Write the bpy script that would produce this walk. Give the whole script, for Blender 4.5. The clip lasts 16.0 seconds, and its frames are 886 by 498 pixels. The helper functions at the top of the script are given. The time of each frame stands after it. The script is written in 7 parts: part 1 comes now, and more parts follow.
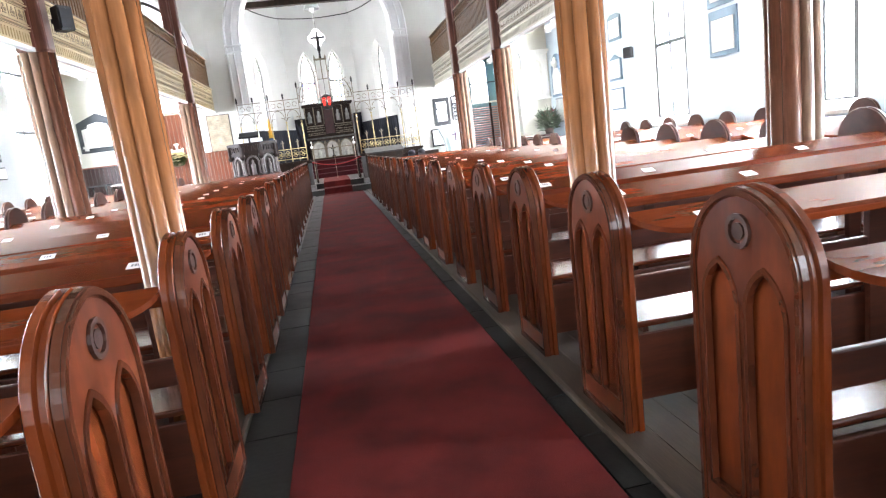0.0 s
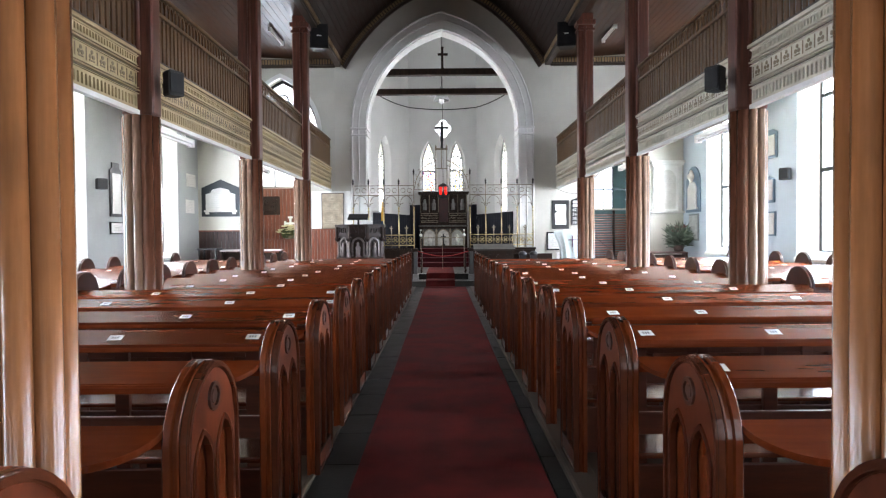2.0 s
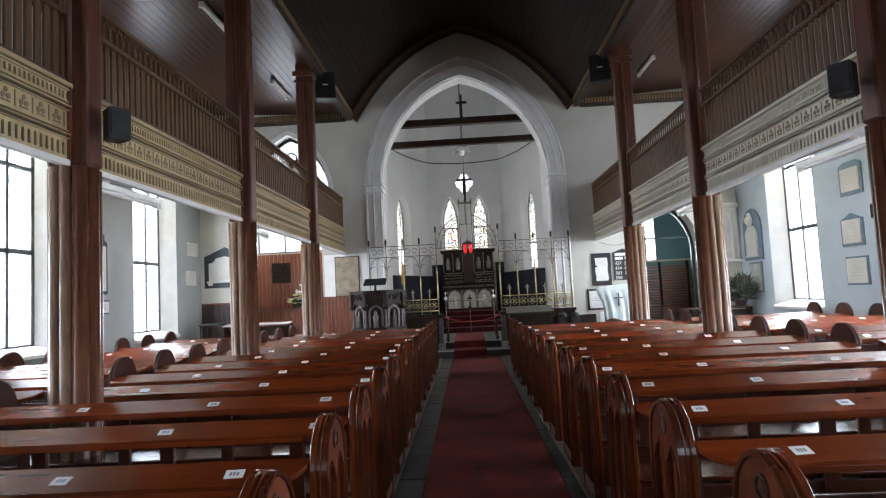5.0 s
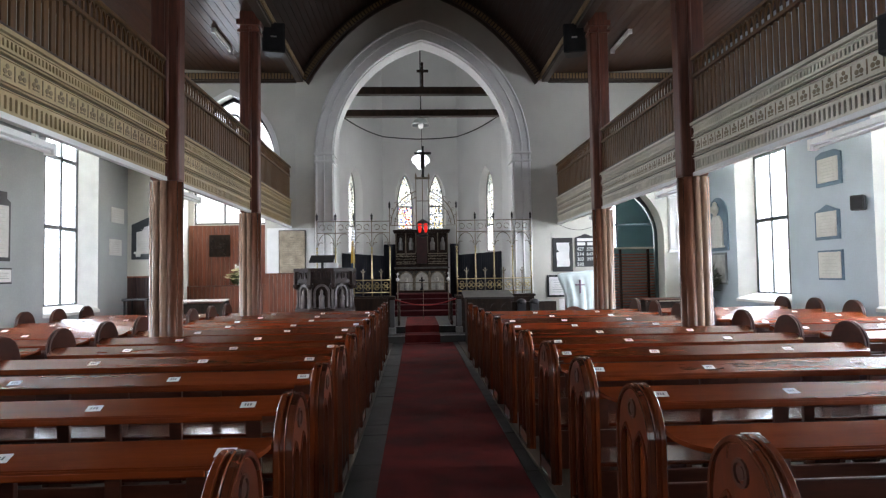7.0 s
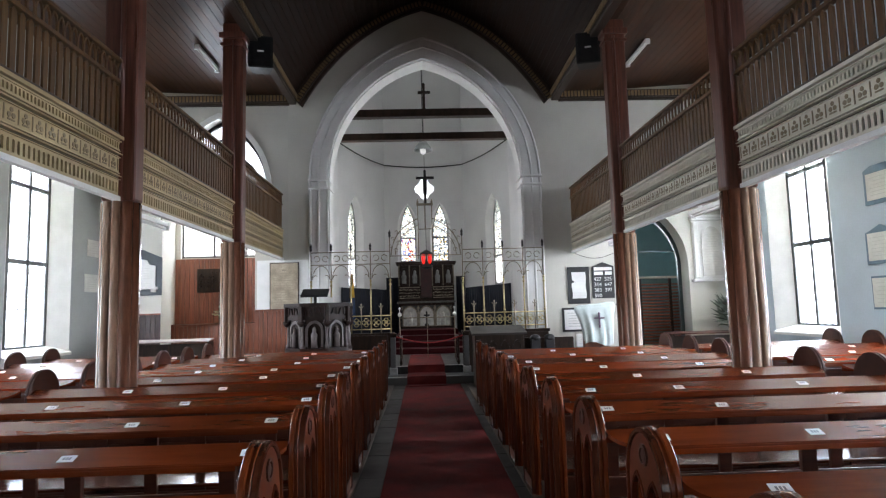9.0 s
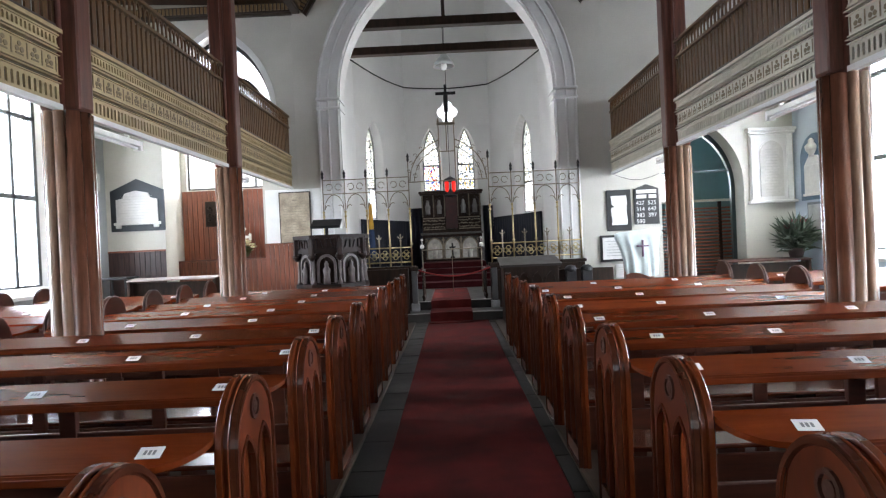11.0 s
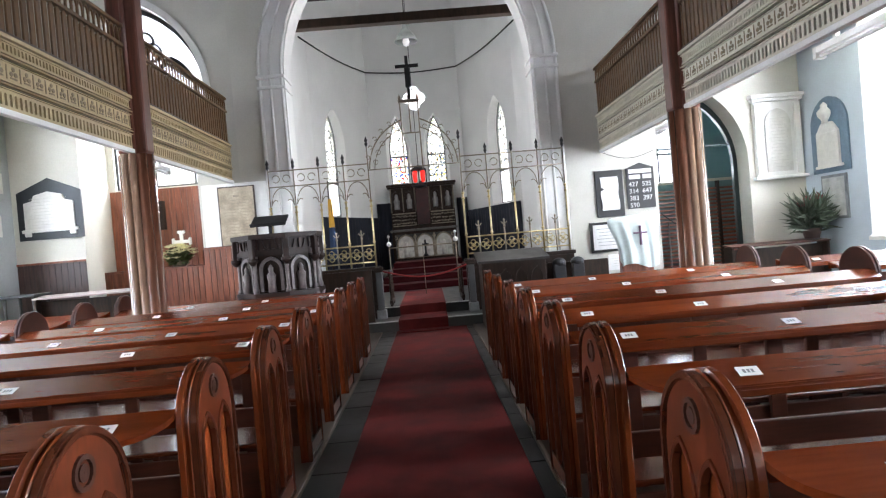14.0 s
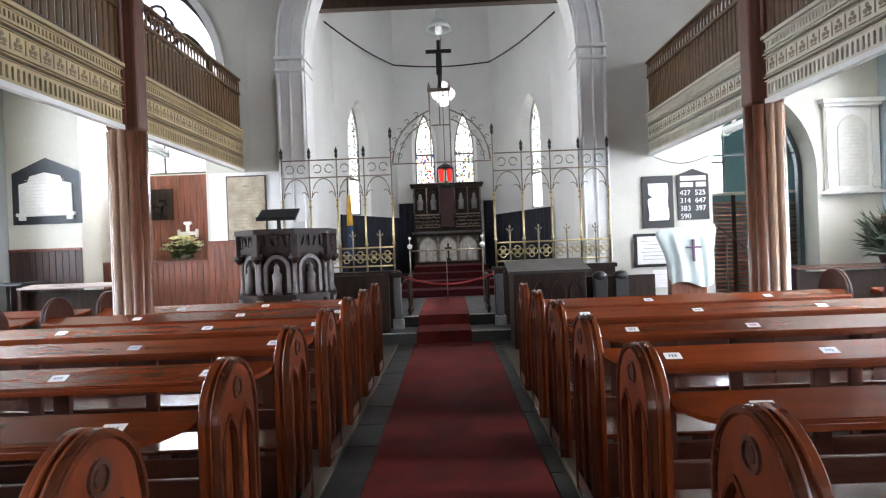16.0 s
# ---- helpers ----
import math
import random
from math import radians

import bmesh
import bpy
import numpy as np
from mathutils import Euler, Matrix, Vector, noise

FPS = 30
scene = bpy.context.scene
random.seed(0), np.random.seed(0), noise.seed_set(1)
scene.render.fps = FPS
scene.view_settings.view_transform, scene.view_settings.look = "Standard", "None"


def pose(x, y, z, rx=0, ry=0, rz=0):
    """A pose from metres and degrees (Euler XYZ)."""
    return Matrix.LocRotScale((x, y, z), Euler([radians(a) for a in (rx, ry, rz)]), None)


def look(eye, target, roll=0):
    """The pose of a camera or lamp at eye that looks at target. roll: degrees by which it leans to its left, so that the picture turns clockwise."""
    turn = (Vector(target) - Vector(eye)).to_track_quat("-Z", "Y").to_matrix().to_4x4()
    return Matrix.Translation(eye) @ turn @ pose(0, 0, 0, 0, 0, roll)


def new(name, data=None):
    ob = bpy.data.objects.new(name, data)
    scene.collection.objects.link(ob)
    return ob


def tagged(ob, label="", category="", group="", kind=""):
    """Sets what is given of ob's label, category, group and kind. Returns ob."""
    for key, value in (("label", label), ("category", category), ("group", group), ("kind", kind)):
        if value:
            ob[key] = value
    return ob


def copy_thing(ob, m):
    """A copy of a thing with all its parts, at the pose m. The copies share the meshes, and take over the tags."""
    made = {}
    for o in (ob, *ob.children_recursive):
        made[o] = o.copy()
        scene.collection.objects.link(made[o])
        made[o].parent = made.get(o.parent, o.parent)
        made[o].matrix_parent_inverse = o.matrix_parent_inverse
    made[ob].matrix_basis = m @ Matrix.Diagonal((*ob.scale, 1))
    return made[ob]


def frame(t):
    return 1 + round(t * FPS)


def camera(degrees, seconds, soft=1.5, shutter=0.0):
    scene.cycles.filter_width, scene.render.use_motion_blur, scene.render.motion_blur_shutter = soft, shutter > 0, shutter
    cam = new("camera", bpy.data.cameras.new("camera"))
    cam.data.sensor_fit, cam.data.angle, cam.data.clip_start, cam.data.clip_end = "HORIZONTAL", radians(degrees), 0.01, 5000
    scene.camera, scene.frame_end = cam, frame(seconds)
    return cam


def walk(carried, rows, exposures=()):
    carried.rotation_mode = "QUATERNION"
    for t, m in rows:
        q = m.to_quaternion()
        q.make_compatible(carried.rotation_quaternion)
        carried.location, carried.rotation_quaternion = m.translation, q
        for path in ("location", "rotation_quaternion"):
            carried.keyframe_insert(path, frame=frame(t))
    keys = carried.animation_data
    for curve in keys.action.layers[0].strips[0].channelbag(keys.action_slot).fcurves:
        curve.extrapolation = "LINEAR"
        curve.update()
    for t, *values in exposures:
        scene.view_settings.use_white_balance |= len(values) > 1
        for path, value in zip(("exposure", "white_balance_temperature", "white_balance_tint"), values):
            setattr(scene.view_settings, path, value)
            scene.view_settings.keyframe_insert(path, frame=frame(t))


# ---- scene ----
cam = camera(71.9, 16.0, soft=1.2)
PATH = [
    (0, (-0.235, 0.004, 1.342), (0.08, 1.946, 0.983), -7.3),
    (0.5, (-0.063, 0.306, 1.376), (0.045, 2.268, 1.001), -6.6),
    (1, (-0.046, 0.661, 1.404), (0.1, 2.632, 1.097), -2.7),
    (1.5, (-0.081, 0.962, 1.456), (0.041, 2.942, 1.198), -2.9),
    (2, (-0.024, 1.383, 1.534), (-0.026, 3.382, 1.49), -0.5),
    (2.5, (0.024, 1.638, 1.646), (0.015, 3.636, 1.719), -2.7),
    (3, (-0.065, 1.972, 1.669), (-0.065, 3.962, 1.87), -2.3),
    (3.2, (-0.111, 2.155, 1.674), (-0.093, 4.148, 1.841), -3.8),
    (5.3, (-0.14, 3.512, 1.691), (-0.221, 5.505, 1.839), -2.6),
    (5.5, (-0.131, 3.621, 1.712), (-0.199, 5.609, 1.914), -2.0),
    (6, (-0.127, 3.939, 1.73), (-0.071, 5.924, 1.974), 0.5),
    (6.5, (-0.286, 4.208, 1.676), (-0.136, 6.199, 1.791), 1.6),
    (7, (-0.281, 4.455, 1.668), (-0.19, 6.451, 1.753), -0.9),
    (7.5, (-0.198, 4.767, 1.666), (-0.128, 6.763, 1.773), -0.6),
    (8, (-0.203, 5.08, 1.641), (-0.057, 7.072, 1.729), -0.3),
    (8.5, (-0.255, 5.372, 1.63), (-0.068, 7.362, 1.702), -1.9),
    (9, (-0.184, 5.732, 1.656), (-0.112, 7.721, 1.854), -1.6),
    (9.5, (-0.104, 6.075, 1.588), (-0.081, 8.075, 1.591), -1.7),
    (9.7, (-0.114, 6.236, 1.595), (-0.082, 8.236, 1.59), -1.6),
    (11.8, (-0.041, 7.427, 1.591), (-0.099, 9.426, 1.537), -3.1),
    (12, (-0.077, 7.528, 1.526), (-0.089, 9.527, 1.46), -3.6),
    (12.3, (-0.022, 7.819, 1.563), (-0.068, 9.819, 1.565), -3.2),
    (12.5, (0.03, 7.948, 1.557), (-0.104, 9.944, 1.573), -2.6),
    (13, (0.094, 8.199, 1.54), (-0.034, 10.191, 1.412), -2.0),
    (13.5, (0.071, 8.567, 1.538), (0.107, 10.564, 1.43), -3.3),
    (14, (0.083, 8.837, 1.522), (0.128, 10.836, 1.496), -4.9),
    (14.5, (0.105, 9.118, 1.509), (-0.02, 11.112, 1.431), -2.6),
    (15, (0.022, 9.45, 1.484), (-0.095, 11.442, 1.357), -2.8),
    (15.5, (-0.046, 9.717, 1.516), (-0.024, 11.711, 1.37), -1.8),
    (16, (0.015, 9.947, 1.542), (-0.007, 11.947, 1.532), -2.2),
]
walk(cam, [(t, look(eye, target, roll)) for t, eye, target, roll in PATH], exposures=[(0, 2.1), (0.5, 1.3), (1.5, 0.95), (2.0, 1.05), (2.5, 0.76), (3, 0.4), (9.5, 0.31), (12, 0.84), (16, 0.92)])

# ---- light ----
world = bpy.data.worlds.new("world")
scene.world = world
world.use_nodes = True
wn = world.node_tree
sky = wn.nodes.new("ShaderNodeTexSky")
sky.sky_type, sky.sun_disc = "NISHITA", False
sky.sun_elevation, sky.sun_rotation = radians(48), radians(100)
wn.nodes["Background"].inputs["Strength"].default_value = 0.15
wn.links.new(sky.outputs[0], wn.nodes["Background"].inputs[0])

sun_data = bpy.data.lights.new("sun", "SUN")
sun_data.energy, sun_data.angle, sun_data.color = 3.0, radians(0.5), (1.0, 0.95, 0.87)
sun = new("sun", sun_data)
sun.matrix_world = look((40, 14, 44), (0, 10, 0))


def window_light(name, x, y, z, w, h, target, power, color=(0.85, 0.90, 1.0)):
    d = bpy.data.lights.new(name, "AREA")
    d.shape, d.size, d.size_y, d.energy, d.color = "RECTANGLE", w, h, power, color
    ob = new(name, d)
    ob.matrix_world = look((x, y, z), target)
    return ob


WIN_N = (-0.12, 4.42, 8.97, 13.52, 18.08)
WIN_S = (-0.05, 4.43, 8.92, 13.40, 17.88)
for wn_y, ws_y, pn, ps in zip(WIN_N, WIN_S, (200, 240, 330, 450, 390), (430, 500, 590, 660, 640)):
    window_light("window_daylight", -8.2, wn_y, 3.35, 1.5, 4.5, (0, wn_y, 3.1), pn)
    window_light("window_daylight", 8.0, ws_y, 3.35, 1.5, 4.5, (0, ws_y, 3.1), ps)

window_light("west_daylight", 0, -4.3, 1.5, 2.5, 2.9, (0, 2.5, -0.2), 80)
window_light("west_daylight", -4.65, -4.3, 2.2, 1.4, 2.2, (-4.4, 0, 1.4), 40)
window_light("west_daylight", 4.65, -4.3, 2.2, 1.4, 2.2, (4.4, 0, 1.4), 40)
window_light("gallery_window_daylight", -5.08, 21.7, 5.6, 2.6, 2.8, (-4.8, 12, 4.6), 120)
window_light("recess_daylight", -5.4, 23.2, 4.2, 3.0, 1.9, (-5.3, 20, 3.2), 300)
window_light("side_room_daylight", 5.75, 24.0, 3.4, 1.2, 2.2, (5.6, 20, 2.6), 240)
for sx in (-1, 1):
    # lamp at an added, unseen side window, to brighten the chancel
    window_light("added_chancel_light", -0.03 + sx * 3.5, 22.15, 4.6, 1.4, 3.2, (0.0, 23.6, 3.6), 190, (0.95, 0.96, 1.0))
    window_light("apse_daylight", -0.03 + sx * 3.05, 27.95, 4.2, 0.9, 3.4, (-0.03, 26.0, 3.2), 48, (0.95, 0.96, 1.0))
    window_light("apse_daylight", -0.03 + sx * 0.65, 30.55, 4.8, 0.7, 2.4, (-0.03 + sx * 0.65, 20, 3.0), 20)
window_light("apse_daylight", 0.0, 30.55, 6.45, 0.8, 1.0, (0.0, 20, 5.0), 12)

# ---- materials ----


def mat(name, color, rough=0.5, metal=0.0, var=0.25, scale=6.0, bump=0.15, stretch=(1, 1, 1), dark=None, coat=0.0, grain=60.0, islands=0.0, spec=0.5, gloss_var=0.3, grime=0.0):
    m = bpy.data.materials.new(name)
    m.use_nodes = True
    nt = m.node_tree
    b = nt.nodes["Principled BSDF"]
    b.inputs["Roughness"].default_value, b.inputs["Metallic"].default_value = rough, metal
    b.inputs["Coat Weight"].default_value = coat
    b.inputs["Coat Roughness"].default_value = 0.12
    b.inputs["Specular IOR Level"].default_value = spec
    tc = nt.nodes.new("ShaderNodeTexCoord")
    mp = nt.nodes.new("ShaderNodeMapping")
    mp.inputs["Scale"].default_value = stretch
    nt.links.new(tc.outputs["Object"], mp.inputs[0])
    n1 = nt.nodes.new("ShaderNodeTexNoise")
    n1.inputs["Scale"].default_value, n1.inputs["Detail"].default_value = scale, 3
    n2 = nt.nodes.new("ShaderNodeTexNoise")
    n2.inputs["Scale"].default_value, n2.inputs["Detail"].default_value = grain, 4
    inf = nt.nodes.new("ShaderNodeObjectInfo")
    off = nt.nodes.new("ShaderNodeVectorMath")
    off.operation = "MULTIPLY_ADD"
    comb = nt.nodes.new("ShaderNodeCombineXYZ")
    for i in range(3):
        nt.links.new(inf.outputs["Random"], comb.inputs[i])
    off.inputs[1].default_value = (17, 23, 31)
    nt.links.new(comb.outputs[0], off.inputs[0])
    nt.links.new(mp.outputs[0], off.inputs[2])
    nt.links.new(off.outputs[0], n1.inputs["Vector"])
    nt.links.new(off.outputs[0], n2.inputs["Vector"])
    ramp = nt.nodes.new("ShaderNodeValToRGB")
    dk = dark or tuple(c * (1 - var) for c in color)
    lt = tuple(min(1, c * (1 + var * 0.45)) for c in color)
    ramp.color_ramp.elements[0].position, ramp.color_ramp.elements[0].color = 0.32, (*dk, 1)
    ramp.color_ramp.elements[1].position, ramp.color_ramp.elements[1].color = 0.68, (*lt, 1)
    nt.links.new(n1.outputs["Fac"], ramp.inputs[0])
    mix = nt.nodes.new("ShaderNodeMix")
    mix.data_type, mix.blend_type = "RGBA", "MULTIPLY"
    mix.inputs["Factor"].default_value = min(1, var * 1.6)
    r2 = nt.nodes.new("ShaderNodeValToRGB")
    r2.color_ramp.elements[0].position, r2.color_ramp.elements[0].color = 0.35, (0.72, 0.72, 0.72, 1)
    r2.color_ramp.elements[1].position, r2.color_ramp.elements[1].color = 0.65, (1.1, 1.1, 1.1, 1)
    nt.links.new(n2.outputs["Fac"], r2.inputs[0])
    nt.links.new(ramp.outputs[0], mix.inputs["A"])
    nt.links.new(r2.outputs[0], mix.inputs["B"])
    last = mix.outputs["Result"]
    if islands:
        geo = nt.nodes.new("ShaderNodeNewGeometry")
        add = nt.nodes.new("ShaderNodeMath")
        add.operation = "ADD"
        nt.links.new(geo.outputs["Random Per Island"], add.inputs[0])
        nt.links.new(inf.outputs["Random"], add.inputs[1])
        mr = nt.nodes.new("ShaderNodeMapRange")
        mr.inputs["From Max"].default_value = 2.0
        mr.inputs["To Min"].default_value, mr.inputs["To Max"].default_value = 1 - islands, 1 + islands * 0.6
        nt.links.new(add.outputs[0], mr.inputs[0])
        hs = nt.nodes.new("ShaderNodeHueSaturation")
        nt.links.new(mr.outputs[0], hs.inputs["Value"])
        nt.links.new(last, hs.inputs["Color"])
        last = hs.outputs[0]
    if grime:
        n3 = nt.nodes.new("ShaderNodeTexNoise")
        n3.inputs["Scale"].default_value, n3.inputs["Detail"].default_value = 4.5, 3
        n3.inputs["Roughness"].default_value = 0.5
        sh = nt.nodes.new("ShaderNodeVectorMath")
        sh.operation = "MULTIPLY_ADD"
        sh.inputs[1].default_value = (11, 7, 19)
        nt.links.new(comb.outputs[0], sh.inputs[0])
        nt.links.new(tc.outputs["Object"], sh.inputs[2])
        nt.links.new(sh.outputs[0], n3.inputs["Vector"])
        gr = nt.nodes.new("ShaderNodeMapRange")
        gr.inputs["From Min"].default_value, gr.inputs["From Max"].default_value = 0.40, 0.82
        gr.inputs["To Min"].default_value, gr.inputs["To Max"].default_value = 0.0, grime
        nt.links.new(n3.outputs["Fac"], gr.inputs[0])
        gm = nt.nodes.new("ShaderNodeMix")
        gm.data_type = "RGBA"
        nt.links.new(gr.outputs[0], gm.inputs["Factor"])
        nt.links.new(last, gm.inputs["A"])
        gm.inputs["B"].default_value = (*(c * 0.22 + 0.004 for c in color), 1)
        last = gm.outputs["Result"]
    nt.links.new(last, b.inputs["Base Color"])
    mrr = nt.nodes.new("ShaderNodeMapRange")
    mrr.inputs["To Min"].default_value, mrr.inputs["To Max"].default_value = max(0.04, rough * (1 - gloss_var)), min(1, rough * (1 + gloss_var))
    nt.links.new(n1.outputs["Fac"], mrr.inputs[0])
    nt.links.new(mrr.outputs[0], b.inputs["Roughness"])
    if bump:
        bp = nt.nodes.new("ShaderNodeBump")
        bp.inputs["Strength"].default_value, bp.inputs["Distance"].default_value = bump, 0.004
        nt.links.new(n2.outputs["Fac"], bp.inputs["Height"])
        nt.links.new(bp.outputs[0], b.inputs["Normal"])
    return m


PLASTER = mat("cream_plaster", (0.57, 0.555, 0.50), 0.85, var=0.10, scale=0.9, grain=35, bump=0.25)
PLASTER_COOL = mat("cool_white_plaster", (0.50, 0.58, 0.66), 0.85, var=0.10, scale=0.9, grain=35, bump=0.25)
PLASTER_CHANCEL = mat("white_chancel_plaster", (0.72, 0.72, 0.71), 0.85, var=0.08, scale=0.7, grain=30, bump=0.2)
# the north wall's shade is put into this darker grey
PLASTER_SHADED = mat("shaded_grey_plaster", (0.38, 0.40, 0.41), 0.85, var=0.12, scale=0.9, grain=35, bump=0.25)
OCHRE = mat("brown_ochre_paint", (0.27, 0.18, 0.09), 0.45, var=0.25, scale=3)
WHITE = mat("white_paint", (0.80, 0.80, 0.78), 0.55, var=0.07, scale=3, grain=40)
STONE_WHITE = mat("white_painted_stone", (0.76, 0.755, 0.74), 0.7, var=0.08, scale=2, grain=40, bump=0.3)
TEAL = mat("teal_plaster", (0.16, 0.27, 0.28), 0.8, var=0.12, scale=1.5)
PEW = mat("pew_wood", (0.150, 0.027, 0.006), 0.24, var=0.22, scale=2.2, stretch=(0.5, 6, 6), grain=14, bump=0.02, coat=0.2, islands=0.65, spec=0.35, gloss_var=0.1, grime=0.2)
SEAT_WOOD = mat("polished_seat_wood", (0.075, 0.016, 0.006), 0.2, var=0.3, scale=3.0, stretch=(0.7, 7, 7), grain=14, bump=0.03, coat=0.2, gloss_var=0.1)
# shade under the pew shelves put into the colour; also a desk top
PEW_DARK = mat("shaded_pew_dark_desk_wood", (0.060, 0.014, 0.006), 0.4, var=0.35, scale=3.0, stretch=(0.7, 7, 7), grain=14, bump=0.05, islands=0.3, spec=0.35)
# outer pew heads stand against the windows; their backlit shade is in the colour
HEAD_BACKLIT = mat("backlit_pew_head_wood", (0.050, 0.015, 0.009), 0.35, var=0.4, scale=4.0, grain=20, bump=0.1, spec=0.4)
PEW_END = mat("pew_end_wood", (0.145, 0.029, 0.007), 0.25, var=0.3, scale=2.5, stretch=(3, 3, 0.6), grain=14, bump=0.05, coat=0.15, islands=0.45, spec=0.45, gloss_var=0.15, grime=0.6)
PEW_RIM = mat("worn_pew_rim_wood", (0.085, 0.022, 0.009), 0.2, var=0.35, scale=5.0, grain=24, bump=0.06, coat=0.35, islands=0.3, spec=0.5, gloss_var=0.3, grime=0.7)
TRACERY = mat("carved_pew_face_wood", (0.105, 0.022, 0.007), 0.3, var=0.4, scale=4.0, stretch=(2, 2, 0.7), grain=16, bump=0.06, coat=0.1, islands=0.4, spec=0.35, gloss_var=0.2, grime=0.8)
# pale brown carries the window light on the shafts away from the aisle
COLUMN = mat("lit_varnished_column_wood", (0.25, 0.145, 0.095), 0.2, var=0.3, scale=3, stretch=(8, 8, 0.5), grain=16, bump=0.15, coat=0.6, islands=0.15, grime=0.45)
COLUMN_RED = mat("red_brown_column_wood", (0.15, 0.058, 0.034), 0.22, var=0.3, scale=3, stretch=(8, 8, 0.5), grain=16, bump=0.12, coat=0.3, islands=0.15, grime=0.4)
COLUMN_SLIM = mat("orange_column_wood", (0.25, 0.098, 0.036), 0.22, var=0.22, scale=3, stretch=(8, 8, 0.5), grain=16, bump=0.15, coat=0.3, islands=0.15, grime=0.45)
COLUMN_DARK = mat("dark_red_column_wood", (0.13, 0.043, 0.027), 0.32, var=0.4, scale=3, stretch=(8, 8, 0.5), grain=16, bump=0.12, islands=0.15)
DARKWOOD = mat("dark_wood", (0.026, 0.014, 0.009), 0.5, spec=0.2, var=0.5, scale=3, stretch=(6, 6, 0.8), grain=18, bump=0.2)
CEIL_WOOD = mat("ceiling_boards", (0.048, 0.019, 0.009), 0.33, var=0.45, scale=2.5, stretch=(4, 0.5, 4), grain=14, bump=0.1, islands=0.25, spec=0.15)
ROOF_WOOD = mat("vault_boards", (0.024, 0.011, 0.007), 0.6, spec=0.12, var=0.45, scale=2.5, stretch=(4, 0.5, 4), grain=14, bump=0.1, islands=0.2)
PANEL_WOOD = mat("red_panelling", (0.235, 0.068, 0.031), 0.4, var=0.45, scale=3, stretch=(7, 7, 0.6), grain=15, bump=0.15, coat=0.15, islands=0.2)
BALUSTER = mat("ochre_baluster_wood", (0.115, 0.052, 0.012), 0.45, var=0.4, scale=4, stretch=(7, 7, 0.8), grain=18, bump=0.15, islands=0.15)
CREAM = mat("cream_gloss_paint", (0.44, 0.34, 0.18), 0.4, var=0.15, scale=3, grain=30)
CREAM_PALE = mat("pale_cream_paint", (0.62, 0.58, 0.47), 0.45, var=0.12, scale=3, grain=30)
BROWN_PAINT = mat("brown_paint", (0.045, 0.028, 0.02), 0.45, var=0.3, scale=4)
SLOT_DARK = mat("dark_backing_board", (0.02, 0.016, 0.013), 0.7, var=0.2)
CARPET = mat("red_carpet", (0.112, 0.015, 0.014), 0.95, var=0.45, scale=2.8, grain=220, bump=0.5, spec=0.1)
FLOOR_STONE = mat("slate_flags", (0.015, 0.016, 0.014), 0.5, spec=0.3, var=0.8, scale=5, grain=40, bump=0.3, islands=0.35)
FLOOR_WOOD = mat("floor_boards", (0.050, 0.035, 0.024), 0.42, var=0.5, scale=3, stretch=(7, 0.7, 7), grain=18, bump=0.2, islands=0.3)
BRASS = mat("aged_brass", (0.60, 0.49, 0.26), 0.36, metal=1.0, var=0.3, scale=8)
BRASS_DULL = mat("dull_brass", (0.30, 0.26, 0.20), 0.5, metal=0.8, var=0.35, scale=9)
IRON = mat("dark_iron", (0.03, 0.03, 0.032), 0.5, metal=0.6, var=0.3)
BLACK = mat("black_board", (0.014, 0.014, 0.016), 0.5, var=0.3)
BLACK_BLUE = mat("dark_blue_cloth", (0.012, 0.015, 0.028), 0.85, var=0.3, scale=4)
MARBLE = mat("white_marble", (0.64, 0.63, 0.60), 0.35, var=0.12, scale=2.5, grain=20, bump=0.05)
SLATE_BLUE = mat("blue_grey_slate", (0.13, 0.20, 0.28), 0.5, var=0.2)
PAPER = mat("white_paper", (0.78, 0.77, 0.76), 0.7, var=0.05)
INK = mat("grey_lettering", (0.22, 0.22, 0.23), 0.7, var=0.1)
LEAD = mat("window_lead", (0.06, 0.062, 0.065), 0.5, var=0.2)
FRAME_PAINT = mat("grey_window_frame", (0.09, 0.095, 0.095), 0.5, var=0.2)


def glass_mat(name, tint=(1, 1, 1), opacity=0.25, rough=0.05):
    m = bpy.data.materials.new(name)
    m.use_nodes = True
    nt = m.node_tree
    nt.nodes.remove(nt.nodes["Principled BSDF"])
    out = nt.nodes["Material Output"]
    tr = nt.nodes.new("ShaderNodeBsdfTransparent")
    tr.inputs[0].default_value = (*tint, 1)
    tl = nt.nodes.new("ShaderNodeBsdfTranslucent")
    tl.inputs[0].default_value = (*tint, 1)
    gl = nt.nodes.new("ShaderNodeBsdfGlossy")
    gl.inputs["Roughness"].default_value = rough
    m1 = nt.nodes.new("ShaderNodeMixShader")
    m1.inputs[0].default_value = opacity
    nt.links.new(tr.outputs[0], m1.inputs[1])
    nt.links.new(tl.outputs[0], m1.inputs[2])
    m2 = nt.nodes.new("ShaderNodeMixShader")
    m2.inputs[0].default_value = 0.06
    nt.links.new(m1.outputs[0], m2.inputs[1])
    nt.links.new(gl.outputs[0], m2.inputs[2])
    nt.links.new(m2.outputs[0], out.inputs[0])
    return m


GLASS = glass_mat("clear_window_glass", (0.95, 0.98, 1.0))

GRIMY_WOOD = mat("grimy_carved_wood", (0.042, 0.016, 0.010), 0.35, var=0.4, scale=12, coat=0.1)
WORN_OAK = mat("worn_oak_nosing", (0.075, 0.055, 0.035), 0.5, var=0.4, scale=4, stretch=(6, 0.7, 6))


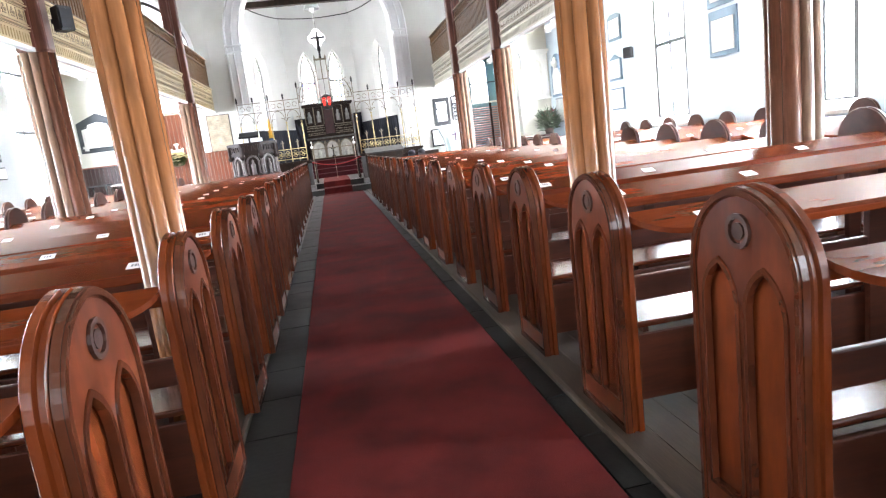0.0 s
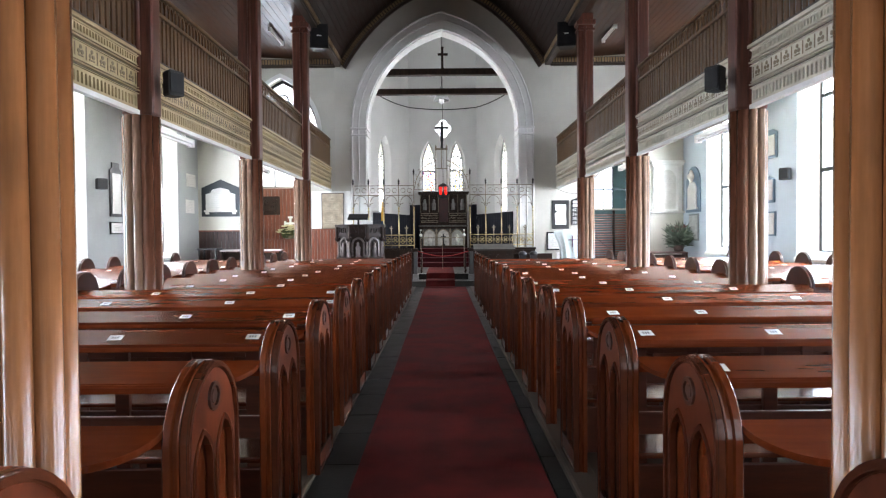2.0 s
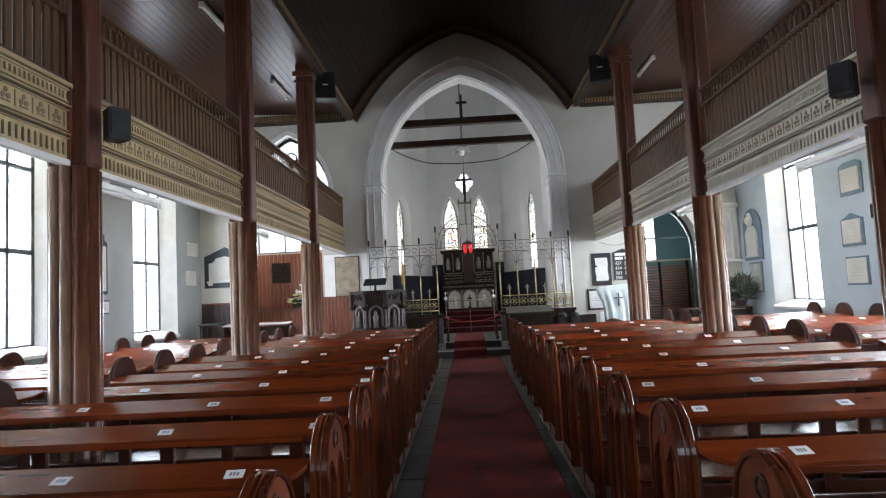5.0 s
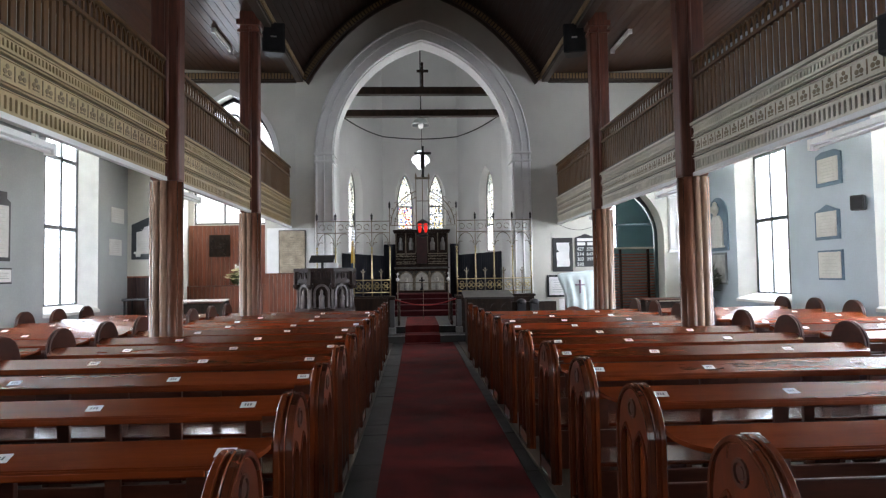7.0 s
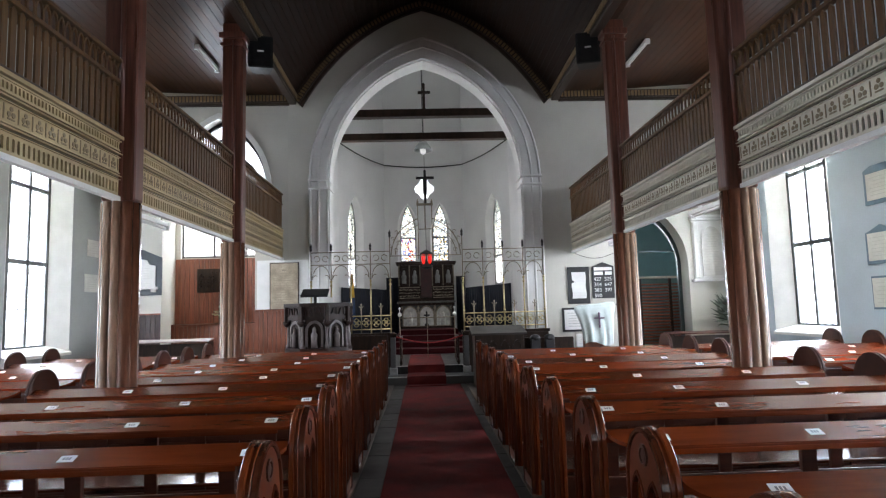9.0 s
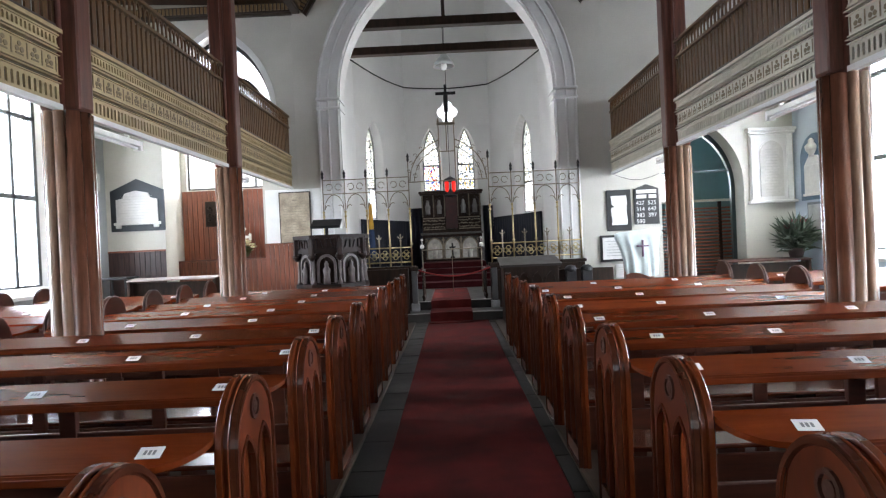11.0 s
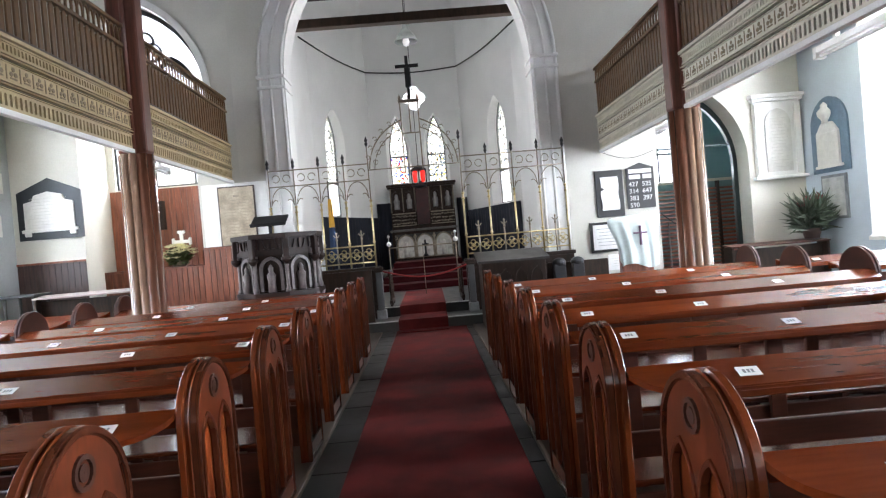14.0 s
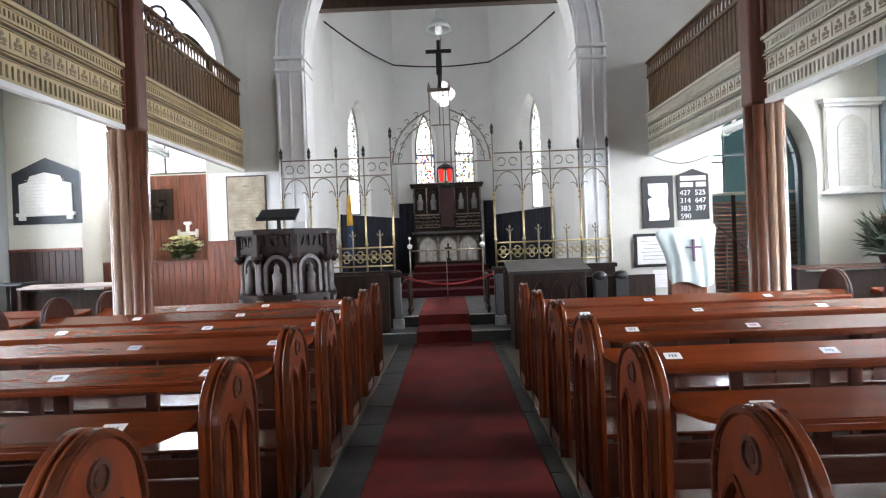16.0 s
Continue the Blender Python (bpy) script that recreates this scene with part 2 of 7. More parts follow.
def glow(name, color, strength):
    m = bpy.data.materials.new(name)
    m.use_nodes = True
    nt = m.node_tree
    nt.nodes.remove(nt.nodes["Principled BSDF"])
    e = nt.nodes.new("ShaderNodeEmission")
    e.inputs[0].default_value, e.inputs[1].default_value = (*color, 1), strength
    nt.links.new(e.outputs[0], nt.nodes["Material Output"].inputs[0])
    return m


HAZE = glow("bright_hazy_distance", (0.97, 0.985, 1.0), 1.6)

# ---- mesh helpers ----


def box(bm, x0, x1, y0, y1, z0, z1, bevel=0.0):
    r = bmesh.ops.create_cube(bm, size=1.0, matrix=Matrix.Translation(((x0 + x1) / 2, (y0 + y1) / 2, (z0 + z1) / 2)) @ Matrix.Diagonal((abs(x1 - x0), abs(y1 - y0), abs(z1 - z0), 1)))
    if bevel:
        es = {e for v in r["verts"] for e in v.link_edges}
        bmesh.ops.bevel(bm, geom=list(es), offset=bevel, segments=2, affect="EDGES", profile=0.5)
    return r["verts"]


def prism(bm, pts, axis, a0, a1):
    """Extrude a closed 2D outline along an axis: x takes (y, z), y takes (x, z), z takes (x, y)."""
    def at(p, a):
        return {"x": (a, p[0], p[1]), "y": (p[0], a, p[1]), "z": (p[0], p[1], a)}[axis]
    lo = [bm.verts.new(at(p, a0)) for p in pts]
    hi = [bm.verts.new(at(p, a1)) for p in pts]
    n = len(pts)
    fs = [bm.faces.new(lo), bm.faces.new(hi[::-1])]
    for i in range(n):
        fs.append(bm.faces.new((lo[i], hi[i], hi[(i + 1) % n], lo[(i + 1) % n])))
    bmesh.ops.recalc_face_normals(bm, faces=fs)
    return lo + hi


def ring(bm, outer, inner, axis, a0, a1, closed=True):
    """A band between two outlines with the same number of points, extruded."""
    def at(p, a):
        return {"x": (a, p[0], p[1]), "y": (p[0], a, p[1]), "z": (p[0], p[1], a)}[axis]
    vs = [[bm.verts.new(at(p, a)) for p in o] for o in (outer, inner) for a in (a0, a1)]
    n = len(outer)
    fs = []
    for i in range(n if closed else n - 1):
        j = (i + 1) % n
        fs.append(bm.faces.new((vs[0][i], vs[0][j], vs[1][j], vs[1][i])))
        fs.append(bm.faces.new((vs[2][i], vs[3][i], vs[3][j], vs[2][j])))
        fs.append(bm.faces.new((vs[1][i], vs[1][j], vs[3][j], vs[3][i])))
        fs.append(bm.faces.new((vs[0][i], vs[2][i], vs[2][j], vs[0][j])))
    if not closed:
        fs.append(bm.faces.new((vs[0][0], vs[1][0], vs[3][0], vs[2][0])))
        fs.append(bm.faces.new((vs[0][-1], vs[2][-1], vs[3][-1], vs[1][-1])))
    bmesh.ops.recalc_face_normals(bm, faces=fs)


def lathe(bm, profile, centre=(0, 0, 0), n=16):
    """Turn a profile of (radius, z) about a vertical axis."""
    rows = []
    for r, z in profile:
        rows.append([bm.verts.new((centre[0] + r * math.cos(2 * math.pi * i / n), centre[1] + r * math.sin(2 * math.pi * i / n), centre[2] + z)) for i in range(n)])
    for a, b in zip(rows, rows[1:]):
        for i in range(n):
            f = bm.faces.new((a[i], a[(i + 1) % n], b[(i + 1) % n], b[i]))
            f.smooth = True
    bm.faces.new(rows[0][::-1])
    bm.faces.new(rows[-1])


def tube(bm, pts, r, n=6, closed=False):
    pts = [Vector(p) for p in pts]
    rows = []
    m = len(pts)
    for i, p in enumerate(pts):
        a = pts[(i - 1) % m] if (closed or i) else p
        b = pts[(i + 1) % m] if (closed or i < m - 1) else p
        d = (b - a).normalized()
        u = d.orthogonal().normalized() if abs(d.z) > 0.95 else d.cross(Vector((0, 0, 1))).normalized()
        w = d.cross(u)
        rows.append([bm.verts.new(p + r * (math.cos(2 * math.pi * k / n) * u + math.sin(2 * math.pi * k / n) * w)) for k in range(n)])
    pairs = list(zip(rows, rows[1:])) + ([(rows[-1], rows[0])] if closed else [])
    for a, b in pairs:
        for k in range(n):
            f = bm.faces.new((a[k], a[(k + 1) % n], b[(k + 1) % n], b[k]))
            f.smooth = True
    if not closed:
        bm.faces.new(rows[0][::-1])
        bm.faces.new(rows[-1])


def mesh_of(name, bm, material):
    me = bpy.data.meshes.new(name)
    bm.normal_update()
    bm.to_mesh(me)
    bm.free()
    me.materials.append(material)
    return me


def part(name, bm, material, parent=None, label=""):
    ob = new(name, mesh_of(name, bm, material))
    if parent:
        ob.parent = parent
    if label:
        ob["label"] = label
    return ob


def thing(name, label, category, loc=(0, 0, 0), group="", rz=0.0, kind=""):
    ob = new(name)
    ob.empty_display_size = 0.1
    ob.matrix_basis = pose(*loc, 0, 0, rz)
    return tagged(ob, label, category, group, kind)


def structure(name, bm, material, label, category):
    return tagged(part(name, bm, material), label, category, kind="structure")


def lancet(x0, x1, z0, spring, apex, n=8):
    """A pointed-arch outline, counter-clockwise from the foot at x0."""
    a, h, c = (x1 - x0) / 2, apex - spring, (x0 + x1) / 2
    R = (a * a + h * h) / (2 * a)
    pts = [(x0, z0), (x1, z0)]
    top = math.asin(min(1, h / R))
    for i in range(n + 1):
        t = top * i / n
        pts.append((x1 - R + R * math.cos(t), spring + R * math.sin(t)))
    for i in range(n - 1, -1, -1):
        t = top * i / n
        pts.append((x0 + R - R * math.cos(t), spring + R * math.sin(t)))
    return pts


def wall_with_holes(name, axis, a0, a1, u0, u1, z0, z1, holes, material, label):
    """A wall slab between a0 and a1 across its axis, running u0..u1, with openings (outlines of u, z) cut through; each outline is a
    lancet or box whose feet are its first two points, and openings must not overlap in u."""
    bm = bmesh.new()
    holes = sorted(holes, key=lambda h: min(p[0] for p in h))
    cur = u0
    def put(pts):
        if axis == "x":
            prism(bm, pts, "x", a0, a1)
        else:
            prism(bm, pts, "y", a0, a1)
    for h in holes:
        ua, ub = min(p[0] for p in h), max(p[0] for p in h)
        za = min(p[1] for p in h)
        if ua > cur + 1e-4:
            put([(cur, z0), (ua, z0), (ua, z1), (cur, z1)])
        if za > z0 + 1e-4:
            put([(ua, z0), (ub, z0), (ub, za), (ua, za)])
        run = [h[1]] + list(h[2:]) + [h[0]]
        # strips above the head
        head = [p for p in run if p[1] > za + 1e-4]
        for p, q in zip(head, head[1:]):
            if abs(p[0] - q[0]) > 1e-5:
                put([(q[0], q[1]), (p[0], p[1]), (p[0], z1), (q[0], z1)])
        cur = ub
    if cur < u1 - 1e-4:
        put([(cur, z0), (u1, z0), (u1, z1), (cur, z1)])
    bmesh.ops.remove_doubles(bm, verts=bm.verts, dist=1e-4)
    return structure(name, bm, material, label, "wall")


def rect(u0, u1, z0, z1):
    return [(u0, z0), (u1, z0), (u1, z1), (u0, z1)]

# ---- the large structure ----
NORTH, SOUTH, EAST, WEST = -7.72, 7.52, 20.6, -3.6
CH = -0.03  # the chancel's axis

# outside ground
bm = bmesh.new()
box(bm, -400, 400, -400, 400, -0.9, -0.6)
structure("ground", bm, mat("grass_ground", (0.09, 0.12, 0.05), 0.95, var=0.3, scale=0.4, grain=8), "pale grassy ground outside the church", "ground")

# bright hazy daylight outside the windows
for x0, x1, y0, y1 in ((-14.1, -14.0, -12, 36), (14.0, 14.1, -12, 36), (-14, 14, 36.0, 36.1)):
    bm = bmesh.new()
    box(bm, x0, x1, y0, y1, -0.6, 11)
    structure("backdrop", bm, HAZE, "bright white hazy distance outside the windows", "backdrop")

# nave floor: one slab, stone flags and boards on it
bm = bmesh.new()
box(bm, NORTH - 0.6, SOUTH + 0.6, WEST - 0.5, EAST + 0.3, -0.5, -0.03)
structure("floor", bm, FLOOR_STONE, "dark slate church floor under the pews", "floor")

# side walls with tall windows
HOLES_N, HOLES_S = ([rect(y - 1.05, y + 1.05, 0.95, 6.0) for y in row] for row in (WIN_N, WIN_S))
wall_with_holes("wall_north", "x", NORTH - 0.6, NORTH, WEST, EAST, -0.5, 7.6, HOLES_N, PLASTER_SHADED, "plain plastered side wall with tall windows, greyed for its shade")
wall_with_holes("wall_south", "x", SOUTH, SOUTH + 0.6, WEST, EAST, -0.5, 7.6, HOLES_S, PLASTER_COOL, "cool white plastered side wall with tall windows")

# west wall behind the walk
wall_with_holes("wall_west", "y", WEST - 0.5, WEST, NORTH - 0.6, SOUTH + 0.6, -0.5, 10.5, [rect(-1.3, 1.3, -0.03, 2.9), lancet(-5.4, -3.9, 1.2, 2.4, 3.4), lancet(3.9, 5.4, 1.2, 2.4, 3.4)], PLASTER, "plain plastered west wall")

# east walls: chancel arch, an opening on each side, and the big gallery window
ARCH = lancet(CH - 2.44, CH + 2.44, -0.5, 4.9, 8.02, 12)
SIDE_N = rect(-6.42, -4.20, -0.5, 4.15)
SIDE_S = lancet(4.60, 6.42, -0.5, 2.6, 4.05, 10)
GAL_N = lancet(-6.24, -3.92, 4.45, 4.75, 6.50, 10)
EAST_LABEL = "off-white plastered wall beside the pointed chancel arch"
wall_with_holes("wall_east", "y", EAST, EAST + 0.6, -3.4, 3.4, -0.5, 10.5, [ARCH], PLASTER, "off-white plastered wall round the pointed chancel arch")
wall_with_holes("wall_east_north", "y", EAST, EAST + 0.6, NORTH - 0.6, -3.4, -0.5, 4.4, [SIDE_N], PLASTER, EAST_LABEL)
wall_with_holes("wall_east_north_upper", "y", EAST, EAST + 0.6, NORTH - 0.6, -3.4, 4.4, 10.5, [GAL_N], PLASTER, EAST_LABEL)
wall_with_holes("wall_east_south", "y", EAST, EAST + 0.6, 3.4, SOUTH + 0.6, -0.5, 10.5, [SIDE_S], PLASTER, EAST_LABEL)

# moulded arch surround and responds, proud of the wall
bm = bmesh.new()
def arch_line(a, apex, z0=0.0):
    q = lancet(CH - a, CH + a, z0, 4.9, apex, 16)
    return q[1:] + [q[0]]


ring(bm, arch_line(2.84, 8.50), arch_line(2.41, 7.96), "y", EAST - 0.05, EAST + 0.02, closed=False)
ring(bm, arch_line(2.60, 8.22), arch_line(2.38, 7.93), "y", EAST - 0.09, EAST - 0.04, closed=False)
ring(bm, arch_line(2.46, 8.05), arch_line(2.36, 7.92), "y", EAST + 0.0, EAST + 0.57, closed=False)
for a, apex, y, r in ((2.83, 8.49, 0.05, 0.035), (2.62, 8.24, 0.085, 0.028), (2.40, 7.96, 0.085, 0.03)):
    tube(bm, [(x, EAST - y, z) for x, z in arch_line(a, apex)], r, 8)
for s in (-1, 1):
    for zz, w in ((4.86, 0.05), (4.66, 0.025)):
        box(bm, *(sorted((CH + s * 2.33, CH + s * 2.87))), EAST - 0.11 - w, EAST + 0.55, zz, zz + 0.06, 0.015)
structure("chancel_arch", bm, STONE_WHITE, "white moulded pointed chancel arch with banded capitals", "arch")

# aisle ceilings, flat, and the pointed boarded vault between them
def boards(name, rows, material, label):
    """Boards along y, each its own strip; rows: (x, z) pairs across."""
    bm = bmesh.new()
    for (x0, z0), (x1, z1) in rows:
        d = Vector((x1 - x0, 0, z1 - z0)).normalized()
        nx, nz = -d.z * 0.03, d.x * 0.03
        g = 0.004
        pts = [(x0 + d.x * g, z0 + d.z * g), (x1 - d.x * g, z1 - d.z * g), (x1 - d.x * g + nx, z1 - d.z * g + nz), (x0 + d.x * g + nx, z0 + d.z * g + nz)]
        prism(bm, pts, "y", WEST, EAST)
    return structure(name, bm, material, label, "ceiling")


def chain(pts, step):
    out = [pts[0]]
    for p in pts[1:]:
        a = Vector(out[-1])
        b = Vector(p)
        n = max(1, round((b - a).length / step))
        for i in range(1, n + 1):
            out.append(tuple(a + (b - a) * i / n))
    return out


def vault_line(drop=0.0, n=14):
    """The vault's outline from one springing over the apex to the other."""
    half = []
    for i in range(n + 1):
        t = i / n
        x = 3.25 * (1 - t) ** 2 + 2 * 2.0 * t * (1 - t)
        z = 6.98 * (1 - t) ** 2 + 2 * 8.95 * t * (1 - t) + 9.46 * t * t
        half.append((x * (1 - drop / 3.3), z - drop))
    return [(x - 0.02, z) for x, z in half] + [(-x - 0.02, z) for x, z in half[-2::-1]]


VAULT = vault_line()
vp = chain(VAULT, 0.18)
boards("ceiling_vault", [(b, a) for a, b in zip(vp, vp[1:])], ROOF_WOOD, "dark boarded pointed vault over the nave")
for s, nm in ((-1, "ceiling_north"), (1, "ceiling_south")):
    cp = chain([(s * 3.3, 7.02), (s * 7.8, 7.26)], 0.17)
    pr = list(zip(cp, cp[1:]))
    boards(nm, pr if s > 0 else [(b, a) for a, b in pr], CEIL_WOOD, "glossy dark brown boarded ceiling over the gallery")
bm = bmesh.new()
box(bm, -8.4, 8.4, WEST - 0.5, EAST + 0.6, 9.6, 9.75)
structure("roof_deck", bm, DARKWOOD, "dark roof deck above the vault", "roof")
for s in (-1, 1):
    bm = bmesh.new()
    box(bm, *((NORTH - 0.6, NORTH) if s < 0 else (SOUTH, SOUTH + 0.6)), WEST - 0.5, EAST + 0.6, 7.6, 9.6)
    structure("wall_top", bm, PLASTER, "plain plastered wall head", "wall")

# cornice moulding along the vault's springing and on the east wall
for s in (-1, 1):
    bm = bmesh.new()
    box(bm, *sorted((s * 3.16, s * 3.30)), WEST, EAST - 0.001, 6.90, 7.06, 0.02)
    box(bm, *sorted((s * 3.19, s * 3.36)), WEST, EAST - 0.001, 6.83, 6.90, 0.012)
    structure("cornice", bm, BROWN_PAINT, "dark brown cornice moulding along the vault's edge", "trim")
    bm = bmesh.new()
    y = 2.0
    while y < EAST - 0.1:
        box(bm, *sorted((s * 3.135, s * 3.16)), y, y + 0.05, 6.915, 7.04)
        y += 0.085
    structure("cornice_dentils", bm, OCHRE, "row of small ochre dentils on the cornice", "trim")
    bm = bmesh.new()
    box(bm, *sorted((s * 3.36, s * 7.52)), EAST - 0.12, EAST - 0.002, 6.86, 7.06, 0.02)
    structure("cornice", bm, BROWN_PAINT, "dark brown cornice moulding on the east wall", "trim")
    bm = bmesh.new()
    for k in range(48):
        xx = 3.42 + 0.085 * k
        box(bm, *sorted((s * xx, s * (xx + 0.052))), EAST - 0.145, EAST - 0.12, 6.89, 7.03)
    structure("cornice_dentils", bm, OCHRE, "row of small ochre dentils on the cornice", "trim")
    bm = bmesh.new()
    box(bm, *sorted((s * 3.36, s * 7.52)), EAST - 0.09, EAST - 0.002, 6.80, 6.86, 0.01)
    structure("trim", bm, BROWN_PAINT, "brown bead under the cornice", "trim")
bm = bmesh.new()
ring(bm, vault_line(0.01), vault_line(0.17), "y", EAST - 0.14, EAST - 0.002, closed=False)
structure("vault_rib", bm, BROWN_PAINT, "dark brown moulded rib where the vault meets the wall", "trim")
bm = bmesh.new()
inner, outer = chain(vault_line(0.155), 0.085), chain(vault_line(0.03), 0.085)
for k in range(len(inner) - 1):
    p, q = Vector(inner[k]), Vector(inner[k + 1])
    q = p + (q - p) * 0.6
    d = (q - p).normalized()
    nrm = Vector((d.y, -d.x)) * 0.115
    if (p + nrm - Vector((0, 6))).length < (p - Vector((0, 6))).length:
        nrm = -nrm
    prism(bm, [tuple(p), tuple(q), tuple(q + nrm), tuple(p + nrm)], "y", EAST - 0.165, EAST - 0.14)
structure("rib_dentils", bm, OCHRE, "row of small ochre dentils on the vault rib", "trim")
bm = bmesh.new()
ring(bm, vault_line(0.172), vault_line(0.23), "y", EAST - 0.09, EAST - 0.002, closed=False)
structure("trim", bm, BROWN_PAINT, "brown bead under the vault rib", "trim")

# the side windows: splayed reveals, sills, frames, lead grid and panes
def side_window(s, y, n):
    w = thing("window_" + str(n), "tall clear-glass window with leaded panes in a dark frame", "window", ((NORTH - 0.28) if s < 0 else (SOUTH + 0.28), y, 0), kind="structure")
    bm = bmesh.new()
    for k in (-1, 1):
        pts = [(-s * 0.282, k * 1.05), (0.0, k * 1.05), (0.0, k * 0.62)]
        prism(bm, pts, "z", 0.95, 6.0)
    part("reveal", bm, WHITE, w)
    bm = bmesh.new()
    prism(bm, [(-s * 0.34, 0.93), (-s * 0.34, 0.99), (0.02 * s, 1.16), (0.02 * s, 0.93)], "y", -1.05, 1.05)
    part("sill", bm, WHITE, w, "white sloping sill")
    bm = bmesh.new()
    for y0, y1, z0, z1 in ((-0.66, -0.575, 1.1, 5.95), (0.575, 0.66, 1.1, 5.95), (-0.035, 0.035, 1.1, 5.95), (-0.64, 0.64, 1.1, 1.17), (-0.64, 0.64, 2.77, 2.86), (-0.64, 0.64, 4.3, 4.37), (-0.64, 0.64, 5.88, 5.95)):
        box(bm, -0.03, 0.03, y0, y1, z0, z1, 0.006)
    for k in (-1, 1):
        box(bm, 0.02 * s, 0.1 * s, k * 0.6, k * 1.06, 0.9, 6.05)
    part("window_frame", bm, FRAME_PAINT, w)
    bm = bmesh.new()
    for k in (-1, 1):
        for i in (1, 2):
            yy = k * (0.03 + i * 0.185)
            box(bm, -0.006, 0.006, yy - 0.008, yy + 0.008, 1.17, 5.88)
    z = 1.17
    while z < 5.8:
        z += 0.24
        box(bm, -0.006, 0.006, -0.6, 0.6, z - 0.007, z + 0.007)
    part("lead_bars", bm, LEAD, w)
    for k, (za, zb) in ((-1, (1.17, 2.77)), (1, (1.17, 2.77)), (-1, (2.86, 4.3)), (1, (2.86, 4.3)), (-1, (4.37, 5.88)), (1, (4.37, 5.88))):
        bm = bmesh.new()
        box(bm, -0.003, 0.003, *sorted((k * 0.025, k * 0.58)), za, zb)
        g = part("pane", bm, GLASS, w)
        g.visible_shadow = False


n = 0
for s in (-1, 1):
    for wy in (WIN_N if s < 0 else WIN_S):
        n += 1
        side_window(s, wy, n)

# ---- galleries ----
COLUMN_Y = (0.5, 4.55, 8.6, 12.7, 16.8)
BAYS = list(zip((-3.4,) + COLUMN_Y, COLUMN_Y + (20.59,)))
FX = 3.53  # fascia plane

for s, nm in ((-1, "gallery_north"), (1, "gallery_south")):
    bm = bmesh.new()
    wall_x = 7.718 if s < 0 else 7.518
    pts = [(s * (FX + 0.06), 3.0), (s * wall_x, 4.72), (s * wall_x, 4.86), (s * (FX + 0.06), 3.66)]
    prism(bm, pts, "y", WEST, EAST - 0.002)
    structure(nm, bm, CREAM_PALE, "raked gallery floor with a pale boarded underside", "gallery")


def slotted_band(bm, s, x, y0, y1, z0, z1, pitch):
    """A board pierced by a row of upright slots with rounded heads."""
    n = round((y1 - y0) / pitch)
    p = (y1 - y0) / n
    xa, xb = sorted((s * x, s * (x + 0.018)))
    h, r = z1 - z0, p * 0.24
    box(bm, xa, xb, y0, y1, z0, z0 + h * 0.2)
    box(bm, xa, xb, y0, y1, z1 - h * 0.16, z1)
    top = z1 - h * 0.16
    for i in range(n):
        c = y0 + i * p
        left = [(c + r, z0 + h * 0.2), (c + r, top - r), (c + r * 0.7, top - r * 0.3), (c, top)]
        right = [(c + p, top), (c + p - r * 0.7, top - r * 0.3), (c + p - r, top - r), (c + p - r, z0 + h * 0.2)]
        prism(bm, left + right, "x", xa, xb)


ORNAMENT = mat("frieze_ornament", (0.20, 0.15, 0.085), 0.5, var=0.2)
DARK_LINE = mat("dark_moulding_line", (0.03, 0.022, 0.016), 0.5, var=0.3)


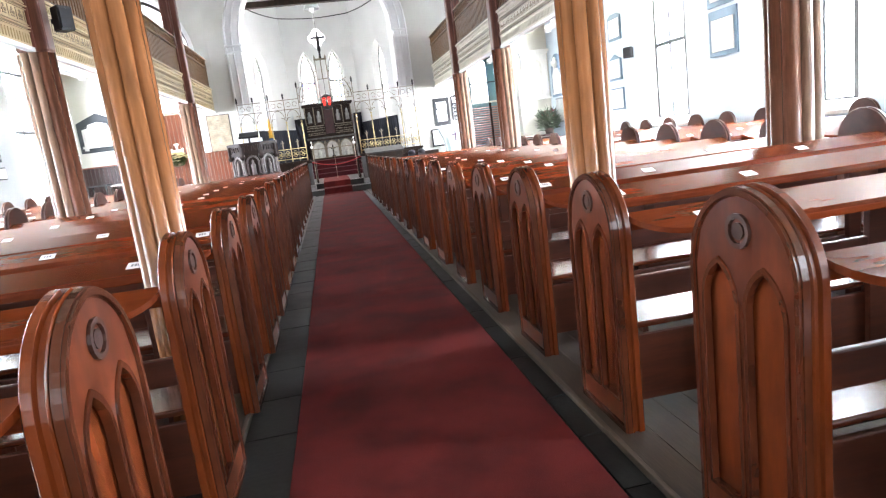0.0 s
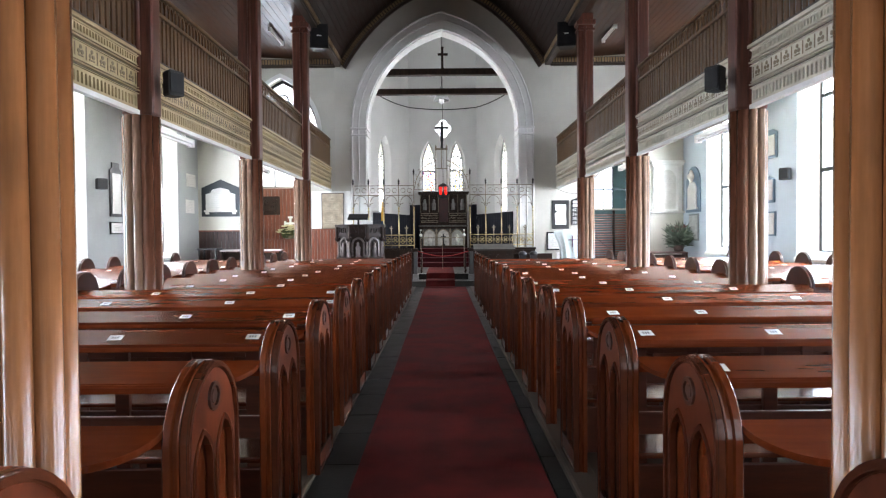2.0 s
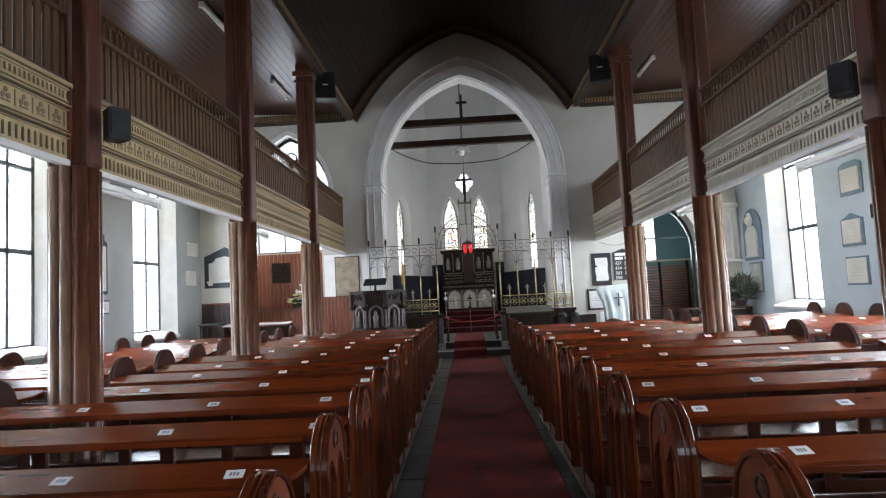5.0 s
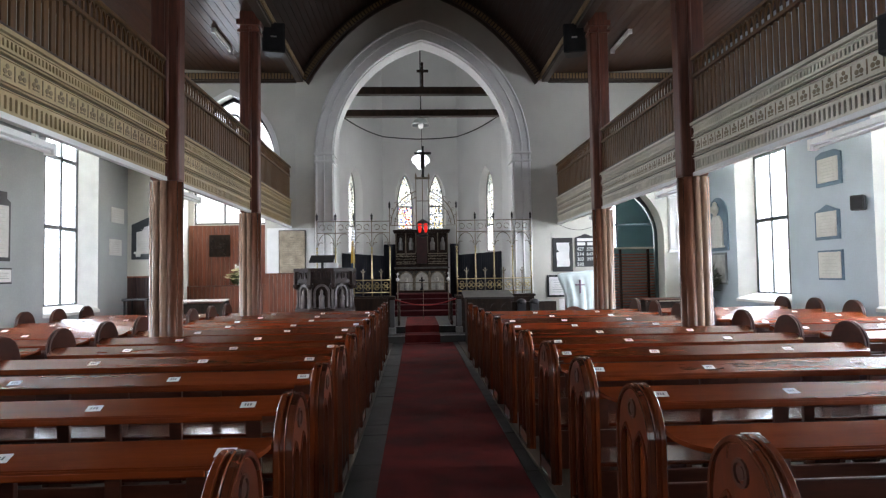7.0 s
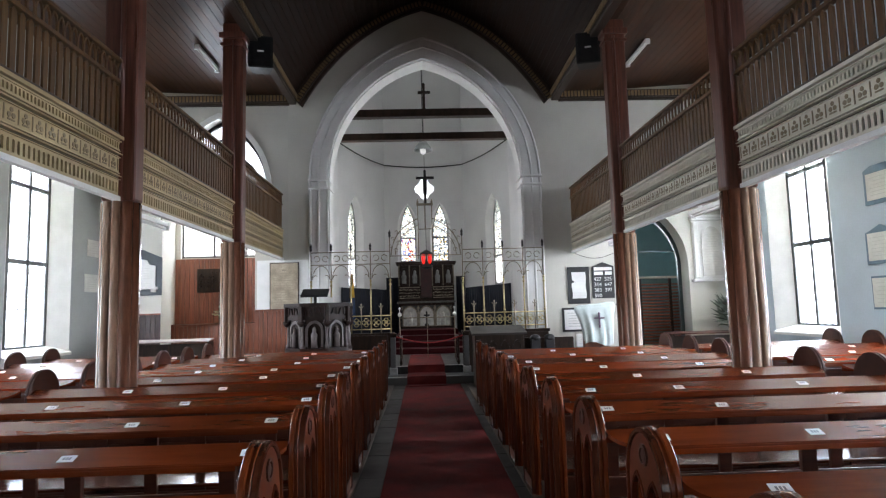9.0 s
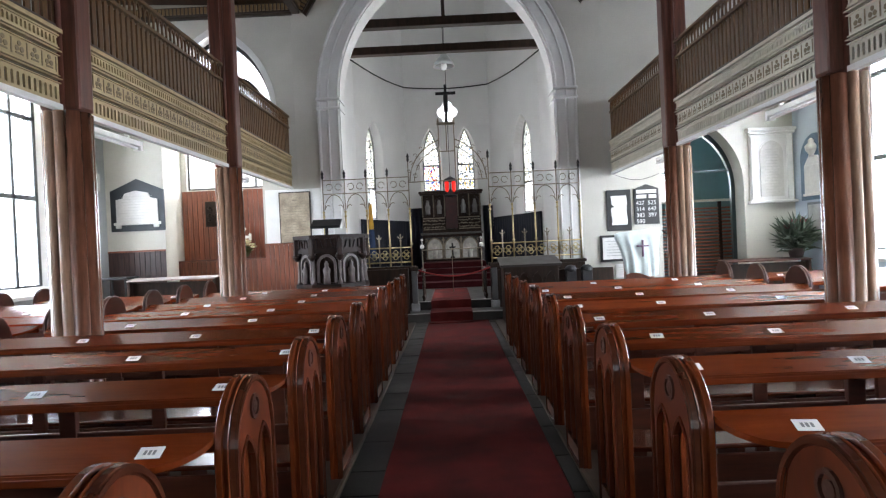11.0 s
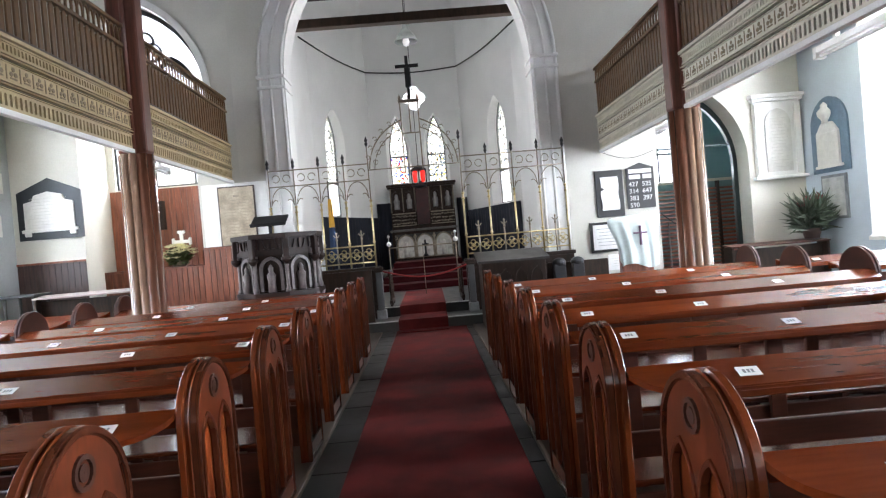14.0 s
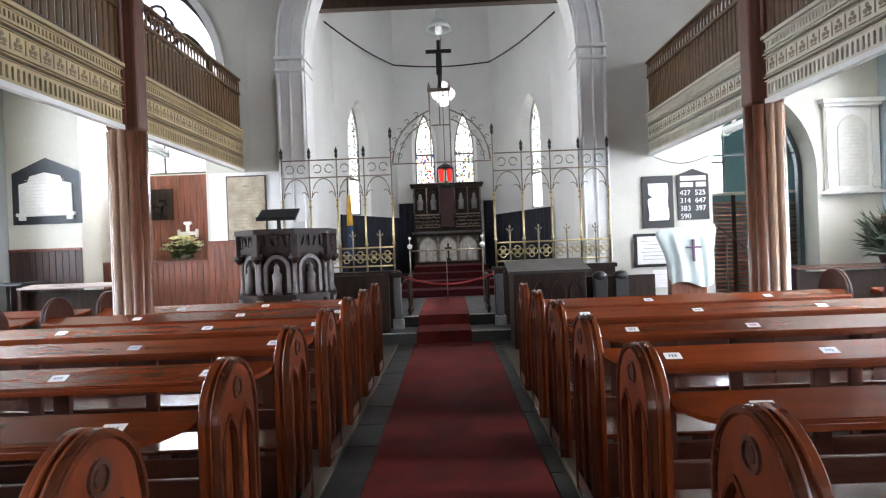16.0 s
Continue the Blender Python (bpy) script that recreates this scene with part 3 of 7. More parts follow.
def fascia(s, y0, y1):
    g = thing("gallery_front", "cream and brown pierced timber gallery front with mouldings", "gallery front", (0, 0, 0), group="gallery fronts", kind="structure")
    bm = bmesh.new()
    box(bm, *sorted((s * (FX + 0.035), s * (FX + 0.06))), y0, y1, 2.99, 3.67)
    part("backing", bm, SLOT_DARK, g)
    # same front on both sides; the south cream is paler to carry its glare
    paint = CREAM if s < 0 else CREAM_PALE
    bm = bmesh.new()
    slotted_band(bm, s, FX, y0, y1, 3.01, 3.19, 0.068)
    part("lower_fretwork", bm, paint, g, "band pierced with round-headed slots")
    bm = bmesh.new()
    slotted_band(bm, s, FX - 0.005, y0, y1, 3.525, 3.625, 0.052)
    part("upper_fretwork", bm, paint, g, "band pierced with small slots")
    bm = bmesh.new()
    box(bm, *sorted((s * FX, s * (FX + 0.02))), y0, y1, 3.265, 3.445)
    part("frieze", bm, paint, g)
    bm = bmesh.new()
    n = round((y1 - y0) / 0.19)
    p = (y1 - y0) / n
    for i in range(n):
        c = y0 + (i + 0.5) * p
        xa, xb = sorted((s * (FX - 0.005), s * FX))
        box(bm, xa, xb, c - p / 2 - 0.007, c - p / 2 + 0.007, 3.295, 3.425)
        for dy, dz, r in ((0, 0.042, 0.022), (-0.028, -0.004, 0.024), (0.028, -0.004, 0.024)):
            prism(bm, [(c + dy + r * math.cos(a * math.pi / 4), 3.355 + dz + r * math.sin(a * math.pi / 4)) for a in range(8)], "x", xa, xb)
        box(bm, xa, xb, c - 0.045, c + 0.045, 3.305, 3.32)
    part("trefoil_ornament", bm, ORNAMENT, g, "tan trefoils and dividing bars")
    for z0, z1, d, m in ((2.955, 3.01, 0.022, WHITE), (3.19, 3.202, 0.02, paint), (3.202, 3.226, -0.012, DARK_LINE), (3.226, 3.24, 0.026, paint), (3.24, 3.258, -0.012, DARK_LINE), (3.258, 3.27, 0.016, paint), (3.44, 3.452, 0.02, paint), (3.452, 3.476, -0.012, DARK_LINE), (3.476, 3.492, 0.028, paint), (3.492, 3.512, -0.012, DARK_LINE), (3.512, 3.525, 0.016, paint), (3.62, 3.638, 0.02, paint), (3.638, 3.65, -0.01, DARK_LINE), (3.65, 3.69, 0.036, paint)):
        bm = bmesh.new()
        box(bm, *sorted((s * (FX - d), s * (FX + 0.05))), y0, y1, z0, z1, 0.005 if z1 - z0 > 0.012 else 0)
        part("moulding", bm, m, g)
    return g


def slat_mesh(s):
    bm = bmesh.new()
    xa, xb = sorted((0, s * 0.022))
    prism(bm, [(-0.034, 0), (0.034, 0), (0.034, 0.55), (0.0, 0.59), (-0.034, 0.55)], "x", xa, xb)
    return mesh_of("slat", bm, BALUSTER)


def balustrade(s, y0, y1):
    b = thing("gallery_balustrade", "ochre-brown slatted gallery balustrade with a pointed arcade on top", "balustrade", (0, 0, 0), group="gallery balustrades", kind="structure")
    x = FX + 0.02
    bm = bmesh.new()
    box(bm, *sorted((s * (x - 0.02), s * (x + 0.05))), y0, y1, 4.30, 4.345, 0.006)
    part("middle_rail", bm, BALUSTER, b)
    bm = bmesh.new()
    box(bm, *sorted((s * (x - 0.03), s * (x + 0.06))), y0, y1, 4.545, 4.59, 0.01)
    part("top_rail", bm, BALUSTER, b)
    bm = bmesh.new()
    box(bm, *sorted((s * (x - 0.02), s * (x + 0.05))), y0, y1, 3.69, 3.735, 0.006)
    part("bottom_rail", bm, BROWN_PAINT, b)
    bm = bmesh.new()
    n = round((y1 - y0) / 0.11)
    p = (y1 - y0) / n
    for i in range(n):
        c = y0 + (i + 0.5) * p
        o = lancet(c - p / 2, c + p / 2, 4.345, 4.45, 4.55, 4)
        q = lancet(c - p / 2 + 0.014, c + p / 2 - 0.014, 4.345, 4.43, 4.525, 4)
        ring(bm, o[1:] + [o[0]], q[1:] + [q[0]], "x", s * x, s * (x + 0.02), closed=False)
    part("arcade", bm, BALUSTER, b, "row of small pointed arches")
    return b, n, p, x


SLATS = {s: slat_mesh(s) for s in (-1, 1)}
for s in (-1, 1):
    for y0, y1 in BAYS:
        fascia(s, y0 + 0.004, y1 - 0.004)
        b, n, p, x = balustrade(s, y0 + 0.1, y1 - (0.1 if y1 < 20 else 0.004))
        if y0 > 4:
            for i in range(n):
                o = new("slat", SLATS[s])
                o.parent = b
                o.location = (s * x, y0 + 0.1 + (i + 0.5) * p, 3.715)
        else:
            bm = bmesh.new()
            for i in range(n):
                c = y0 + 0.1 + (i + 0.5) * p
                box(bm, *sorted((s * x, s * (x + 0.022))), c - 0.034, c + 0.034, 3.715, 4.33)
            tagged(part("slats", bm, BALUSTER, b), kind="stuff")

# ---- columns ----
def column(name, x, y, r, top, label, cap=True):
    c = thing(name, label, "column", (x, y, 0), group=name + "s")
    bm = bmesh.new()
    low = min(top, 2.96)
    lathe(bm, [(r * 0.62, 0), (r * 0.62, low)], n=12)
    part("core", bm, COLUMN_SLIM, c)
    k = 8
    for i in range(k):
        a = 2 * math.pi * (i + 0.5) / k
        bm = bmesh.new()
        rr = r * 0.30
        cx, cy = (r - rr) * math.cos(a), (r - rr) * math.sin(a)
        lathe(bm, [(rr * 1.25, 0), (rr * 1.25, 0.12), (rr, 0.16), (rr, low)], (cx, cy, 0), 10)
        part("shaft", bm, COLUMN_SLIM, c)
        if top > low:
            bm = bmesh.new()
            lathe(bm, [(rr * 1.05, low), (rr * 1.05, top)], (cx * 0.97, cy * 0.97, 0), 10)
            part("upper_shaft", bm, COLUMN_DARK, c, "dark red-brown upper shaft")
    if top > low:
        bm = bmesh.new()
        lathe(bm, [(r * 0.66, low), (r * 0.66, top)], n=12)
        part("upper_core", bm, COLUMN_DARK, c)
    if cap:
        bm = bmesh.new()
        lathe(bm, [(r * 1.0, top - 0.34), (r * 1.08, top - 0.30), (r * 1.02, top - 0.26), (r * 1.2, top - 0.08), (r * 1.3, top - 0.03), (r * 1.3, top)], n=16)
        part("capital", bm, COLUMN_DARK, c)
    return c


def gallery_column(y):
    """A dark pier on the aisle side (local +x) from floor to vault, with round shafts clustered behind it under the gallery."""
    c = thing("gallery_column", "dark red timber pier with brown clustered shafts rising through the gallery", "column", (-3.58, y, 0), group="gallery columns")
    bm = bmesh.new()
    box(bm, -0.17, 0.205, -0.125, 0.125, 2.96, 7.05, 0.035)
    part("pier", bm, COLUMN_DARK, c)
    for yy in (-0.13, 0.13):
        bm = bmesh.new()
        lathe(bm, [(0.03, 2.945), (0.03, 6.7)], (0.05, yy, 0), 8)
        part("edge_bead", bm, COLUMN_DARK, c)
    bm = bmesh.new()
    lathe(bm, [(0.115, 0), (0.115, 2.955)], n=16)
    part("core", bm, COLUMN, c)
    # window-side shafts are coloured paler, as the windows light them
    for k, a in enumerate((0, 40, 80, 120, 160, 200, 240, 280, 320)):
        bm = bmesh.new()
        t = radians(a)
        r = 0.074 if k in (0, 1, 8) else 0.052
        lathe(bm, [(r + 0.016, 0), (r + 0.016, 0.12), (r, 0.16), (r, 2.955)], (0.152 * math.cos(t), 0.152 * math.sin(t), 0), 12)
        part("shaft", bm, COLUMN_RED if k in (0, 1, 8) else COLUMN, c, "red-brown round shaft" if k in (0, 1, 8) else "varnished brown round shaft, paled for window light")
    bm = bmesh.new()
    box(bm, -0.20, 0.235, -0.155, 0.155, 6.60, 6.66, 0.012)
    box(bm, -0.22, 0.255, -0.175, 0.175, 6.74, 6.86, 0.02)
    part("capital", bm, COLUMN_DARK, c)
    return c


first = gallery_column(COLUMN_Y[1])
for s in (-1, 1):
    for y in COLUMN_Y:
        if (s, y) != (-1, COLUMN_Y[1]):
            copy_thing(first, pose(s * 3.58, y, 0, 0, 0, 0 if s < 0 else 180))
first = column("slim_column", -1.0, 2.80, 0.108, 3.0, "slim clustered varnished column beside the aisle pews", cap=False)
copy_thing(first, pose(0.965, 2.74, 0))
bm = bmesh.new()
box(bm, -3.38, 3.38, WEST, 2.95, 3.0, 3.25)
structure("west_gallery_floor", bm, CREAM_PALE, "plain underside of the west gallery", "gallery")

# ---- floor finishes ----
bm = bmesh.new()
box(bm, -0.60, 0.62, WEST, 20.35, -0.028, 0.006)
bmesh.ops.subdivide_edges(bm, edges=[e for e in bm.edges if abs(e.verts[0].co.y - e.verts[1].co.y) > 5], cuts=120, use_grid_fill=True)
for v in bm.verts:
    v.co.z += 0.002 * noise.noise(Vector((v.co.x * 1.5, v.co.y * 1.1, 0))) if v.co.z > 0 else 0
    v.co.x += 0.008 * noise.noise(Vector((v.co.x, v.co.y * 0.6, 3)))
tagged(part("carpet_runner", bm, CARPET), "worn dark red carpet runner down the aisle", "carpet")

random.seed(4)
flag_meshes = []
for k in range(6):
    bm = bmesh.new()
    L = 0.42 + 0.06 * k
    vs = box(bm, -0.098, 0.098, -L / 2 + 0.004, L / 2 - 0.004, -0.026, 0, 0.004)
    for v in bm.verts:
        if v.co.z > -0.01:
            v.co.z += random.uniform(-0.002, 0.002)
    flag_meshes.append((L, mesh_of("flagstone", bm, FLOOR_STONE)))
for s, xa, xb in ((-1, 0.60, 0.86), (1, 0.63, 0.745)):
    path = thing("stone_border", "dark slate flagstones edging the carpet", "floor border", (0, 0, 0), kind="structure")
    y = 0.0
    while y < 20.2:
        L, me = random.choice(flag_meshes)
        o = new("flagstone", me)
        o.parent = path
        o.location = (s * (xa + xb) / 2, y + L / 2, random.uniform(-0.003, 0.001))
        o.scale.x = (xb - xa - 0.006) / 0.196
        y += L
    bm = bmesh.new()
    box(bm, *sorted((s * xa, s * (xb - 0.003))), WEST, 0, -0.028, 0)
    part("flagstone", bm, FLOOR_STONE, path)
    bm = bmesh.new()
    box(bm, *sorted((s * xb, s * (xb + 0.024))), WEST, 19.58, -0.02, 0.022, 0.004)
    structure("pew_platform_edge", bm, WORN_OAK, "worn timber nosing along the pew platform", "trim")
    bm = bmesh.new()
    x = xb + 0.027
    wall_x = 7.71 if s < 0 else 7.51
    while x < wall_x - 0.04:
        w = min(0.15, wall_x - x)
        box(bm, *sorted((s * x, s * (x + w - 0.003))), WEST, 19.58, -0.02, 0.016)
        x += w
    structure("pew_platform", bm, FLOOR_WOOD, "dull brown boarded platform under the pews", "floor")
bm = bmesh.new()
box(bm, -7.71, -0.84, 19.62, EAST, -0.028, 0.002)
box(bm, 0.84, 7.51, 19.62, EAST, -0.028, 0.002)
structure("floor_east", bm, FLOOR_STONE, "dark stone floor before the chancel", "floor")

# ---- pews ----
def end_outline(w, spring, apex, inset=0.0, n=12):
    o = lancet(inset, w - inset, inset if inset > 0.02 else 0.0, spring, apex - inset, n)
    return o


def loft(bm, rings, axis="x"):
    """Skin successive outlines (a, points) across an axis into one closed body."""
    rows = []
    for a, pts in rings:
        rows.append([bm.verts.new((a, p[0], p[1]) if axis == "x" else (p[0], a, p[1])) for p in pts])
    n = len(rows[0])
    fs = [bm.faces.new(rows[0]), bm.faces.new(rows[-1][::-1])]
    for u, v in zip(rows, rows[1:]):
        for k in range(n):
            fs.append(bm.faces.new((u[k], v[k], v[(k + 1) % n], u[(k + 1) % n])))
    bmesh.ops.recalc_face_normals(bm, faces=fs)


def arch_top(u, x0, x1, spring, apex):
    """Height of a pointed arch over x0..x1 at u."""
    a, h, c = (x1 - x0) / 2, apex - spring, (x0 + x1) / 2
    R = (a * a + h * h) / (2 * a)
    d = R - a + abs(u - c)
    return spring + math.sqrt(max(0.0, R * R - d * d))


def pew_end(s, parent, carved=True, w=0.47, h=1.10, t=0.075, wood=None):
    """An end panel with an arched head; its aisle face lies at x = 0 and it thickens towards s."""
    bm = bmesh.new()
    sp = h - 0.25
    o, b, i = (end_outline(w, sp, h, d) for d in (0.0, 0.005, 0.011))
    f = 0.021 if carved else 0.0
    loft(bm, [(s * a, q) for a, q in ((f, b), (f + 0.004, o), (0.026, o), (0.030, i), (0.044, i), (0.049, o), (t - 0.005, o), (t, b))])
    e = part("pew_end", bm, wood or PEW_END, parent)
    if not carved:
        return e
    # rolled rim round the edge
    bm = bmesh.new()
    rim_o, rim_m, rim_i = (end_outline(w, sp, h, d) for d in (0.003, 0.014, 0.030))
    ring(bm, rim_o, rim_i, "x", -s * 0.002, s * 0.018)
    ring(bm, end_outline(w, sp, h, 0.008), end_outline(w, sp, h, 0.024), "x", -s * 0.010, s * 0.0)
    part("rim", bm, PEW_RIM, e, "dark glossy worn rim")
    # pierced face plate with two sunk lancets
    bm = bmesh.new()
    c = w / 2
    la, lb = (0.058, c - 0.014), (c + 0.014, w - 0.058)
    xa, xb = sorted((s * 0.000, s * 0.0165))
    box(bm, xa, xb, 0.03, w - 0.03, 0.03, 0.13)
    for u0, u1 in ((0.03, la[0]), (la[1], lb[0]), (lb[1], w - 0.03)):
        box(bm, xa, xb, u0, u1, 0.13, sp - 0.10)
    cuts = [0.03] + [la[0] + (la[1] - la[0]) * k / 6 for k in range(7)] + [lb[0] + (lb[1] - lb[0]) * k / 6 for k in range(7)] + [w - 0.03]

    def foot(u, u_mid):
        for p, q in (la, lb):
            if p < u_mid < q:
                return arch_top(u, p, q, sp - 0.10, sp + 0.035)
        return sp - 0.10
    for p, q in zip(cuts, cuts[1:]):
        tp = [arch_top(u, 0.03, w - 0.03, sp, h - 0.03) for u in (p, q)]
        prism(bm, [(p, foot(p, (p + q) / 2)), (q, foot(q, (p + q) / 2)), (q, tp[1]), (p, tp[0])], "x", xa, xb)
    bmesh.ops.remove_doubles(bm, verts=bm.verts, dist=1e-4)
    part("tracery", bm, TRACERY, e, "carved twin lancet panels")
    bm = bmesh.new()
    for p, q in (la, lb):
        lo = lancet(p - 0.004, q + 0.004, 0.126, sp - 0.10, sp + 0.04, 6)
        li = lancet(p + 0.010, q - 0.010, 0.140, sp - 0.10, sp + 0.02, 6)
        ring(bm, lo, li, "x", -s * 0.006, s * 0.0165)
    part("lancet_moulding", bm, PEW_RIM, e)
    bm = bmesh.new()
    zc = h - 0.125
    for r0, r1, d in ((0.050, 0.036, 0.009), (0.024, 0.001, 0.006)):
        m = 14
        ro = [(c + r0 * math.cos(2 * math.pi * k / m), zc + r0 * math.sin(2 * math.pi * k / m)) for k in range(m)]
        ri = [(c + r1 * math.cos(2 * math.pi * k / m), zc + r1 * math.sin(2 * math.pi * k / m)) for k in range(m)]
        ring(bm, ro, ri, "x", -s * d, s * 0.006)
    part("roundel", bm, GRIMY_WOOD, e, "grimy carved roundel")
    return e


def pew(name, s, x0, x1, label, category, inner_end=True, outer_end=True, labels=()):
    """A bench running from |x| = x0 (aisle side) to x1; y = 0 is the back edge of its ends; it faces +y."""
    p = thing(name, label, category, (0, 0, 0.016), group=name.replace("_", " ") + "s")
    if inner_end:
        e = pew_end(s, p)
        e.location = (s * x0, 0, 0)
    if outer_end:
        e = pew_end(-s, p, carved=False, w=0.50, h=1.13, t=0.06, wood=HEAD_BACKLIT)
        e.location = (s * x1, -0.03, 0)
    xi = x0 + (0.075 if inner_end else 0.0)
    xo = x1 - (0.06 if outer_end else 0.0)
    # sloping book shelf with a scooped corner at each end
    bm = bmesh.new()
    D = 0.168
    pts = []
    for k in range(9):
        a = math.pi / 2 * k / 8
        pts.append((xi + 0.24 * (1 - math.cos(a)), -D * math.sin(a)))
    for k in range(6):
        a = math.pi / 2 * k / 5
        pts.append((xo - 0.06 + 0.06 * math.sin(a), -D + 0.06 * (1 - math.cos(a))))
    pts += [(xo, 0.02), (xi, 0.02)]
    vs = prism(bm, [(s * a, b) for a, b in pts], "z", 0.0, 0.022)
    for v in bm.verts:
        v.co.z += 0.905 + v.co.y * 0.36
        v.co.y += 0.03
    bmesh.ops.bevel(bm, geom=[e for e in bm.edges if abs(e.verts[0].co.x - e.verts[1].co.x) > 1], offset=0.006, segments=2, affect="EDGES")
    part("book_shelf", bm, PEW, p)
    bm = bmesh.new()
    box(bm, *sorted((s * (xi + 0.25), s * (xo - 0.03))), -0.136, -0.116, 0.819, 0.851, 0.005)
    part("shelf_lip", bm, PEW, p)
    # parts below the shelf take the wood with shade in its colour
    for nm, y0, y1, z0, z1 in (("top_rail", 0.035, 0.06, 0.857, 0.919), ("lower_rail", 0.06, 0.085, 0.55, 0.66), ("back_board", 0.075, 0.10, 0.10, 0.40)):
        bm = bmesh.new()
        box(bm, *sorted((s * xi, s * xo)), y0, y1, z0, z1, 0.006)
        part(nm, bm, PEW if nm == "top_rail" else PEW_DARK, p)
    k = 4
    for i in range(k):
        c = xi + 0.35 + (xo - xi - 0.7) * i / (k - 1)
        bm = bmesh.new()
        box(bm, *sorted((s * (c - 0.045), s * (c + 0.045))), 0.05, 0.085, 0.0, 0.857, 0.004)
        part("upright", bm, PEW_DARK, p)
    bm = bmesh.new()
    box(bm, *sorted((s * xi, s * xo)), 0.09, 0.45, 0.42, 0.447, 0.008)
    part("seat", bm, SEAT_WOOD, p, "polished seat board")
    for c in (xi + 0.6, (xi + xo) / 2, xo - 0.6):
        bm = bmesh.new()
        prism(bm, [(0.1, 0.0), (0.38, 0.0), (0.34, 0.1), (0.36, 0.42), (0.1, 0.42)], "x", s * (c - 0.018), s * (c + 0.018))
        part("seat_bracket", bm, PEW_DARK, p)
    for c in labels:
        bm = bmesh.new()
        box(bm, -0.043, 0.043, -0.031, 0.031, 0, 0.0015)
        q = part("number_label", bm, PAPER, p, "white paper seat number")
        q.matrix_basis = pose(s * c, -0.055, 0.905 + 0.022 - 0.085 * 0.36 + 0.0015, math.degrees(math.atan(0.36)), 0, 0)
        bm = bmesh.new()
        for j in range(3):
            box(bm, -0.022 + 0.016 * j, -0.012 + 0.016 * j, -0.012, 0.012, 0.0016, 0.0022)
        tagged(part("printed_number", bm, INK, q, "smudged grey number"), kind="stuff")
    return p


PEW_Y, ROWS = 3.235, range(-5, 15)
PEW_LABEL = "varnished red-brown church pew with carved arched end and book shelf"
SIDE_LABEL = "varnished red-brown side pew with round-headed wall end"
for s in (-1, 1):
    base = pew("pew", s, 0.82, 4.18, PEW_LABEL, "pew", labels=(1.24, 2.18, 3.25))
    side = pew("side_pew", s, 4.34, 7.12, SIDE_LABEL, "pew", inner_end=False, labels=(4.75, 5.8, 6.6))
    for k in ROWS:
        if s > 0 and k > 13:
            continue
        y = PEW_Y + 1.0 * k + (0.0 if s < 0 else 0.01)
        drift = -0.07 * max(0.0, min(1.0, (y - 4) / 7))
        for src in (base, side):
            c = src if k == ROWS[0] else copy_thing(src, pose(0, 0, 0.016))
            c.location.x, c.location.y = drift if src is base else 0.0, y
            for ch in c.children:
                if ch.name.startswith("number_label"):
                    ch.location.x += random.uniform(-0.09, 0.09)
                    ch.rotation_euler.z = random.uniform(-0.12, 0.12)

# ---- chancel: floor, walls, windows ----
built_before = set(bpy.data.objects)
bm = bmesh.new()
box(bm, -2.84, 3.0, 20.45, 30.3, -0.5, 0.34, 0.012)
structure("floor_chancel", bm, FLOOR_STONE, "raised dark stone chancel floor", "floor")
bm = bmesh.new()
box(bm, -1.5, 1.45, 19.62, 20.45, -0.2, 0.17, 0.012)
structure("chancel_step", bm, mat("pale_worn_stone", (0.04, 0.04, 0.036), 0.5, var=0.25, scale=4, grain=40, bump=0.2), "pale worn stone step up to the chancel", "step")
for y0, y1, z in ((19.595, 19.68, 0.172), (20.43, 20.5, 0.342)):
    bm = bmesh.new()
    box(bm, -1.3, 1.3, y0, y1, z, z + 0.012, 0.004)
    structure("step_nosing", bm, mat("worn_step_marble", (0.42, 0.42, 0.40), 0.45, var=0.4, scale=6) if z < 0.2 else bpy.data.materials["worn_step_marble"], "white stone nosing on a chancel step", "trim")
bm = bmesh.new()
prof = [(19.3, 0.008), (19.59, 0.008), (19.59, 0.186), (20.42, 0.186), (20.42, 0.357), (23.9, 0.357)]
low = [(y - 0.0, z) for y, z in prof]
up = [(y - 0.012 if i in (1, 2, 3, 4) else y, z + 0.012) for i, (y, z) in enumerate(prof)]
for (p, q), (r, t) in zip(zip(low, low[1:]), zip(up, up[1:])):
    prism(bm, [p, q, t, r], "x", -0.45, 0.42)
tagged(part("step_carpet", bm, CARPET), "dark red carpet laid over the chancel steps", "carpet")
st = thing("sanctuary_steps", "red-carpeted steps rising to the altar", "steps", kind="structure")
for i in range(4):
    bm = bmesh.new()
    box(bm, -1.2 + 0.1 * i, 1.45 - 0.1 * i, 24.4 + 0.85 * i, 29.7, 0.345 + 0.16 * i, 0.345 + 0.16 * (i + 1), 0.012)
    part("step", bm, mat("dark_maroon_carpet", (0.042, 0.006, 0.008), 0.95, var=0.25, grain=200, bump=0.4, spec=0.1) if i == 0 else bpy.data.materials["dark_maroon_carpet"], st)

APX = 0.11  # the chancel is laid out about x = 0.08, then set onto the arch's axis
AP = [(-2.84, EAST + 0.6), (-2.84, 26.4), (-1.49, 29.9), (1.66, 29.9), (3.0, 26.4), (3.0, EAST + 0.6)]


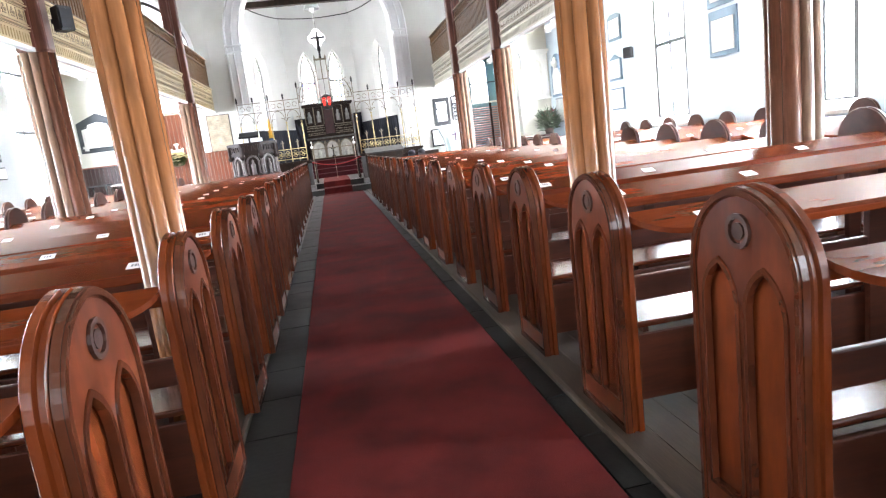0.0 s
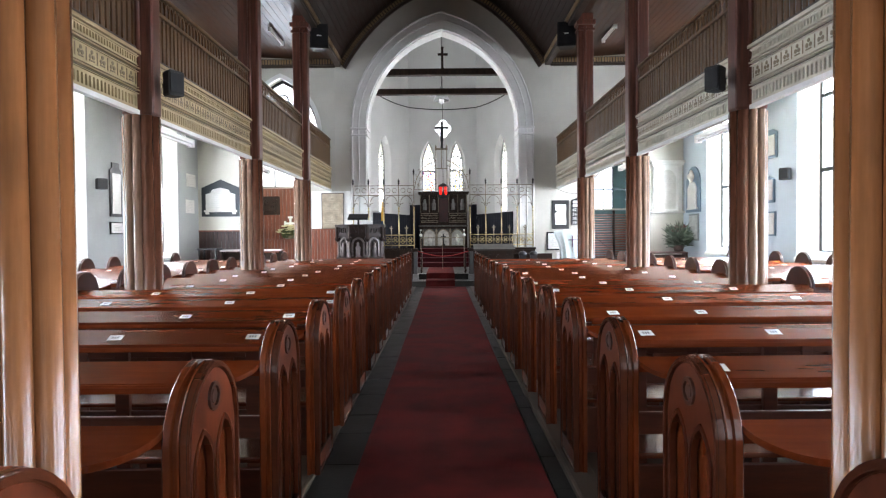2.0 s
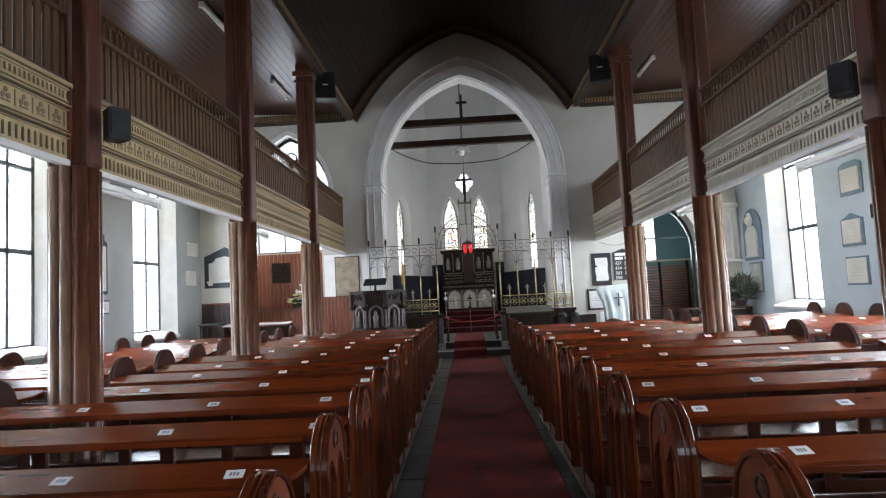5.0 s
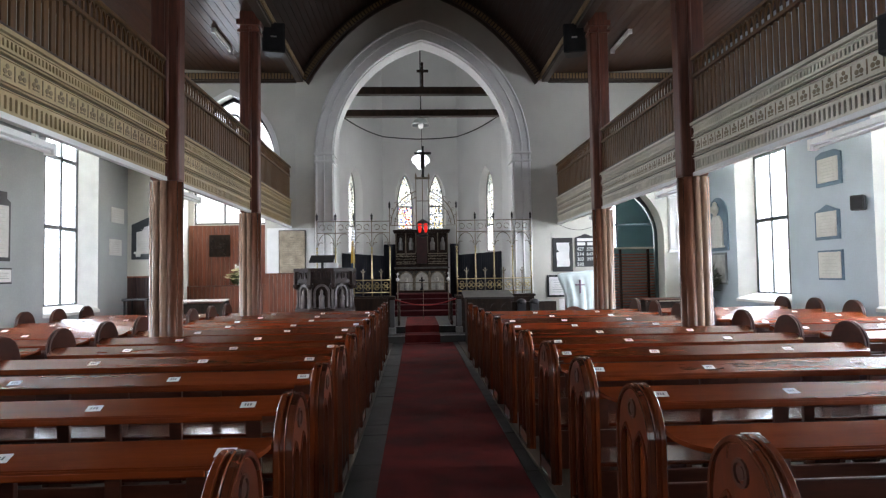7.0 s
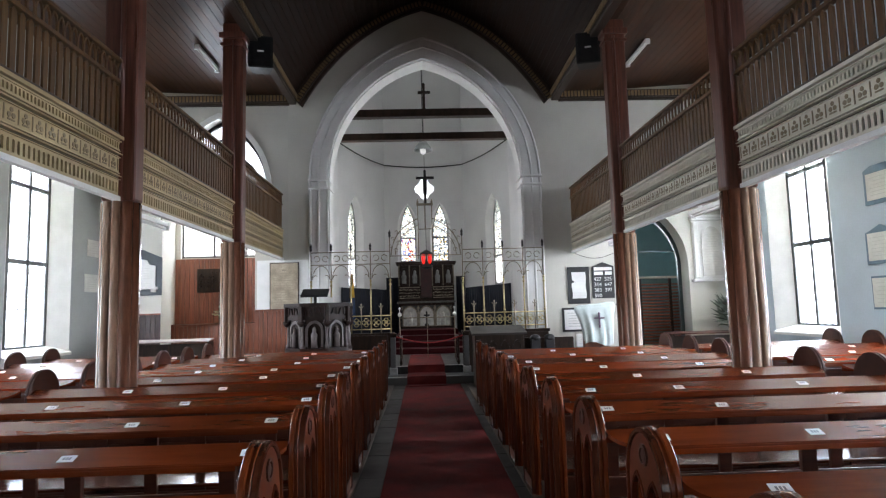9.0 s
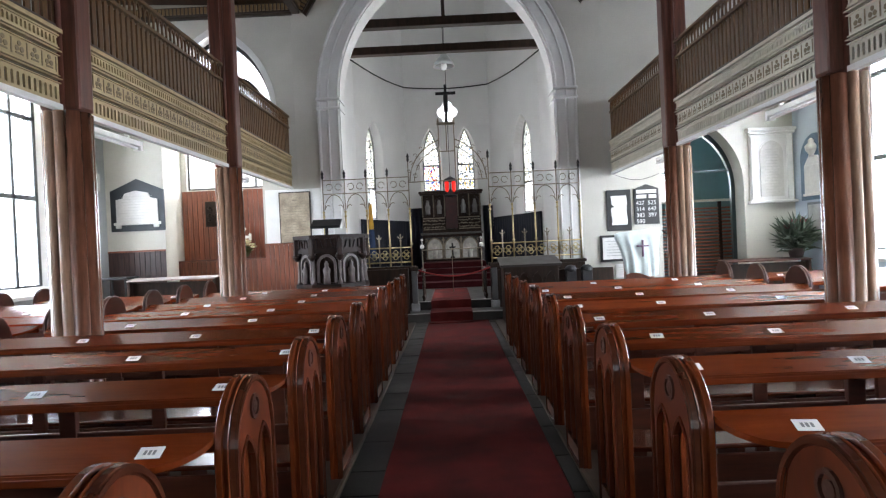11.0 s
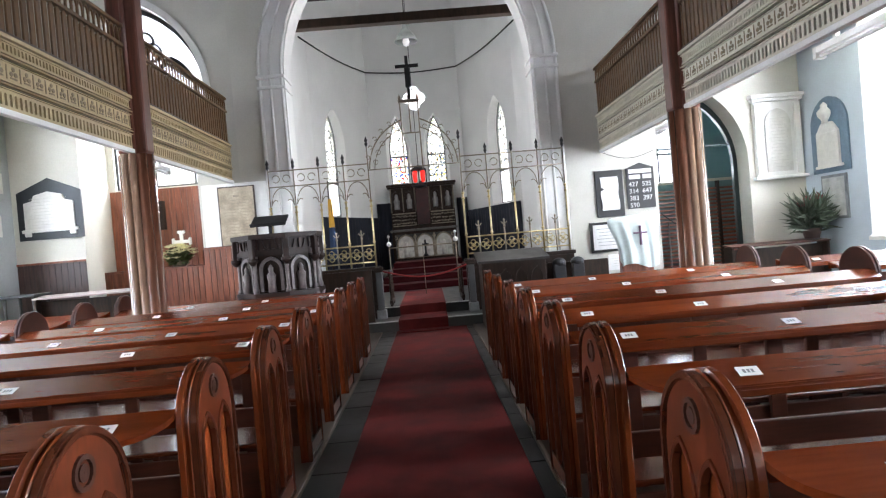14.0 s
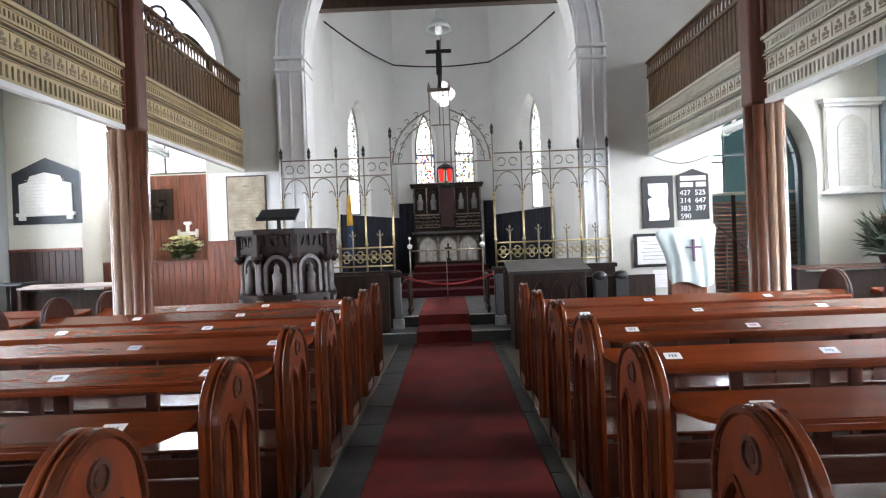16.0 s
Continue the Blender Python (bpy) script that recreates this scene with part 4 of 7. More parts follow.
def stained_mat(name, cols, scale):
    m = bpy.data.materials.new(name)
    m.use_nodes = True
    nt = m.node_tree
    nt.nodes.remove(nt.nodes["Principled BSDF"])
    out = nt.nodes["Material Output"]
    tc = nt.nodes.new("ShaderNodeTexCoord")
    v = nt.nodes.new("ShaderNodeTexVoronoi")
    v.inputs["Scale"].default_value = scale
    nt.links.new(tc.outputs["Object"], v.inputs["Vector"])
    sep = nt.nodes.new("ShaderNodeSeparateColor")
    nt.links.new(v.outputs["Color"], sep.inputs[0])
    ramp = nt.nodes.new("ShaderNodeValToRGB")
    ramp.color_ramp.interpolation = "CONSTANT"
    els = ramp.color_ramp.elements
    for i, (p, c) in enumerate(cols):
        e = els[i] if i < 2 else els.new(p)
        e.position, e.color = p, (*c, 1)
    nt.links.new(sep.outputs[0], ramp.inputs[0])
    tr = nt.nodes.new("ShaderNodeBsdfTransparent")
    nt.links.new(ramp.outputs[0], tr.inputs[0])
    gl = nt.nodes.new("ShaderNodeBsdfGlossy")
    gl.inputs["Roughness"].default_value = 0.15
    mx = nt.nodes.new("ShaderNodeMixShader")
    mx.inputs[0].default_value = 0.06
    nt.links.new(tr.outputs[0], mx.inputs[1])
    nt.links.new(gl.outputs[0], mx.inputs[2])
    nt.links.new(mx.outputs[0], out.inputs[0])
    return m


PALE_GLASS = stained_mat("pale_stained_glass", [(0.0, (0.8, 0.82, 0.8)), (0.22, (0.95, 0.95, 0.92)), (0.62, (0.5, 0.52, 0.5)), (0.70, (0.93, 0.9, 0.8)), (0.88, (0.3, 0.29, 0.28)), (0.95, (0.7, 0.75, 0.8))], 19)
COLOUR_GLASS = stained_mat("coloured_stained_glass", [(0.0, (0.9, 0.9, 0.86)), (0.34, (0.16, 0.32, 0.70)), (0.44, (0.70, 0.10, 0.06)), (0.53, (0.95, 0.92, 0.8)), (0.76, (0.80, 0.58, 0.2)), (0.82, (0.25, 0.36, 0.2)), (0.88, (0.92, 0.9, 0.88))], 20)
PATTERN_GLASS = stained_mat("dark_patterned_glass", [(0.0, (0.92, 0.92, 0.9)), (0.40, (0.2, 0.21, 0.18)), (0.55, (0.9, 0.9, 0.9)), (0.82, (0.35, 0.42, 0.5)), (0.90, (0.85, 0.75, 0.45))], 19)
CLEAR_PALE = glass_mat("plain_pale_glass", (0.97, 0.98, 1.0))


def lancet_window(place, rz, u, depth, w_in, w_out, z0, spring, apex, zo0, so, ao, n, panes, label):
    """A lancet in a wall whose inner face is y = 0: a splayed white funnel, dark frame, lead bars and panes at the back."""
    w = thing("window_" + str(n), label, "window", place, rz=rz, kind="structure")
    a = lancet(u - w_in / 2, u + w_in / 2, z0, spring, apex, 8)
    b = lancet(u - w_out / 2, u + w_out / 2, zo0, so, ao, 8)
    bm = bmesh.new()
    va = [bm.verts.new((p[0], 0.004, p[1])) for p in a]
    vb = [bm.verts.new((p[0], depth, p[1])) for p in b]
    for k in range(len(a)):
        bm.faces.new((va[k], va[(k + 1) % len(a)], vb[(k + 1) % len(a)], vb[k]))
    part("reveal", bm, STONE_WHITE, w)
    bm = bmesh.new()
    c = lancet(u - w_out / 2 + 0.03, u + w_out / 2 - 0.03, zo0 + 0.03, so, ao - 0.06, 8)
    ring(bm, b, c, "y", depth - 0.02, depth + 0.03)
    part("window_frame", bm, LEAD, w)
    bm = bmesh.new()
    z = zo0 + 0.3
    while z < ao - 0.3:
        box(bm, u - w_out / 2 + 0.03, u + w_out / 2 - 0.03, depth, depth + 0.012, z, z + 0.012)
        z += 0.33
    if panes[0][1] > zo0 + 0.4:
        box(bm, u - w_out / 2, u + w_out / 2, depth - 0.015, depth + 0.02, panes[0][1] - 0.02, panes[0][1] + 0.03)
    part("lead_bars", bm, LEAD, w)
    for (za, zb, m) in panes:
        bm = bmesh.new()
        pts = [p for p in c if za <= p[1] <= zb]
        low = [(u - w_out / 2 + 0.03, za), (u + w_out / 2 - 0.03, za)]
        if zb < so:
            pts = low + [(u + w_out / 2 - 0.03, zb), (u - w_out / 2 + 0.03, zb)]
        else:
            pts = low + [p for p in c if p[1] > max(za + 0.01, zo0 + 0.1)]
        prism(bm, pts, "y", depth + 0.004, depth + 0.008)
        g = part("pane", bm, m, w)
        g.visible_shadow = False
    return w


n = 20
for i, ((xa, ya), (xb, yb)) in enumerate(zip(AP, AP[1:])):
    L = math.hypot(xb - xa, yb - ya)
    rz = math.degrees(math.atan2(yb - ya, xb - xa))
    top = 6.0 if i == 2 else 11.6
    holes = []
    # unseen side openings, added to let the extra chancel lamps in
    if i in (0, 4):
        u = 22.15 - EAST - 0.6 if i == 0 else L - (22.15 - EAST - 0.6)
        holes = [rect(u - 0.7, u + 0.7, 3.0, 6.2)]
    if i == 1:
        holes = [lancet(0.665, 1.865, 2.35, 4.75, 5.85, 8)]
    if i == 3:
        holes = [lancet(L - 1.865, L - 0.665, 2.35, 4.75, 5.85, 8)]
    if i == 2:
        holes = [lancet(0.50, 1.32, 3.55, 4.85, 5.95, 8), lancet(1.80, 2.62, 3.55, 4.85, 5.95, 8)]
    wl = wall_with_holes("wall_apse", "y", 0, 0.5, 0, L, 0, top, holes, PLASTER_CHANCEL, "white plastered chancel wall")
    wl.matrix_basis = pose(xa, ya, 0, 0, 0, rz)
    if i in (1, 3):
        n += 1
        u = 1.265 if i == 1 else L - 1.265
        lancet_window((xa, ya, 0), rz, u, 0.22, 1.20, 0.70, 2.35, 4.75, 5.85, 2.55, 4.75, 5.75, n, [(2.58, 3.56, CLEAR_PALE), (3.59, 5.8, PALE_GLASS)], "narrow lancet window of pale stained glass in a white splay")
    if i == 2:
        for u, m in ((0.91, COLOUR_GLASS), (2.21, PATTERN_GLASS)):
            n += 1
            lancet_window((xa, ya, 0), rz, u, 0.22, 0.82, 0.62, 3.55, 4.85, 5.95, 3.6, 4.7, 5.9, n, [(3.63, 4.55, m), (4.56, 6.0, PALE_GLASS)], "pointed stained glass window with coloured figures" if m is COLOUR_GLASS else "pointed stained glass window of pale patterned glass")

# the gable over the centre windows, pierced by a quatrefoil
def quatrefoil(cx, cz, r, d, u):
    """Lower and upper edge of a four-lobed opening at u, or None outside it."""
    spans = []
    for ox, oz in ((d, 0), (-d, 0), (0, d * 1.15), (0, -d * 1.15)):
        h = r * r - (u - cx - ox) ** 2
        if h > 0:
            spans += [cz + oz - math.sqrt(h), cz + oz + math.sqrt(h)]
    return (min(spans), max(spans)) if spans else None


QC, QZ, QR, QD = 1.6, 6.50, 0.20, 0.19
L = AP[3][0] - AP[2][0]
us = [0.0, QC - QR - QD + 0.001] + [QC - QR - QD + 0.001 + (2 * (QR + QD) - 0.002) * k / 24 for k in range(1, 25)] + [L]
bm = bmesh.new()
for a, b in zip(us, us[1:]):
    qa, qb = quatrefoil(QC, QZ, QR, QD, a), quatrefoil(QC, QZ, QR, QD, b)
    if not qa or not qb:
        prism(bm, [(a, 6.0), (b, 6.0), (b, 11.6), (a, 11.6)], "y", 0, 0.5)
    else:
        prism(bm, [(a, 6.0), (b, 6.0), (b, qb[0]), (a, qa[0])], "y", 0, 0.5)
        prism(bm, [(a, qa[1]), (b, qb[1]), (b, 11.6), (a, 11.6)], "y", 0, 0.5)
bmesh.ops.remove_doubles(bm, verts=bm.verts, dist=1e-4)
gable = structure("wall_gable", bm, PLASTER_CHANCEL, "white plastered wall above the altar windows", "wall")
gable.matrix_basis = pose(AP[2][0], AP[2][1], 0)
qw = thing("window_30", "small quatrefoil window of plain bright glass", "window", (AP[2][0], AP[2][1], 0), kind="structure")
bm = bmesh.new()
box(bm, QC - 0.45, QC + 0.45, 0.24, 0.246, 5.95, 7.05)
g = part("pane", bm, CLEAR_PALE, qw)
g.visible_shadow = False
bm = bmesh.new()
box(bm, QC - 0.01, QC + 0.01, 0.225, 0.24, 6.0, 7.0)
box(bm, QC - 0.42, QC + 0.42, 0.225, 0.24, 6.49, 6.51)
part("lead_bars", bm, LEAD, qw)
bm = bmesh.new()
prism(bm, [(-3.6, 11.5), (0.1, 13.2), (3.8, 11.5), (3.8, 11.6), (0.1, 13.3), (-3.6, 11.6)], "y", EAST + 0.6, 30.5)
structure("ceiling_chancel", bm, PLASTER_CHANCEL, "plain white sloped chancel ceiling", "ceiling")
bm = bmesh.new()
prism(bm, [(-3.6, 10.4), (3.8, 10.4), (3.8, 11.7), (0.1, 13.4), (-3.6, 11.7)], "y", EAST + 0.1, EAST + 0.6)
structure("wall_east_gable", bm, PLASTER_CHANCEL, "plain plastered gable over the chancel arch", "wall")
# frames for the added side windows, hidden behind the arch
for s in (-1, 1):
    bm = bmesh.new()
    for k in range(2):
        box(bm, -0.02, 0.02, -0.7 + 0.7 * k + 0.33, -0.7 + 0.7 * k + 0.37, 3.0, 6.2)
    box(bm, -0.02, 0.02, -0.7, 0.7, 4.55, 4.61)
    w = structure("window_" + str(31 + (s > 0)), bm, FRAME_PAINT, "plain side window frame of the chancel, added and unseen", "window")
    w.location = (0.08 + s * 3.2, 22.15, 0)

# hangings round the apse
def curtain(name, a, b, z0, z1, material, label):
    bm = bmesh.new()
    d = Vector((b[0] - a[0], b[1] - a[1], 0))
    L = d.length
    d.normalize()
    nrm = Vector((d.y, -d.x, 0))
    m = max(12, int(L / 0.035))
    rows = []
    for k in range(m + 1):
        u = L * k / m
        w = 0.028 * math.sin(u * 34 + 1.2 * math.sin(u * 5)) + 0.05
        p = Vector((a[0], a[1], 0)) + d * u
        rows.append([bm.verts.new(p + nrm * (w * f) + Vector((0, 0, z))) for z, f in ((z0, 1.25), ((z0 + z1) / 2, 1.0), (z1, 0.85))] + [bm.verts.new(p + nrm * 0.006 + Vector((0, 0, z))) for z in (z1, z0)])
    for u, v in zip(rows, rows[1:]):
        for k in range(5):
            f = bm.faces.new((u[k], v[k], v[(k + 1) % 5], u[(k + 1) % 5]))
            f.smooth = True
    bm.faces.new(rows[0])
    bm.faces.new(rows[-1][::-1])
    bmesh.ops.recalc_face_normals(bm, faces=bm.faces)
    return tagged(part(name, bm, material), label, "curtain", "sanctuary hangings")


HANG = "dark navy hanging cloth on the sanctuary wall"
curtain("wall_hanging", (-2.80, 26.46), (-1.52, 29.82), 0.35, 2.50, BLACK_BLUE, HANG)
curtain("wall_hanging", (-1.47, 29.88), (-0.98, 29.88), 0.7, 2.97, BLACK_BLUE, HANG)
curtain("wall_hanging", (1.28, 29.88), (1.64, 29.88), 0.7, 2.97, BLACK_BLUE, HANG)
curtain("wall_hanging", (1.69, 29.82), (2.96, 26.46), 0.35, 2.50, BLACK_BLUE, HANG)

# tie beams, standing cross, pendant lamp and cable
for z0, z1, w in ((6.90, 7.11, 0.12), (6.26, 6.45, 0.11)):
    bm = bmesh.new()
    box(bm, -2.84, 3.0, 22.0 - w, 22.0 + w, z0, z1, 0.012)
    tagged(part("tie_beam", bm, DARKWOOD), "dark timber tie beam across the chancel", "beam", "tie beams")
bm = bmesh.new()
box(bm, 0.065, 0.135, 21.96, 22.04, 7.11, 7.80, 0.008)
box(bm, -0.06, 0.28, 21.965, 22.035, 7.57, 7.64, 0.008)
lathe(bm, [(0.06, 7.11), (0.045, 7.16)], (0.1, 22, 0), 8)
lathe(bm, [(0.02, 7.79), (0.045, 7.83), (0.0201, 7.87)], (0.1, 22, 0), 8)
tagged(part("beam_cross", bm, DARKWOOD), "small dark wooden cross standing on the beam", "cross")
lamp = thing("pendant_lamp", "grey bell-shaped pendant lamp on a thin rod", "lamp", (0.06, 24.0, 0))
bm = bmesh.new()
tube(bm, [(0, 0, 7.0), (0, 0, 13.22)], 0.012)
part("rod", bm, IRON, lamp)
bm = bmesh.new()
lathe(bm, [(0.05, 7.02), (0.07, 6.93), (0.08, 6.84), (0.13, 6.76), (0.24, 6.62), (0.29, 6.50), (0.28, 6.495), (0.22, 6.60), (0.06, 6.80)], n=20)
part("shade", bm, mat("grey_enamel", (0.32, 0.34, 0.33), 0.35, var=0.2), lamp)
bm = bmesh.new()
lathe(bm, [(0.03, 6.70), (0.07, 6.58), (0.09, 6.50), (0.07, 6.42), (0.02, 6.39)], n=14)
part("bulb", bm, PAPER, lamp)
bm = bmesh.new()
pts = [(-2.79, 25.2, 7.25)]
for (x0, y0, z0), (x1, y1, z1) in (((-2.79, 25.2, 7.25), (-1.46, 29.84, 7.48)), ((-1.46, 29.84, 7.48), (1.63, 29.84, 7.46)), ((1.63, 29.84, 7.46), (2.95, 25.2, 7.25))):
    for k in range(1, 9):
        t = k / 8
        pts.append((x0 + (x1 - x0) * t, y0 + (y1 - y0) * t, z0 + (z1 - z0) * t - 0.10 * math.sin(math.pi * t)))
tube(bm, pts, 0.022, 6)
tagged(part("wall_cable", bm, IRON), "dark cable slung along the apse wall", "cable")

# reredos and altar
rd = thing("reredos", "dark carved wooden reredos with pale figures in niches", "reredos", (0.10, 29.45, 0))
bm = bmesh.new()
box(bm, -1.08, 1.08, 0, 0.22, 0.95, 3.40, 0.01)
part("body", bm, DARKWOOD, rd)
bm = bmesh.new()
box(bm, -1.14, 1.14, -0.08, 0.24, 3.40, 3.46, 0.01)
box(bm, -1.17, 1.17, -0.11, 0.24, 3.46, 3.54, 0.015)
part("cornice", bm, DARKWOOD, rd)
for x in (-0.86, -0.44, 0.44, 0.86):
    bm = bmesh.new()
    o = lancet(x - 0.19, x + 0.19, 2.66, 3.14, 3.36, 6)
    i2 = lancet(x - 0.14, x + 0.14, 2.70, 3.12, 3.30, 6)
    ring(bm, o, i2, "y", -0.07, 0.004)
    part("niche", bm, DARKWOOD, rd)
    bm = bmesh.new()
    lathe(bm, [(0.09, 2.70), (0.085, 2.85), (0.10, 2.98), (0.055, 3.06), (0.06, 3.12), (0.05, 3.18), (0.015, 3.22)], (x, -0.02, 0), 10)
    part("figure", bm, mat("grey_niche_stone", (0.26, 0.26, 0.25), 0.6, var=0.25) if "grey_niche_stone" not in bpy.data.materials else bpy.data.materials["grey_niche_stone"], rd, "grey carved niche figure")
bm = bmesh.new()
box(bm, -0.21, 0.21, -0.14, 0.004, 2.15, 3.30, 0.01)
prism(bm, [(-0.24, 3.30), (0.24, 3.30), (0.0, 3.62)], "y", -0.15, 0.0)
part("tabernacle", bm, mat("dark_red_veil", (0.05, 0.012, 0.012), 0.6, var=0.4), rd, "dark tabernacle with gabled top")
random.seed(9)
for x0, x1 in ((-1.04, -0.25), (0.25, 1.04)):
    bm = bmesh.new()
    for k in range(16):
        cx = x0 + (x1 - x0) * (k + 0.5) / 16
        for z in (2.22, 2.34, 2.46):
            r = random.uniform(0.02, 0.035)
            bmesh.ops.create_icosphere(bm, subdivisions=1, radius=r, matrix=Matrix.Translation((cx + random.uniform(-0.01, 0.01), -0.02, z + random.uniform(-0.02, 0.02))))
    box(bm, x0, x1, -0.03, 0.002, 2.13, 2.16)
    box(bm, x0, x1, -0.03, 0.002, 2.53, 2.57)
    part("carved_frieze", bm, BRASS_DULL, rd, "gilded foliage carving")
for x in (-1.05, -0.65, -0.24, 0.24, 0.65, 1.05):
    bm = bmesh.new()
    tube(bm, [(x, -0.06, 2.6), (x, -0.06, 3.4)], 0.022, 8)
    part("colonnette", bm, BRASS_DULL, rd)
al = thing("altar", "dark framed altar with pale marble relief figures", "altar", (0.08, 28.85, 0))
bm = bmesh.new()
box(bm, -1.02, 1.02, -0.05, 0.55, 0.985, 1.93, 0.01)
part("body", bm, mat("grey_altar_stone", (0.05, 0.048, 0.043), 0.5, var=0.35, scale=6), al)
bm = bmesh.new()
box(bm, -1.1, 1.1, -0.14, 0.6, 1.93, 2.00, 0.015)
part("slab", bm, mat("dark_altar_slab", (0.10, 0.098, 0.09), 0.4, var=0.4, scale=7), al)
bm = bmesh.new()
ring(bm, rect(-1.04, 1.04, 1.0, 1.93), rect(-0.95, 0.95, 1.06, 1.84), "y", -0.12, -0.046)
part("front_frame", bm, DARKWOOD, al, "dark moulded frame round the relief")
ALTAR_MARBLE = mat("dull_grey_marble", (0.55, 0.54, 0.50), 0.45, var=0.3, scale=7)
for k in range(3):
    x = -0.62 + 0.62 * k
    bm = bmesh.new()
    prism(bm, lancet(x - 0.255, x + 0.255, 1.08, 1.50, 1.80, 8), "y", -0.068, -0.046)
    part("marble_panel", bm, ALTAR_MARBLE, al, "pale marble niche panel")
    bm = bmesh.new()
    ring(bm, lancet(x - 0.29, x + 0.29, 1.06, 1.50, 1.84, 8), lancet(x - 0.25, x + 0.25, 1.09, 1.50, 1.79, 8), "y", -0.095, -0.046)
    for q in (-1, 1):
        cx = x + q * 0.31
        ring(bm, [(cx + 0.06 * math.cos(t * math.pi / 5), 1.74 + 0.06 * math.sin(t * math.pi / 5)) for t in range(10)], [(cx + 0.035 * math.cos(t * math.pi / 5), 1.74 + 0.035 * math.sin(t * math.pi / 5)) for t in range(10)], "y", -0.085, -0.046)
    part("arch_panel", bm, BRASS_DULL, al)
    bm = bmesh.new()
    if k == 1:
        box(bm, x - 0.03, x + 0.03, -0.11, -0.066, 1.14, 1.62, 0.008)
        box(bm, x - 0.11, x + 0.11, -0.11, -0.066, 1.44, 1.50, 0.008)
        lathe(bm, [(0.09, 1.08), (0.07, 1.14), (0.03, 1.18)], (x, -0.08, 0), 8)
    else:
        lathe(bm, [(0.10, 1.09), (0.09, 1.2), (0.11, 1.34), (0.055, 1.44), (0.06, 1.51), (0.05, 1.56), (0.01, 1.60)], (x, -0.055, 0), 10)
    part("figure" if k != 1 else "relief_cross", bm, ALTAR_MARBLE if k != 1 else IRON, al, "pale carved figure" if k != 1 else "dark standing cross in the middle niche")
for x in (-1.0, -0.31, 0.31, 1.0):
    bm = bmesh.new()
    tube(bm, [(x, -0.08, 1.0), (x, -0.08, 1.92)], 0.025, 8)
    part("colonnette", bm, BRASS_DULL, al)
# hanging sanctuary lamp with red glasses
RED = bpy.data.materials.new("red_lamp_glass")
RED.use_nodes = True
rb = RED.node_tree.nodes["Principled BSDF"]
rb.inputs["Base Color"].default_value = (0.6, 0.01, 0.01, 1)
rb.inputs["Roughness"].default_value = 0.15
rb.inputs["Emission Color"].default_value = (1.0, 0.03, 0.02, 1)
rb.inputs["Emission Strength"].default_value = 0.55
sl = thing("sanctuary_lamp", "hanging sanctuary lamp with two glowing red glasses", "lamp", (0.09, 24.6, 0))
bm = bmesh.new()
lathe(bm, [(0.19, 3.38), (0.2, 3.42), (0.12, 3.47), (0.03, 3.52)], n=14)
part("crown", bm, IRON, sl)
for k in (-1, 1):
    bm = bmesh.new()
    lathe(bm, [(0.025, 3.08), (0.05, 3.12), (0.06, 3.22), (0.066, 3.36), (0.04, 3.38)], (k * 0.10, 0, 0), 12)
    part("glass", bm, RED, sl, "red glass cup")
for x in (-0.185, 0.0, 0.185):
    bm = bmesh.new()
    box(bm, x - 0.014, x + 0.014, -0.08, -0.055, 2.98, 3.40, 0.004)
    part("lantern_bar", bm, IRON, sl)
bm = bmesh.new()
lathe(bm, [(0.04, 2.92), (0.19, 2.97), (0.19, 3.0)], n=14)
part("tray", bm, IRON, sl)
bm = bmesh.new()
tube(bm, [(0, 0, 3.5), (0, 0, 13.2)], 0.008, 5)
part("chain", bm, IRON, sl)

